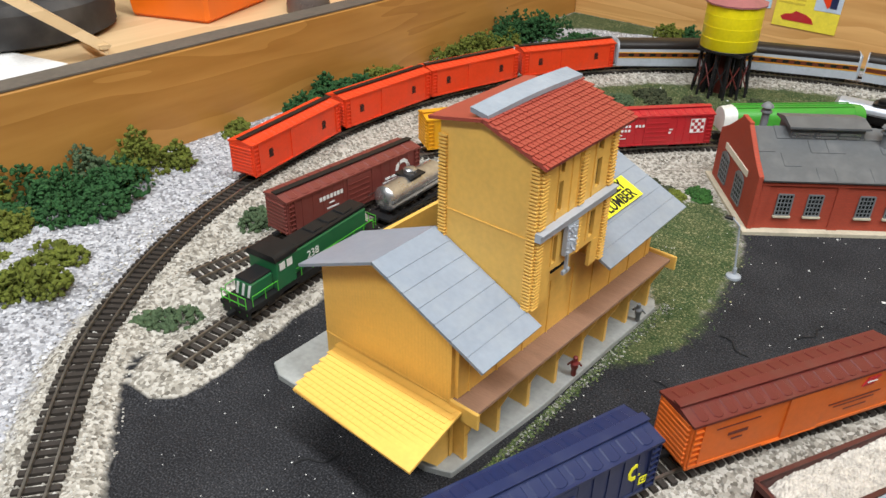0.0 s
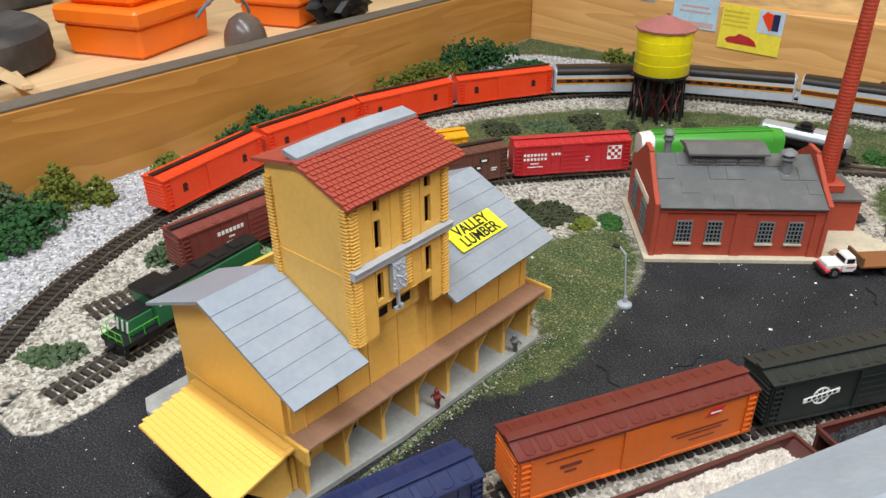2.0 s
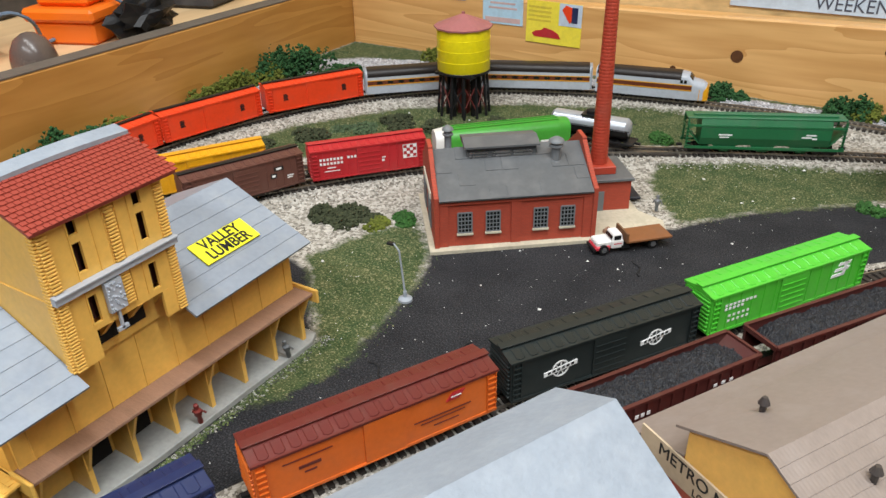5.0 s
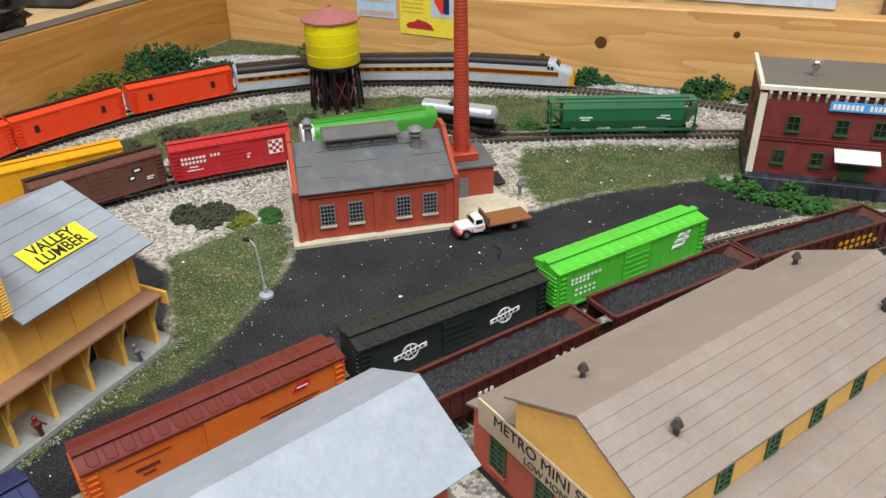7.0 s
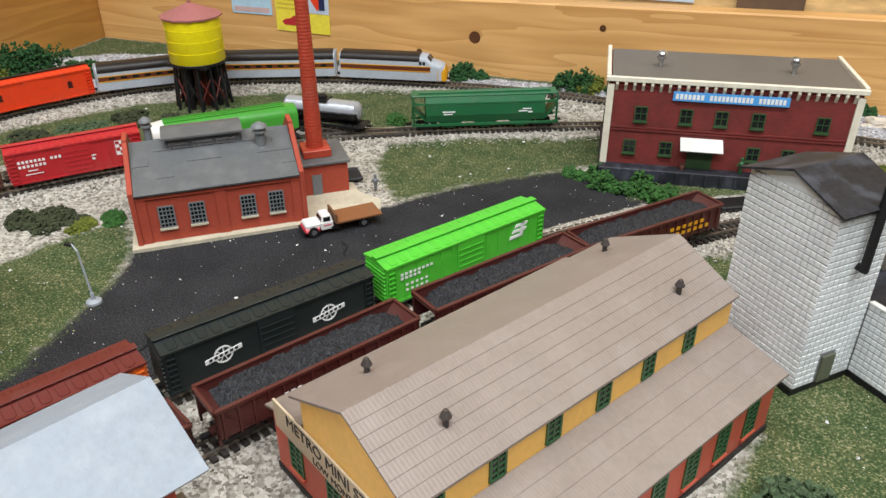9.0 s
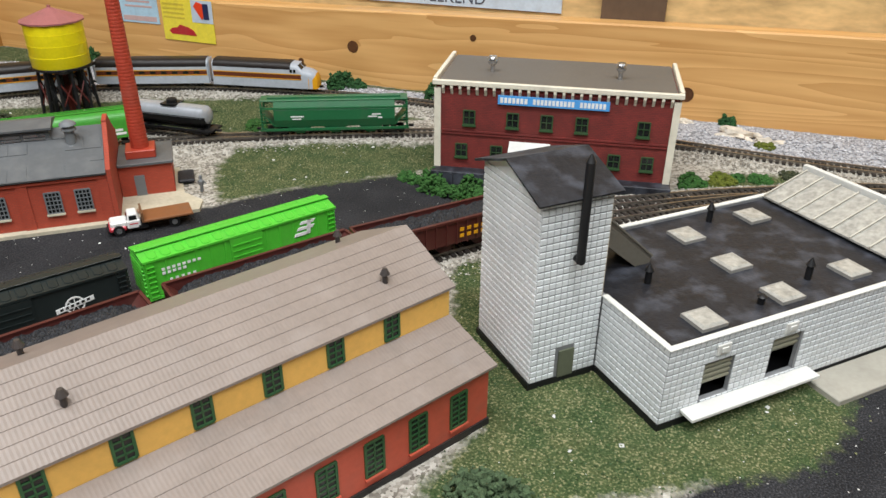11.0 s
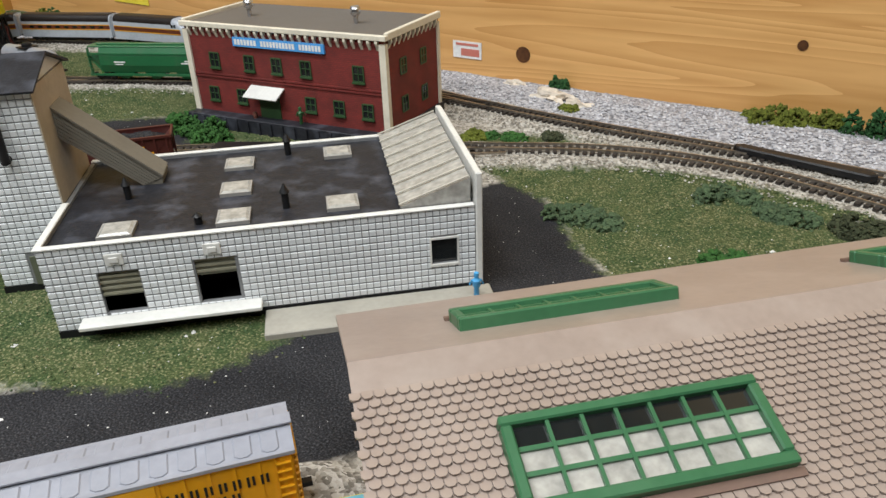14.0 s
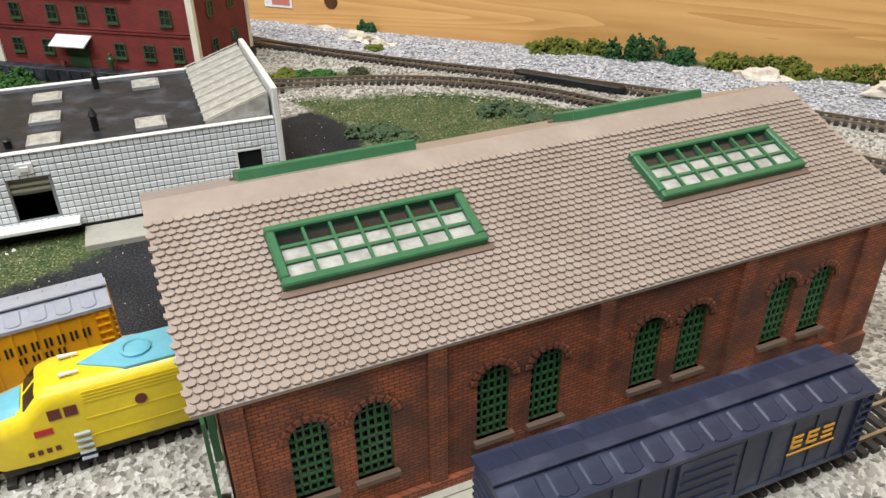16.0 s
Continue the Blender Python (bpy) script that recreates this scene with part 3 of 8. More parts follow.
# ---- rolling stock ----
def bogie(parent, x, w=0.0125):
    bm = bmesh.new()
    for s in (-1, 1):
        box(bm, x - 0.0085, x + 0.0085, s * w / 2 - 0.0007, s * w / 2 + 0.0007, 0.0022, 0.0042)
        box(bm, x - 0.0025, x + 0.0025, s * w / 2 - 0.001, s * w / 2 + 0.001, 0.0012, 0.0046)
    box(bm, x - 0.0016, x + 0.0016, -w / 2, w / 2, 0.0028, 0.0052)
    b = part("truck", bm, DARK, parent)
    for dx in (-0.006, 0.006):
        for s in (-1, 1):
            bm = bmesh.new()
            tube(bm, (x + dx, s * 0.0040, 0.0026), (x + dx, s * 0.0052, 0.0026), 0.0027, n=14)
            part("wheel", bm, DARK, b)


def couplers(parent, L):
    for s in (-1, 1):
        part("coupler", B((min(s * L / 2, s * (L / 2 + 0.0042)), max(s * L / 2, s * (L / 2 + 0.0042)), -0.0011, 0.0011, 0.0035, 0.0052)), BLACK, parent)


def on_track(name, key, x, y, L, label, category, group, flip=False):
    line, k = near_track(key, x, y)
    n = max(1, int(L * 0.36 / 0.004))
    a, b = line[max(0, k - n)], line[min(len(line) - 1, k + n)]
    c, d = (a + b) / 2, b - a
    return thing(name, c.x, c.y, RZ, math.degrees(math.atan2(d.y, d.x)) + (180 if flip else 0), label, category, group)


def bars(parent, boxes, material, side=-1, w=0.0191, label="", name="lettering"):
    """Lettering that cannot be lettered: flat bars on a side; boxes are (x0, x1, z0, z1)."""
    bm = bmesh.new()
    for x0, x1, z0, z1 in boxes:
        y = side * w / 2
        box(bm, x0, x1, min(y, y + side * 0.00018), max(y, y + side * 0.00018), z0, z1)
    return part(name, bm, material, parent, label)


def boxcar(key, x, y, L, paint, label, roofpaint=None, walk=None, H=0.0215, W=0.019, group="boxcars on the tracks", ribs=14, door=(0.0, 0.018), roofribs=12, flip=False, ladder=True):
    c = on_track("boxcar", key, x, y, L, label, "boxcar", group, flip)
    z0 = 0.0045
    roofpaint, walk = roofpaint or paint, walk or roofpaint or paint
    part("body", B((-L / 2, L / 2, -W / 2, W / 2, z0, z0 + H)), paint, c, bevel=0.00015)
    rib = mesh_of("side_rib", B((-0.0005, 0.0005, -0.0004, 0.0004, z0 + 0.0012, z0 + H - 0.0006)), paint)
    ridge = mesh_of("end_ridge", B((-0.0011, 0.0011, -W / 2 + 0.001, W / 2 - 0.001, 0, 0.0012)), paint, 0.0003)
    for s in (-1, 1):
        for k in range(ribs):
            u = -L / 2 + 0.003 + (L - 0.006) * k / max(1, ribs - 1)
            if abs(u - door[0]) > door[1] / 2:
                piece("side_rib", rib, c, pose(u, s * W / 2, 0))
        part("side_sill", B((-L / 2, L / 2, s * W / 2 - 0.0005, s * W / 2 + 0.0005, z0 - 0.0004, z0 + 0.0009)), paint, c)
        end = part("end_panel", B((s * L / 2 - 0.0007, s * L / 2 + 0.0007, -W / 2 + 0.0015, W / 2 - 0.0015, z0 + 0.001, z0 + H - 0.001)), paint, c)
        for k in range(8):
            piece("end_ridge", ridge, end, pose(s * L / 2, 0, z0 + 0.0016 + k * (H - 0.003) / 8))
    bm = bmesh.new()
    e, r = z0 + H, z0 + H + 0.0021
    prism(bm, [(-W / 2 - 0.0006, e - 0.0006), (W / 2 + 0.0006, e - 0.0006), (W / 2 + 0.0006, e + 0.0001), (0, r), (-W / 2 - 0.0006, e + 0.0001)], -L / 2 - 0.0006, L / 2 + 0.0006)
    roof = part("roof", bm, roofpaint, c)
    # pressed roof panels with a rounded foot towards the eave
    pw = (L - 0.004) / roofribs * 0.5
    for s in (-1, 1):
        bm = bmesh.new()
        top = [(a, s * b_, e + (r - e) * (1 - b_ / (W / 2 + 0.0006)) + h) for a, b_, h in ((-pw * 0.72, 0.0026, 0.0), (pw * 0.72, 0.0026, 0.0), (pw * 0.72, W / 2 - 0.0012, 0.0), (0, W / 2 - 0.0004, 0.0))]
        top = [top[0], top[1], top[2], (pw * 0.3, *top[3][1:]), (-pw * 0.3, *top[3][1:]), (-top[2][0], *top[2][1:])]
        hi = [bm.verts.new((x * 0.8, y, z + 0.00042)) for x, y, z in top]
        lo = [bm.verts.new(q) for q in top]
        bm.faces.new(hi)
        for k in range(6):
            bm.faces.new((lo[k], lo[(k + 1) % 6], hi[(k + 1) % 6], hi[k]))
        pm = mesh_of("roof_panel", bm, roofpaint)
        for k in range(roofribs):
            piece("roof_panel", pm, roof, pose(-L / 2 + 0.002 + (L - 0.004) * (k + 0.5) / roofribs, 0, 0))
    for s in (-1, 1):
        part("roof_lip", B((-L / 2 - 0.0006, L / 2 + 0.0006, *sorted((s * (W / 2 - 0.0002), s * (W / 2 + 0.0009))), e - 0.0008, e + 0.0003)), roofpaint, roof)
    part("running_board", B((-L / 2 - 0.001, L / 2 + 0.001, -0.0021, 0.0021, r + 0.0004, r + 0.0011)), walk, c, bevel=0.0001)
    for s in (-1, 1):
        dr = part("door", B((door[0] - door[1] / 2, door[0] + door[1] / 2, *sorted((s * W / 2, s * (W / 2 + 0.0008))), z0 + 0.0008, z0 + H - 0.0012)), paint, c)
        for k in range(5 if ribs else 0):
            z = z0 + 0.003 + k * (H - 0.005) / 5
            part("door_ridge", B((door[0] - door[1] / 2 + 0.001, door[0] + door[1] / 2 - 0.001, *sorted((s * W / 2, s * (W / 2 + 0.0012))), z, z + 0.0006)), paint, dr)
        part("door_rail", B((door[0] - door[1], door[0] + door[1] / 2, *sorted((s * W / 2, s * (W / 2 + 0.0011))), z0 + 0.0002, z0 + 0.0007)), paint, dr)
    if ladder:
        for s in (-1, 1):
            for e2 in (-1, 1):
                bm = bmesh.new()
                x0 = e2 * (L / 2 - 0.0028)
                for k in range(7):
                    z = z0 + 0.001 + k * (H - 0.002) / 7
                    y0 = s * W / 2
                    box(bm, x0 - 0.0022, x0 + 0.0022, min(y0, y0 + s * 0.0009), max(y0, y0 + s * 0.0009), z, z + 0.0005)
                for dx in (-0.0022, 0.0019):
                    box(bm, x0 + dx, x0 + dx + 0.0003, min(y0, y0 + s * 0.0009), max(y0, y0 + s * 0.0009), z0, z0 + H - 0.001)
                part("ladder", bm, paint, c)
    part("underframe", B((-L / 2 + 0.004, L / 2 - 0.004, -0.0035, 0.0035, 0.003, z0 - 0.0002), (-0.012, 0.012, -0.008, 0.008, 0.0016, z0 - 0.0003)), DARK, c)
    for s in (-1, 1):
        bogie(c, s * (L / 2 - 0.0145))
    couplers(c, L)
    return c


def hopper(key, x, y, L, paint, label, load=None, flip=False):
    c = on_track("hopper_car", key, x, y, L, label, "hopper car", "open hopper cars", flip)
    z0, H, W, t = 0.0045, 0.0175, 0.0195, 0.0008
    bm = bmesh.new()
    for s in (-1, 1):
        y0, y1 = sorted((s * W / 2, s * (W / 2 - t)))
        box(bm, -L / 2, L / 2, y0, y1, z0 + 0.003, z0 + H)
        for k in range(15):
            u = -L / 2 + 0.003 + (L - 0.006) * k / 14
            a, b = sorted((s * W / 2, s * (W / 2 + 0.0009)))
            box(bm, u - 0.0005, u + 0.0005, a, b, z0 + 0.003, z0 + H - 0.001)
        a, b = sorted((s * (W / 2 - t), s * (W / 2 + 0.001)))
        box(bm, -L / 2, L / 2, a, b, z0 + H - 0.0011, z0 + H + 0.0004)
        sheet(bm, [(s * L / 2, -W / 2, z0 + H), (s * L / 2, W / 2, z0 + H), (s * (L / 2 - 0.014), W / 2, z0 + 0.003), (s * (L / 2 - 0.014), -W / 2, z0 + 0.003)], t)
        a, b = sorted((s * (L / 2 - t), s * (L / 2 + 0.0006)))
        box(bm, a, b, -W / 2, W / 2, z0 + H - 0.002, z0 + H + 0.0004)
        for q in (-1, 1):
            box(bm, *sorted((s * (L / 2 - 0.001), s * (L / 2))), *sorted((q * W / 2, q * (W / 2 - 0.0012))), z0, z0 + H)
        for k in range(3):
            u = (k - 1) * L * 0.24
            prism(bm, [(u - 0.008, z0 + 0.003), (u + 0.008, z0 + 0.003), (u + 0.003, z0 - 0.002), (u - 0.003, z0 - 0.002)], -W / 2 + 0.002, W / 2 - 0.002, "y")
    box(bm, -L / 2 + 0.014, L / 2 - 0.014, -W / 2 + t, W / 2 - t, z0 + 0.0028, z0 + 0.0034)
    box(bm, -L / 2, L / 2, -0.002, 0.002, z0 - 0.0005, z0 + 0.0015)
    part("body", bm, paint, c)
    nu, nv = 130, 28
    bm = bmesh.new()
    vs = []
    for i in range(nu):
        for j in range(nv):
            u, v = -L / 2 + 0.003 + (L - 0.006) * i / (nu - 1), -W / 2 + t * 1.1 + (W - 2.2 * t) * j / (nv - 1)
            fall = min(1, min(i, nu - 1 - i) / 14)
            vs.append(bm.verts.new((u, v, z0 + H - 0.0045 + 0.0035 * fall + 0.0011 * noise.noise((u * 260 + x * 90, v * 260, y * 70)) + 0.0010 * random.random() - 0.0016 * abs(j / (nv - 1) - 0.5) * 2)))
    for i in range(nu - 1):
        for j in range(nv - 1):
            bm.faces.new((vs[i * nv + j], vs[(i + 1) * nv + j], vs[(i + 1) * nv + j + 1], vs[i * nv + j + 1]))
    part("load", bm, load or COAL, c, "pale crushed stone load" if load else "black crushed coal load")
    for s in (-1, 1):
        bogie(c, s * (L / 2 - 0.011))
    couplers(c, L)
    return c


P_CHESSIE = plastic("navy_blue_paint", (0.014, 0.022, 0.075), 0.42, dirt=(0.06, 0.07, 0.12), dirt_amt=0.3)
P_ORANGE = plastic("reefer_orange", (0.62, 0.13, 0.018), 0.4)
P_MAROON = plastic("maroon_roof", (0.115, 0.020, 0.016), 0.42)
P_BLK = plastic("greenish_black_paint", (0.016, 0.021, 0.021), 0.36, dirt=(0.05, 0.06, 0.06), dirt_amt=0.15, spec=0.3)
P_GREEN = plastic("bright_green_paint", (0.075, 0.46, 0.035), 0.38)
P_MIDGREEN = plastic("mid_green_paint", (0.055, 0.30, 0.035), 0.38)
P_HOP = plastic("oxide_brown_paint", (0.075, 0.018, 0.015), 0.45)
P_PURINA = plastic("signal_red_paint", (0.44, 0.022, 0.028), 0.38)
P_RED = plastic("flame_orange_paint", (0.75, 0.055, 0.014), 0.36)
P_CON = plastic("conrail_brown_paint", (0.17, 0.040, 0.032), 0.45)
P_BROWN = plastic("boxcar_brown_paint", (0.115, 0.045, 0.033), 0.48)
P_YEL = plastic("rail_yellow_paint", (0.70, 0.33, 0.01), 0.4)
P_DKG = plastic("hopper_green_paint", (0.018, 0.125, 0.048), 0.36)
P_CSX = plastic("weathered_navy_paint", (0.020, 0.025, 0.050), 0.42, dirt=(0.09, 0.10, 0.15), dirt_amt=0.5, spec=0.3)
P_SILV = plastic("silver_side_paint", (0.40, 0.43, 0.48), 0.3)
P_STRIPE = plastic("gold_brown_stripe", (0.36, 0.15, 0.02), 0.4)
P_TAN = plastic("maroon_stripe", (0.12, 0.03, 0.015), 0.4)

boxcar("front", -0.0185, 0.1465, 0.094, P_CHESSIE, "navy blue boxcar with a yellow emblem")
boxcar("front", 0.022, 0.255, 0.106, P_ORANGE, "orange refrigerator car with a maroon roof", P_MAROON, ribs=0, roofribs=16)
boxcar("front", 0.078, 0.351, 0.102, P_BLK, "black boxcar with white round emblems", P_BLK, P_BLK, roofribs=15, ribs=2)
boxcar("front", 0.138, 0.448, 0.106, P_GREEN, "bright green boxcar with a white emblem", roofribs=15)
hopper("hopper", 0.231, 0.502, 0.098, P_HOP, "brown hopper car full of coal, yellow lettering")
hopper("hopper", 0.172, 0.420, 0.098, P_HOP, "brown hopper car full of coal")
hopper("hopper", 0.115, 0.330, 0.098, P_HOP, "brown hopper car with sloping coal load")
hopper("hopper", 0.062, 0.235, 0.098, P_HOP, "brown hopper car heaped with pale crushed stone", mat("pale_stone_load", (0.50, 0.46, 0.41), 0.8, var=0.4, s1=1100, s2=300, bump=0.9, bs=900))
boxcar("inner", -0.147, 0.482, 0.084, P_PURINA, "red boxcar with a white checkered emblem")
boxcar("inner", -0.205, 0.408, 0.084, P_BROWN, "brown boxcar with black running board", P_BROWN, BLACK)
boxcar("siding", -0.243, 0.273, 0.105, P_CON, "oxide red boxcar with a white emblem", P_CON, BLACK)
boxcar("passing", -0.240, 0.405, 0.092, P_YEL, "yellow boxcar on the siding")
LAVEND = plastic("lavender_silver_roof", (0.29, 0.30, 0.345), 0.4)
boxcar("yard", 0.487, 0.345, 0.088, P_YEL, "yellow boxcar with silver roof", LAVEND, LAVEND)
boxcar("side_road", 0.692, 0.383, 0.106, P_CSX, "weathered navy boxcar with yellow lettering")


# ---- shared building pieces ----
def grid_window(parent, x, z, w, h, cols, rows, m, frame_mat, pane_mat, proud=0.0006, bar=0.0004, arch=False, sill=None):
    """A window on the local face y = 0 (outside is -y), lower left corner at x, z."""
    win = part("window", B((x, x + w, -0.0001, 0.0008, z, z + h)), pane_mat, parent, m=m)
    bm = bmesh.new()
    box(bm, x - bar, x + bar, -proud, 0.0002, z, z + h)
    box(bm, x + w - bar, x + w + bar, -proud, 0.0002, z, z + h)
    box(bm, x, x + w, -proud, 0.0002, z - bar, z + bar)
    box(bm, x, x + w, -proud, 0.0002, z + h - bar, z + h + bar)
    for k in range(1, cols):
        u = x + w * k / cols
        box(bm, u - bar * 0.6, u + bar * 0.6, -proud * 0.8, 0.0002, z, z + h)
    for k in range(1, rows):
        v = z + h * k / rows
        box(bm, x, x + w, -proud * 0.8, 0.0002, v - bar * 0.6, v + bar * 0.6)
    if arch:
        prism(bm, [(x, z + h), (x + w, z + h), (x + w * 0.82, z + h + w * 0.16), (x + w * 0.5, z + h + w * 0.24), (x + w * 0.18, z + h + w * 0.16)], -proud, 0.0002, "y")
    f = part("frame", bm, frame_mat, win)
    if sill:
        part("sill", B((x - 0.0008, x + w + 0.0008, -0.0014, 0.0002, z - 0.0014, z - 0.0003)), sill, win)
    return win


def roof_vent(parent, x, y, z, h, r, material, name="vent"):
    bm = bmesh.new()
    lathe(bm, [(r * 1.5, z - 0.001), (r * 1.4, z + 0.0008), (r, z + 0.0012), (r, z + h * 0.6), (r * 1.5, z + h * 0.62), (r * 1.5, z + h * 0.68), (r * 1.1, z + h * 0.7), (r * 1.1, z + h * 0.8), (r * 1.7, z + h * 0.82), (r * 1.5, z + h * 0.9), (r * 0.5, z + h)], (x, y), 14)
    return part(name, bm, material, parent, smooth=True)


# ---- lumber store ----
def lumber_store():
    t = thing("lumber_store", -0.100, 0.160, 0.0, 0, "ochre wooden lumber store with tall tower and grey roofs", "building")
    Y1 = 0.147
    x0, x1 = -0.037, 0.030
    ridge, e1, e0 = 0.0838, 0.066, 0.0665
    EV = 0.0612

    def gable(y, thick):
        bm = bmesh.new()
        prism(bm, [(x0, 0.003), (x1, 0.003), (x1, e1 - 0.001), (0.0, ridge - 0.0015), (x0, e0 - 0.001)], y, y + thick, "y")
        slats = []
        for k in range(40):
            x = x0 + 0.001 + (x1 - x0 - 0.002) * k / 39
            top = e1 + (ridge - e1) * (1 - x / x1) if x > 0 else e0 + (ridge - e0) * (1 - x / x0)
            slats.append((x, top - 0.006))
        wl = part("gable_wall", bm, YEL, t)
        bt = mesh_of("batten", B((-0.0003, 0.0003, -0.00005, thick + 0.00005, 0, 1)), YEL)
        for x, h in slats:
            piece("batten", bt, wl, Matrix.Translation((x, y, 0.003)) @ Matrix.Diagonal((1, 1, h, 1)))
        part("belt_course", B((x0, x1, y - 0.0004, y + 0.0002, 0.0305, 0.0309)), YEL, wl)
    gable(0.0, 0.002)
    gable(Y1 - 0.002, 0.002)
    bm = B((x0, x0 + 0.002, 0.0021, Y1 - 0.0021, 0.003, e0 - 0.002))
    part("back_wall", bm, YEL, t)
    bm = bmesh.new()
    prism(bm, [(x1 - 0.002, 0.0021), (0.0316, 0.0021), (0.0371, Y1 - 0.0021), (x1 - 0.002, Y1 - 0.0021)], 0.0321, e1 - 0.0005, "z")
    for k in range(9):
        y = 0.008 + k * 0.0165
        xw = 0.0315 + 0.0375 * y
        box(bm, xw - 0.0005, xw + 0.0006, y, y + 0.0006, 0.0322, 0.064)
    part("front_wall", bm, YEL, t)
    part("inner_wall", B((x1 - 0.010, x1 - 0.008, 0.0021, Y1 - 0.0021, 0.003, 0.0308)), YEL, t)
    # flat panels on the solid wall; the openings' shade is in their colour
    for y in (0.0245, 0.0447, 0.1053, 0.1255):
        part("loading_bay_shade", B((x1 - 0.0079, x1 - 0.0074, y, y + 0.0165, 0.0032, 0.0292)), INNER, t, "flat near-black panel, painted shade of an open doorway under the deck")
    for y, w in ((0.088, 0.02),):
        part("notice", B((x1 - 0.0078, x1 - 0.007, y, y + w, 0.011, 0.018)), SIGNY, t, "small yellow notice board")
    # deck roof over the loading dock, its posts and brackets
    bm = bmesh.new()
    prism(bm, [(x1 - 0.0018, 0.0), (0.0418, 0.0), (0.0478, Y1), (x1 - 0.0018, Y1)], 0.0302, 0.0320, "z")
    part("deck", bm, DECK, t, "brown wooden deck above the dock", bevel=0.0003)
    for y, xe in ((-0.0017, 0.0440), (Y1 + 0.0001, 0.0505)):
        part("deck_bracket", B((x1 + 0.0005, xe, y, y + 0.0015, 0.0262, 0.0338)), YEL, t, bevel=0.0004)
    for k in range(8):
        y = 0.002 + k * (Y1 - 0.006) / 7
        xo = 0.0416 + 0.0400 * y
        bm = B((xo - 0.0082, xo - 0.0062, y, y + 0.0022, 0.003, 0.0300))
        prism(bm, [(xo - 0.0066, 0.0300), (xo, 0.0300), (xo - 0.0066, 0.014)], y + 0.0004, y + 0.0016, "y")
        part("post", bm, YEL, t)
        part("wall_rib", B((x1 - 0.0078, xo - 0.0083, y + 0.0004, y + 0.0018, 0.003, 0.0300)), YEL, t)
    # roofs
    for y0, y1 in ((-0.0085, 0.0262), (0.0765, 0.1478)):
        bm = bmesh.new()
        sheet(bm, [(0.0, y0, ridge), (x1 + 0.020, y0, EV), (x1 + 0.020, y1, EV), (0.0, y1, ridge)], 0.0012)
        s = (EV - ridge) / (x1 + 0.020)
        fr = part("front_roof", bm, GREYROOF, t)
        for k in range(1, 7):
            x = (x1 + 0.02) * k / 7
            bm = bmesh.new()
            sheet(bm, [(x, y0, ridge + s * x + 0.0003), (x + 0.0004, y0, ridge + s * (x + 0.0004) + 0.0003), (x + 0.0004, y1, ridge + s * (x + 0.0004) + 0.0003), (x, y1, ridge + s * x + 0.0003)], 0.0006)
            part("roof_seam", bm, GREYROOF, fr)
        bm = bmesh.new()
        sheet(bm, [(-0.041, y0, 0.0660), (-0.0001, y0, ridge), (-0.0001, y1, ridge), (-0.041, y1, 0.0660)], 0.0012)
        part("back_roof", bm, GREYROOF, t)
    # tower
    tx0, tx1, ty0, ty1, tz0, tz1 = 0.0015, 0.0440, 0.0265, 0.0770, 0.0640, 0.1228
    tower = part("tower", B((tx0 + 0.0017, tx1 - 0.0045, ty0 + 0.0017, ty1 - 0.0017, 0.078, 0.1215)), SLIT, t, "tall ochre hoist tower")
    mid = 0.0215
    for y, s in ((ty0, -1), (ty1, 1)):
        bm = bmesh.new()
        prism(bm, [(tx0, tz0), (tx1, tz0), (tx1, tz1), (mid, 0.1312), (tx0, 0.1272)], *sorted((y, y - s * 0.0016)), "y")
        tg = part("tower_gable", bm, YEL, tower)
        part("belt_course", B((tx0, tx1, *sorted((y, y + s * 0.0004)), 0.0930, 0.0934)), YEL, tg)
    bm = B((tx1 - 0.0015, tx1, ty0 + 0.0017, ty0 + 0.0116, tz0, tz1 - 0.001), (tx1 - 0.0015, tx1, ty0 + 0.0150, ty0 + 0.0381, tz0 + 0.012, tz1 - 0.001), (tx1 - 0.0015, tx1, ty0 + 0.0415, ty1 - 0.0017, tz0, tz1 - 0.001))
    for ya, yb in ((0.0116, 0.0150), (0.0381, 0.0415)):
        for za, zb in ((tz0 + 0.012, 0.0785), (0.0900, 0.1000), (0.1115, 0.1145)):
            box(bm, tx1 - 0.0015, tx1, ty0 + ya, ty0 + yb, za, zb)
    for k in range(5):
        box(bm, tx1, tx1 + 0.0006, ty0 + 0.0145 + k * 0.0052 if k else ty0 + 0.0108, ty0 + 0.0148 + k * 0.0052 if k else ty0 + 0.0113, 0.0785, 0.1215)
    part("tower_front", bm, YEL, tower)
    part("tower_back", B((tx0, tx0 + 0.0015, ty0 + 0.0017, ty1 - 0.0017, tz0 + 0.002, tz1 - 0.001)), YEL, tower)
    cb = mesh_of("corner_block", B((-0.0004, 0.0014, 0, 0.0038, 0, 0.0009)), YEL, 0.0002)
    cs = mesh_of("corner_block", B((-0.0034, 0.0002, -0.0013, 0.0004, 0, 0.0009)), YEL, 0.0002)
    for yc in (ty0, ty0 + 0.0255, ty1 - 0.0035):
        for k in range(42 if yc != ty0 + 0.0255 else 30):
            z = tz0 + 0.0006 + k * 0.00138 if yc != ty0 + 0.0255 else 0.0795 + k * 0.00140
            piece("corner_block", cb, tower, pose(tx1, yc, z))
            if yc == ty0:
                piece("corner_block", cs, tower, pose(tx1, yc, z))
    for k in range(42):
        piece("corner_block", cs, tower, pose(tx0 + 0.0032, ty0, tz0 + 0.0006 + k * 0.00138))
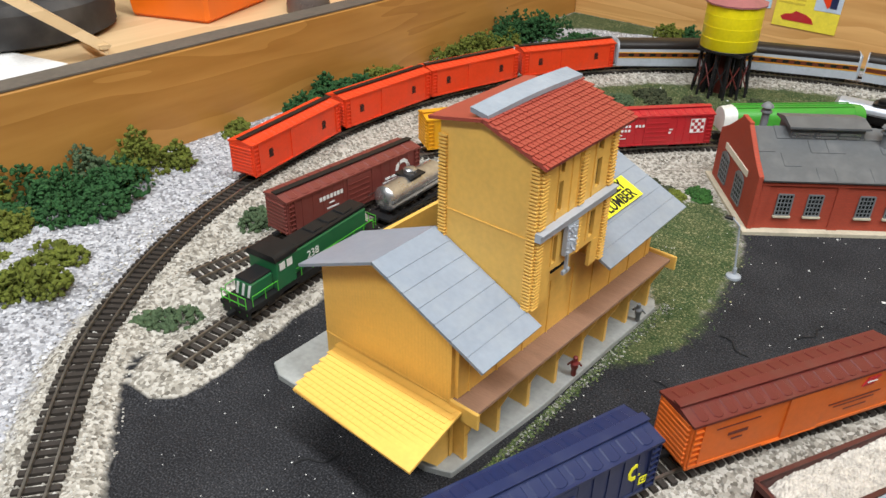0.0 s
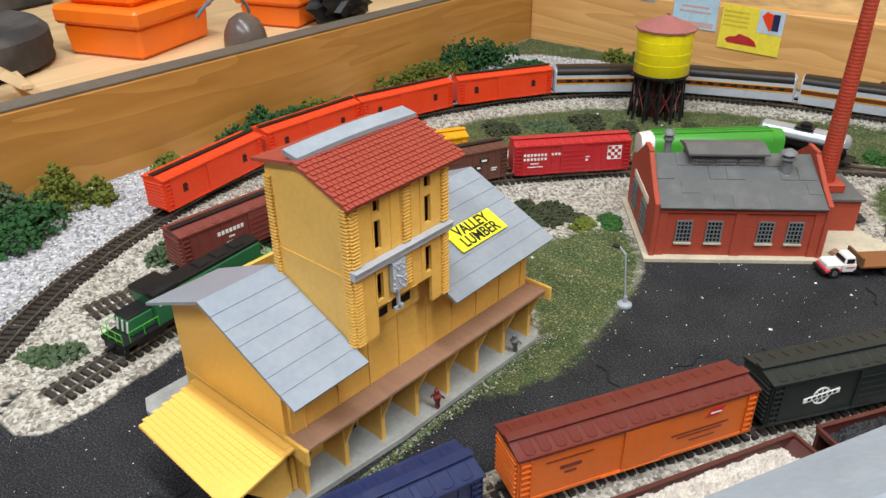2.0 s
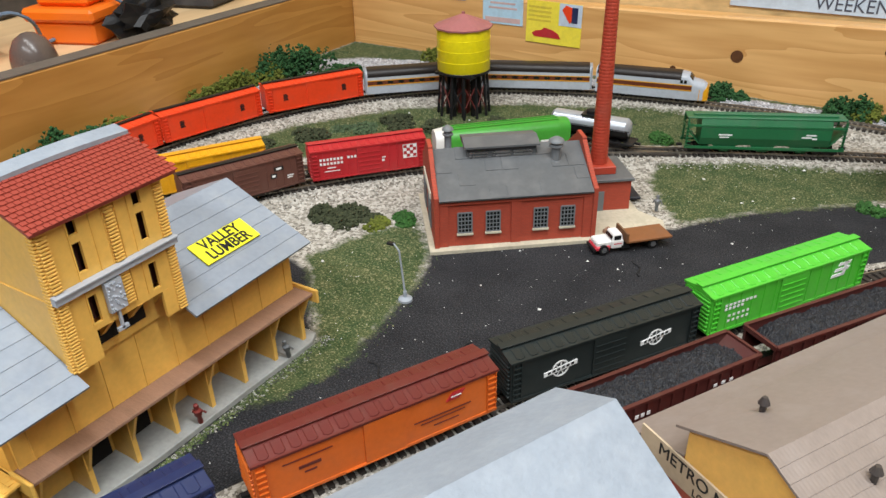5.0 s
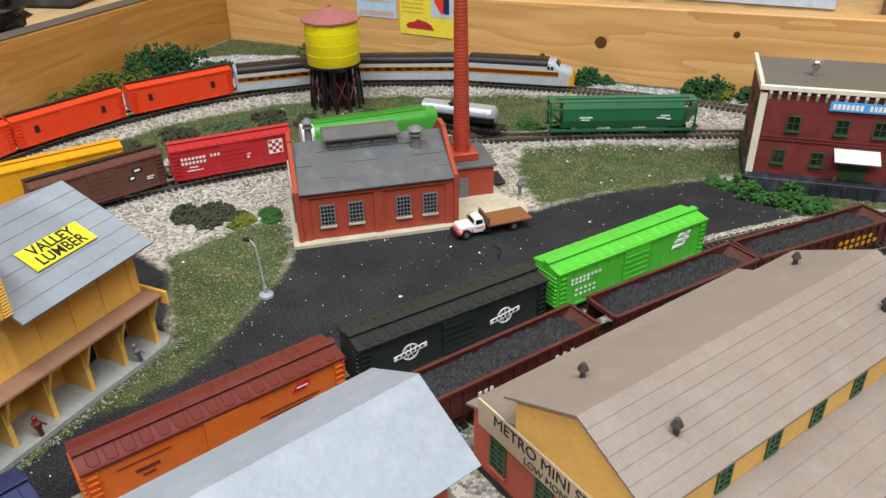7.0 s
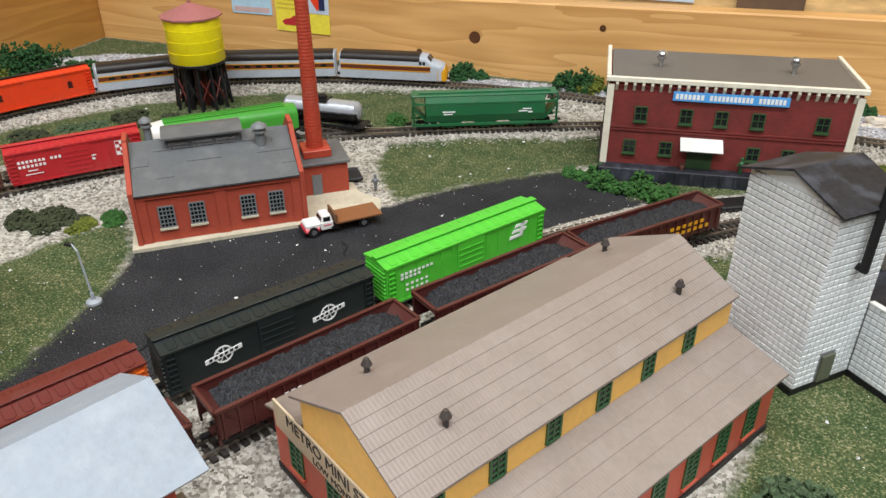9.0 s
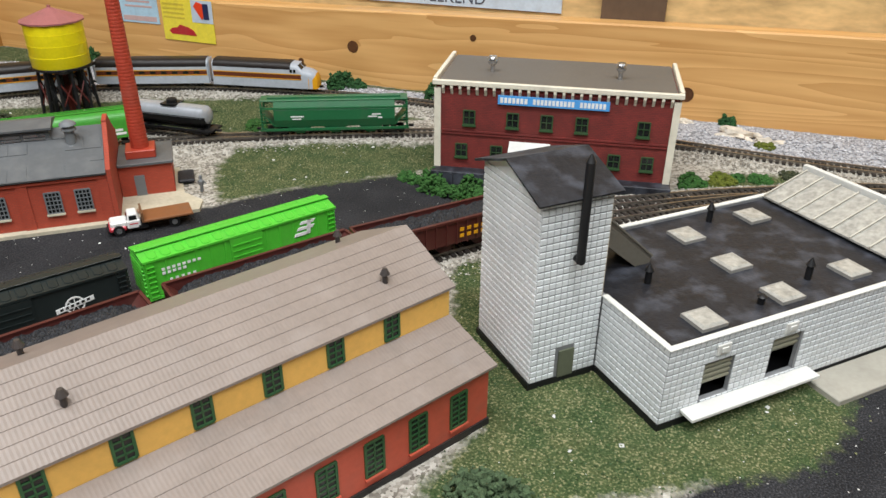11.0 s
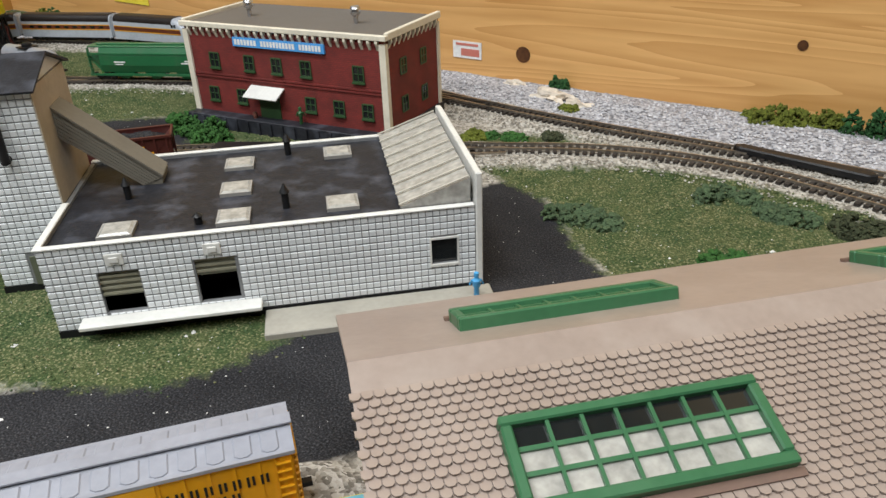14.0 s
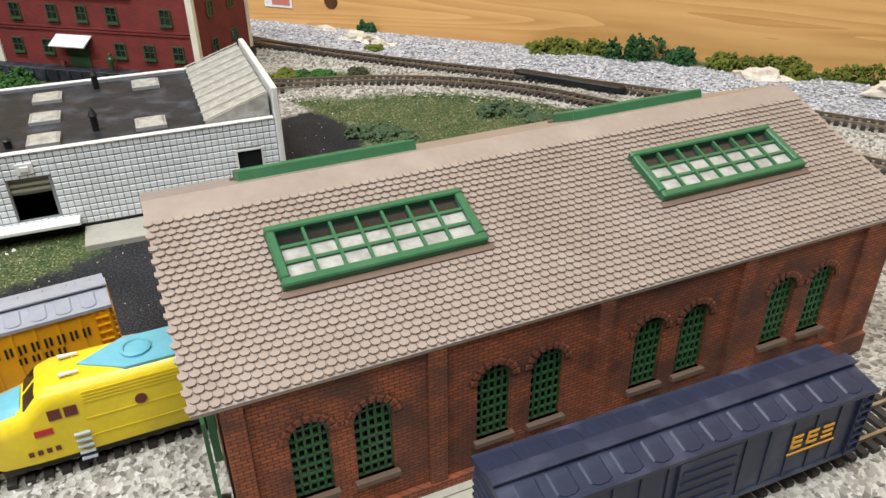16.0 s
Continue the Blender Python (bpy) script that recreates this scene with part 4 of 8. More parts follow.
    for k in range(4):
        y = ty0 + 0.004 + k * 0.0128
        bm = bmesh.new()
        prism(bm, [(tx1 - 0.0085, tz0 + 0.003), (tx1 + 0.0002, tz0 + 0.012), (tx1 - 0.0085, tz0 + 0.012)], y, y + 0.0022, "y")
        part("brace", bm, YEL, tower)
    part("tower_lower_front", B((tx1 - 0.0095, tx1 - 0.0085, ty0 + 0.002, ty1 - 0.002, 0.060, 0.0765)), YEL, tower)
    for ya in (0.014, 0.027):
        part("shutter", B((tx1 - 0.0086, tx1 - 0.008, ty0 + ya, ty0 + ya + 0.010, 0.0640, 0.0700)), INNER, tower)
    part("beam", B((tx1 + 0.0002, tx1 + 0.0026, ty0 - 0.001, ty1 + 0.001, 0.0940, 0.0967), (tx1 + 0.0002, tx1 + 0.0035, ty0 - 0.001, ty1 + 0.001, 0.0967, 0.0973)), SILVER, tower, "silver beam with a grooved edge")
    bm = B((tx1 + 0.0007, tx1 + 0.0026, ty0 + 0.0175, ty0 + 0.0245, 0.0805, 0.0930))
    box(bm, tx1 + 0.0007, tx1 + 0.0018, ty0 + 0.0205, ty0 + 0.0215, 0.0720, 0.0805)
    box(bm, tx1 + 0.0007, tx1 + 0.0018, ty0 + 0.0187, ty0 + 0.0233, 0.0715, 0.0730)
    for k in range(40):
        yy, zz = ty0 + 0.0178 + 0.0064 * random.random(), 0.0810 + 0.0115 * random.random()
        tube(bm, (tx1 + 0.0024, yy, zz), (tx1 + 0.0031, yy, zz), 0.0006, 0.0003, 6)
    part("hoist", bm, SILVER, tower, "silver pulley hoist with studded drum")
    # tower roof of shingles
    rz, ex1, ex0 = 0.1327, tx1 + 0.0040, tx0 - 0.0035
    slope = (0.1228 - rz) / (ex1 - mid)
    for side, ex in ((1, ex1), (-1, ex0)):
        bm = bmesh.new()
        q = [(mid, ty0 - 0.0030, rz), (ex, ty0 - 0.0030, 0.1228 if side > 0 else 0.1282), (ex, ty1 + 0.0055, 0.1228 if side > 0 else 0.1282), (mid, ty1 + 0.0055, rz)]
        sheet(bm, q if side > 0 else q[::-1], 0.0012)
        roof = part("tower_roof", bm, REDTILE, t, "red moulded shingle roof, warped at its edge")
        nu, nv = 26, 12
        a, b = Vector(q[0]), Vector(q[1])
        down = (b - a) / nv
        sh = bmesh.new()
        wv = (ty1 - ty0 + 0.011) / nu
        n = Vector((-slope, 0, 1)).normalized()
        sheet(sh, [Vector((0, 0, 0)) + n * 0.0001, down * 1.05 + n * 0.0006, down * 1.05 + n * 0.0006 + Vector((0, wv * 0.86, 0)), n * 0.0001 + Vector((0, wv * 0.86, 0))], 0.0004) if side > 0 else sheet(sh, [Vector((0, 0, 0)), Vector((0, wv * 0.86, 0)), down + Vector((0, wv * 0.86, 0)), down], 0.0003)
        me = mesh_of("shingle", sh, REDTILE)
        if side > 0:
            for j in range(nv):
                for i in range(nu - (j % 2)):
                    o = new("shingle", me)
                    o.parent = roof
                    o.matrix_basis = Matrix.Translation(a + down * j + Vector((0, wv * (i + 0.5 * (j % 2)), 0)) + n * random.uniform(0, 0.00012))
    bm = bmesh.new()
    prev = None
    for k in range(9):
        f = k / 8
        y, z = ty0 - 0.0015 + (ty1 - ty0 + 0.0085) * f, 0.0009 * math.sin(f * math.pi)
        ring_ = [bm.verts.new((mid + dx + 0.0006 * f, y, h + z)) for dx, h in ((-0.0062, 0.1352), (0.0012, 0.1338), (0.0012, 0.1320), (-0.0062, 0.1334))]
        if prev:
            for q in range(4):
                bm.faces.new((prev[q], prev[(q + 1) % 4], ring_[(q + 1) % 4], ring_[q]))
        else:
            bm.faces.new(ring_)
        prev = ring_
    bm.faces.new(prev[::-1])
    part("roof_ridge_cap", bm, PALEROOF, t, "loose pale grey ridge plate, slightly bowed")
    # lean-to awning on the gable end
    bm = bmesh.new()
    sheet(bm, [(-0.0235, -0.0305, 0.0268), (0.0405, -0.0345, 0.0300), (0.0365, -0.0012, 0.0312), (-0.0290, -0.0004, 0.0290)], 0.001)
    aw = part("awning", bm, YEL, t, "ochre scalloped awning")
    bm = bmesh.new()
    sheet(bm, [(0, -0.0026, 0.00025), (0.0025, -0.0026, 0.0003), (0.0025, 0, 0.00015), (0, 0, 0.0001)], 0.0003)
    me = mesh_of("scale", bm, YEL)
    for j in range(12):
        for i in range(24):
            f, f0 = (i + 0.5 * (j % 2)) / 24.5, j / 12
            o = new("scale", me)
            o.parent, o.matrix_basis = aw, Matrix.Translation((-0.0288 + 0.0648 * f + 0.0048 * f0, -0.0012 - 0.0010 * f - (0.0290 + 0.0030 * f) * f0, 0.0292 + 0.0021 * f - 0.0020 * f0))
    for x in (-0.026, 0.001, 0.0275):
        bm = bmesh.new()
        prism(bm, [(-0.0004, 0.003), (-0.0004, 0.0280), (-0.0270, 0.0262), (-0.007, 0.003)], x, x + 0.0022)
        part("awning_bracket", bm, YEL, t)
    # yellow roof sign
    c = Vector((0.029, 0.115, ridge + (EV - ridge) / (x1 + 0.020) * 0.029 + 0.0012))
    ang = math.degrees(math.atan2(ridge - EV, x1 + 0.020))
    ms = Matrix.Translation(c) @ pose(0, 0, 0, 0, ang, 0) @ pose(0, 0, 0, 0, 0, 90)
    sg = part("roof_sign", B((-0.0160, 0.0160, -0.0066, 0.0066, -0.0004, 0.0002)), SIGNY, t, "bright yellow roof sign", m=ms)
    words("sign_text", "VALLEY", 0.0078, INK, sg, pose(0, 0.0031, 0.0003), squeeze=0.86, bold=0.00016)
    words("sign_text", "LUMBER", 0.0078, INK, sg, pose(0, -0.0031, 0.0003), squeeze=0.86, bold=0.00016)
    # concrete dock
    bm = bmesh.new()
    prism(bm, [(-0.066, -0.008), (-0.058, -0.012), (0.026, -0.010), (0.036, -0.006), (0.042, 0.05), (0.0435, 0.10), (0.0455, 0.145), (0.042, 0.152), (0.02, 0.153), (-0.06, 0.15), (-0.066, 0.1)], -0.002, 0.003, "z")
    part("dock", bm, CONCR, t, "worn grey concrete dock", bevel=0.0004)


lumber_store()


# ---- brick engine house with tall stack ----
def engine_house():
    L, D = 0.097, 0.074
    t = thing("engine_house", -0.0495, 0.4215, 0.0, 37.6, "orange-red brick engine house with grey roof", "building")
    E, R = 0.0345, 0.0530
    bm = bmesh.new()
    prism(bm, [(-0.006, -0.006), (L + 0.004, -0.005), (L + 0.018, -0.003), (L + 0.050, 0.0), (L + 0.053, 0.014), (L + 0.042, 0.030), (L + 0.040, D + 0.004), (-0.006, D + 0.006)], -0.002, 0.0022, "z")
    part("pad", bm, TAN, t, "tan moulded base")
    bm = B((0, L, 0, D, 0.002, E))
    for x in (0.0, 0.0455, L - 0.006):
        box(bm, x, x + 0.006, -0.0008, 0.0005, 0.002, E - 0.001)
    box(bm, 0, L, -0.0012, 0.0005, E - 0.0035, E - 0.0015)
    part("wall", bm, REDBR, t)
    for x, w in ((-0.0025, 0.003), (L - 0.0005, 0.003)):
        bm = bmesh.new()
        prism(bm, [(-0.002, 0.002), (D + 0.002, 0.002), (D + 0.002, E + 0.002), (D - 0.010, E + 0.008), (D / 2 + 0.007, R + 0.003), (D / 2 + 0.007, R + 0.0045), (D / 2 - 0.007, R + 0.0045), (D / 2 - 0.007, R + 0.003), (0.010, E + 0.008), (-0.002, E + 0.002)], x, x + w)
        part("gable_parapet", bm, REDBR, t, bevel=0.0003)
    for s in (0, 1):
        q = [(0.0006, -0.003, E + 0.0004), (L - 0.0006, -0.003, E + 0.0004), (L - 0.0006, D / 2, R), (0.0006, D / 2, R)]
        if s:
            q = [(x, D - y, z) for x, y, z in q][::-1]
        bm = bmesh.new()
        sheet(bm, q, 0.0014)
        roof = part("roof", bm, GREYSLATE, t, "grey panelled roof")
        if not s:
            for j in range(4):
                for i in range(9):
                    if random.random() < 0.4:
                        f, u = j / 4 + 0.01, 0.001 + i * 0.0105 + 0.003 * (j % 2)
                        y, z = -0.003 + (D / 2 + 0.003) * f, E + 0.0006 + (R - E) * f
                        dy, dz = (D / 2 + 0.003) * 0.235, (R - E) * 0.235
                        bm = bmesh.new()
                        sheet(bm, [(u, y, z + 0.0000), (min(u + 0.010, L - 0.001), y, z + 0.0000), (min(u + 0.010, L - 0.001), y + dy, z + dz), (u, y + dy, z + dz)], 0.0003)
                        part("roof_panel", bm, GREYSLATE, roof)
    for x in (0.0122, 0.0298, 0.0598, 0.0768):
        grid_window(t, x, 0.0115, 0.0086, 0.0136, 4, 5, pose(0, -0.0004, 0), GREYWIN, DGLASS, sill=TAN)
    for y in (0.012, 0.042):
        grid_window(t, y, 0.007, 0.014, 0.017, 4, 5, pose(-0.0028, D, 0, 0, 0, -90), GREYWIN, DGLASS, arch=True)
    part("sign_panel", B((-0.0034, -0.0026, 0.015, D - 0.015, 0.0285, 0.0325)), CREAM, t, "pale gable sign panel")
    # ridge monitor with louvres
    mon = part("roof_monitor", B((0.022, 0.066, D / 2 - 0.009, D / 2 + 0.009, R - 0.005, R + 0.0035)), GREYSLATE, t, "grey louvred roof monitor")
    bm = bmesh.new()
    prism(bm, [(D / 2 - 0.012, R + 0.003), (D / 2 + 0.012, R + 0.003), (D / 2 + 0.012, R + 0.0042), (D / 2, R + 0.0068), (D / 2 - 0.012, R + 0.0042)], 0.020, 0.068)
    part("monitor_roof", bm, GREYSLATE, mon)
    for k in range(3):
        part("louvre", B((0.0235 + k * 0.014, 0.0355 + k * 0.014, D / 2 - 0.0096, D / 2 - 0.009, R - 0.0035 + 0.0, R - 0.0025), (0.0235 + k * 0.014, 0.0355 + k * 0.014, D / 2 - 0.0096, D / 2 - 0.009, R - 0.0015, R - 0.0002)), CHROME, mon)
    roof_vent(t, 0.012, D / 2 + 0.009, R - 0.005, 0.017, 0.0023, GREYWIN)
    roof_vent(t, 0.078, 0.024, 0.045, 0.0165, 0.0030, GREYWIN)
    # annex and chimney
    ax0, ax1, ay0, ay1, az = L + 0.0028, L + 0.0365, 0.034, 0.070, 0.0235
    part("annex", B((ax0, ax1, ay0, ay1, 0.002, az)), REDBR, t)
    part("annex_roof", B((ax0 - 0.0002, ax1 + 0.0015, ay0 - 0.002, ay1 + 0.002, az, az + 0.002)), GREYSLATE, t, bevel=0.0003)
    part("annex_door", B((ax0 + 0.009, ax0 + 0.0155, ay0 - 0.0007, ay0, 0.0022, 0.0165)), GREYWIN, t)
    cx, cy = L + 0.0180, 0.0500
    st = part("stack_base", B((cx - 0.0095, cx + 0.0095, cy - 0.0095, cy + 0.0095, az + 0.002, az + 0.0075)), STACKRED, t, bevel=0.0005)
    prof = []
    z, r0, r1, top = az + 0.0075, 0.0058, 0.0036, 0.165
    k = 0
    while z < top:
        r = r0 + (r1 - r0) * (z - az) / (top - az)
        prof += [(r, z), (r + 0.00011, z + 0.0004), (r + 0.00011, z + 0.0013), (r, z + 0.0017)]
        z += 0.0022
    prof += [(r1 * 1.25, top), (r1 * 1.25, top + 0.003), (r1 * 0.8, top + 0.003), (r1 * 0.8, top)]
    bm = bmesh.new()
    lathe(bm, prof, (cx, cy), 20)
    part("chimney", bm, STACKRED, t, "tall ribbed red chimney stack")
    # ash pile and yard bits on the base
    part("coal_bunker", B((ax1 + 0.002, ax1 + 0.013, ay0 + 0.012, ay1 - 0.004, 0.002, 0.0045)), TAR, t, bevel=0.0008)


engine_house()


# ---- red brick works ----
def works():
    L, D, H = 0.160, 0.074, 0.071
    z0 = 0.010
    t = thing("brick_works", 0.1935, 0.6165, 0.0, 7.6, "dark red two-storey brick works with cream cornice", "building")
    part("plinth", B((-0.002, L + 0.002, -0.010, D + 0.002, 0.0, z0)), TAR, t, "black loading platform", bevel=0.0005)
    part("wall", B((0, L, 0, D, z0, H - 0.001)), REDBR2, t)
    for z in (0.0345, 0.0365, 0.0655):
        part("string_course", B((0.0033, L - 0.0033, -0.0007, 0.0, z, z + 0.0011)), REDBR2, t)
    part("roof", B((0.0014, L - 0.0014, 0.0014, D - 0.0014, H - 0.0008, H + 0.0004)), plastic("grey_brown_flat_roof", (0.13, 0.115, 0.10), 0.6), t)
    for x in (0.0, L - 0.0032):
        part("corner_pilaster", B((x, x + 0.0032, -0.0014, 0.0, z0, H - 0.004)), CREAM, t)
    part("corner_pilaster", B((L, L + 0.0013, -0.0014, 0.0022, z0, H - 0.004)), CREAM, t)
    part("corner_pilaster", B((L, L + 0.0013, D - 0.003, D, z0, H - 0.004)), CREAM, t)
    part("corner_pilaster", B((-0.0013, 0.0, -0.0014, 0.0022, z0, H - 0.004)), CREAM, t)
    for b in ((-0.0025, L + 0.0025, -0.0026, 0.0004, H - 0.0018, H + 0.0016), (-0.0025, 0.0004, 0.0005, D, H - 0.0018, H + 0.0028), (L - 0.0004, L + 0.0025, 0.0005, D, H - 0.0018, H + 0.0028)):
        part("cornice", B(b), CREAM, t, bevel=0.0004)
    for k in range(27):
        x = 0.004 + k * (L - 0.0095) / 26
        bm = bmesh.new()
        prism(bm, [(-0.0024, H - 0.0018), (-0.0024, H - 0.0036), (0.0, H - 0.0082), (0.0, H - 0.0018)], x, x + 0.0018)
        part("cornice_bracket", bm, CREAM, t)
    for k in range(11):
        y = 0.005 + k * 0.0062
        bm = bmesh.new()
        prism(bm, [(L + 0.0022, H - 0.0018), (L + 0.0022, H - 0.0036), (L, H - 0.0076), (L, H - 0.0018)], y, y + 0.0016, "y")
        part("cornice_bracket", bm, CREAM, t)
    for x in (0.0191, 0.0490, 0.0720, 0.0955, 0.1360):
        grid_window(t, x, 0.0422, 0.0078, 0.0098, 2, 2, pose(0, -0.0003, 0), WKGREEN, DGLASS, sill=WKGREEN)
    for x in (0.0140, 0.0387, 0.0965, 0.1190, 0.1410):
        grid_window(t, x, 0.0185, 0.0078, 0.0092, 2, 2, pose(0, -0.0003, 0), WKGREEN, DGLASS, sill=WKGREEN)
    for y in (0.018, 0.046):
        for z in (0.019, 0.044):
            grid_window(t, y, z, 0.0075, 0.0100, 2, 2, pose(L + 0.0003, 0, 0, 0, 0, 90), WKGREEN, DGLASS)
            grid_window(t, y, z, 0.0075, 0.0100, 2, 2, pose(-0.0003, D, 0, 0, 0, -90), WKGREEN, DGLASS)
    part("door", B((0.0575, 0.0745, -0.0009, 0.0001, z0, 0.0262)), WKGREEN, t, "green loading door")
    bm = bmesh.new()
    sheet(bm, [(0.0515, -0.011, 0.0265), (0.0795, -0.011, 0.0265), (0.0795, -0.0001, 0.0320), (0.0515, -0.0001, 0.0320)], 0.0008)
    part("canopy", bm, WHITE, t, "white canopy over the door")
    sg = part("name_board", B((0.0424, 0.1163, -0.0016, -0.0002, 0.0582, 0.0642)), BLUESIGN, t, "blue name board with white marks")
    for a, b in ((0.0440, 0.0630), (0.0660, 0.0940), (0.0970, 0.1145)):
        n = int((b - a) / 0.0024)
        for k in range(n):
            x = a + k * (b - a) / n
            part("letter_bar", B((x, x + 0.72 * (b - a) / n, -0.0018, -0.0015, 0.0594, 0.0630)), WINK, sg)
    for x in (0.034, 0.122):
        bm = bmesh.new()
        z = H
        lathe(bm, [(0.0016, z), (0.0016, z + 0.005), (0.0022, z + 0.0053), (0.0022, z + 0.0063), (0.0032, z + 0.0066), (0.0034, z + 0.0085), (0.0022, z + 0.0088), (0.0024, z + 0.0098), (0.0036, z + 0.0102), (0.0028, z + 0.0116), (0.0010, z + 0.0120)], (x, 0.030), 16)
        part("turbine_vent", bm, CHROME, t, "bright metal roof turbine", smooth=True)
    for k in range(16):
        part("platform_post", B((0.002 + k * 0.0098, 0.004 + k * 0.0098, -0.0112, -0.0101, 0.0, z0 - 0.001)), TAR, t)
    bm = bmesh.new()
    lathe(bm, [(0.0015, z0), (0.0018, z0 + 0.002), (0.0015, z0 + 0.0042)], (0.055, -0.0045), 12)
    part("barrel", bm, P_BROWN, t)


works()


# ---- white block creamery ----
def creamery():
    L, D, H = 0.1745, 0.096, 0.0405
    t = thing("creamery", 0.3665, 0.3955, 0.0, 43.6, "white block creamery with black tar roof and tower", "building")
    part("foundation", B((-0.0005, L + 0.0005, -0.0005, D + 0.0005, 0, 0.0035)), BLACK, t)
    part("tower_foundation", B((-0.0355, -0.0008, 0.0440, 0.0935, 0, 0.0035)), BLACK, t)
    DOORS = ((0.0198, 0.0356, 0.0095, 0.0280), (0.0572, 0.0732, 0.0095, 0.0295))
    WIN = (0.1537, 0.1648, 0.0150, 0.0268)
    holes = (*DOORS, WIN)
    xs = sorted({0.0, L, *[h[0] for h in holes], *[h[1] for h in holes]})
    front = bmesh.new()
    for a, b in zip(xs, xs[1:]):
        cut = [h for h in holes if h[0] <= a + 1e-6 and h[1] >= b - 1e-6]
        z = 0.0035
        for h in cut:
            if h[2] > z:
                box(front, a, b, 0, 0.002, z, h[2])
            z = h[3]
        box(front, a, b, 0, 0.002, z, H)
    part("front_wall", front, GROUT, t)
    part("left_wall", B((0, 0.002, 0.0021, D - 0.0021, 0.0035, H)), GROUT, t)
    part("back_wall", B((0, L, D - 0.002, D, 0.0035, H)), GROUT, t)
    part("end_wall", B((L - 0.002, L, 0.0021, D - 0.0021, 0.0035, H)), GROUT, t)
    part("roof", B((0.0021, L - 0.0021, 0.0021, D - 0.0021, H - 0.0030, H - 0.0012)), TAR, t, "worn black tar roof with pale scuffs")
    for b in ((-0.0010, L * 0.988, -0.0010, 0.0020, H, H + 0.0010), (-0.0010, 0.0020, 0.0021, 0.044, H, H + 0.0010), (0.0, L - 0.003, D - 0.0020, D + 0.0008, H, H + 0.0010)):
        part("coping", B(b), WHITE, t, bevel=0.0003)
    # glazed lean-to on the roof's end
    bm = bmesh.new()
    prism(bm, [(0.142, H + 0.0006), (L - 0.003, H + 0.0006), (L - 0.003, H + 0.0115), (0.142, H + 0.0016)], 0.003, D - 0.003, "y")
    mon = part("roof_glazing", bm, MILKY, t, "milky ribbed roof light")
    IVORY = plastic("ivory_bar", (0.5, 0.48, 0.42), 0.4)
    for k in range(9):
        y = 0.003 + k * (D - 0.007) / 8
        bm = bmesh.new()
        sheet(bm, [(0.1415, y, H + 0.0021), (L - 0.003, y, H + 0.0121), (L - 0.003, y + 0.0007, H + 0.0121), (0.1415, y + 0.0007, H + 0.0021)][::-1], 0.0005)
        part("glazing_bar", bm, IVORY, mon)
    bm = bmesh.new()
    prism(bm, [(-0.0015, 0.0036), (D + 0.0012, 0.0036), (D + 0.0012, H + 0.0135), (D - 0.004, H + 0.0140), (0.004, H + 0.0150), (-0.0015, H + 0.0150)], L - 0.0016, L + 0.0012)
    part("parapet", bm, WHITE, t, "smooth white end parapet", bevel=0.0004)
    # openings
    for k, (a, b, z, zt) in enumerate(DOORS):
        d = part("dock_door", B((a, b, 0.0016, 0.0022, z + (0.007 if k == 0 else 0.012), zt)), plastic("olive_shutter", (0.20, 0.20, 0.15), 0.4), t, "half-open ribbed roller door")
        part("door_slats", B(*[(a, b, 0.0008, 0.0016, z + (0.008 if k == 0 else 0.0135) + j * 0.0026, z + (0.009 if k == 0 else 0.0145) + j * 0.0026) for j in range(6 if k == 0 else 4)]), plastic("olive_slat", (0.28, 0.27, 0.20), 0.4), d)
        part("dark_bay", B((a - 0.002, b + 0.002, 0.018, 0.019, z, zt + 0.002)), INNER, t)
        part("date_stone", B(((a + b) / 2 - 0.0035, (a + b) / 2 + 0.0035, -0.0012, -0.0003, 0.0315, 0.0365), ((a + b) / 2 - 0.0018, (a + b) / 2 + 0.0018, -0.0018, -0.0012, 0.0328, 0.0352)), WHITE, t, bevel=0.0002)
    w = part("window", B((WIN[0], WIN[1], 0.0012, 0.0018, WIN[2], WIN[3])), DGLASS, t)
    part("frame", B((WIN[0] - 0.0008, WIN[1] + 0.0008, -0.0008, 0.0, WIN[3], WIN[3] + 0.0008), (WIN[0] - 0.0008, WIN[1] + 0.0008, -0.0010, 0.0, WIN[2] - 0.001, WIN[2]), (WIN[0] - 0.0008, WIN[0], -0.0008, 0.0, WIN[2], WIN[3]), (WIN[1], WIN[1] + 0.0008, -0.0008, 0.0, WIN[2], WIN[3])), WHITE, w)
    part("dock_shelf", B((0.0100, 0.0815, -0.0085, -0.0006, 0.0072, 0.0090)), WHITE, t, "white loading shelf", bevel=0.0003)
    part("ramp", B((0.082, L + 0.004, -0.020, -0.0008, -0.001, 0.0028)), plastic("grey_beige_ramp", (0.36, 0.34, 0.29), 0.6), t, "grey-beige concrete ramp", bevel=0.0004)
    # skylights and pipes
    for x, y in ((0.0279, 0.0125), (0.0738, 0.0145), (0.1189, 0.0175), (0.0730, 0.0445), (0.0727, 0.0755), (0.1199, 0.0790)):
        s = part("skylight", B((x - 0.0068, x + 0.0068, y - 0.0068, y + 0.0068, H - 0.0012, H + 0.0004)), plastic("skylight_kerb", (0.28, 0.27, 0.25), 0.5), t)
        bm = B()
        box(bm, x - 0.0062, x + 0.0062, y - 0.0062, y + 0.0062, H + 0.0004, H + 0.0011, 0.001)
        part("pane", bm, MILKY, s, "cloudy skylight pane")
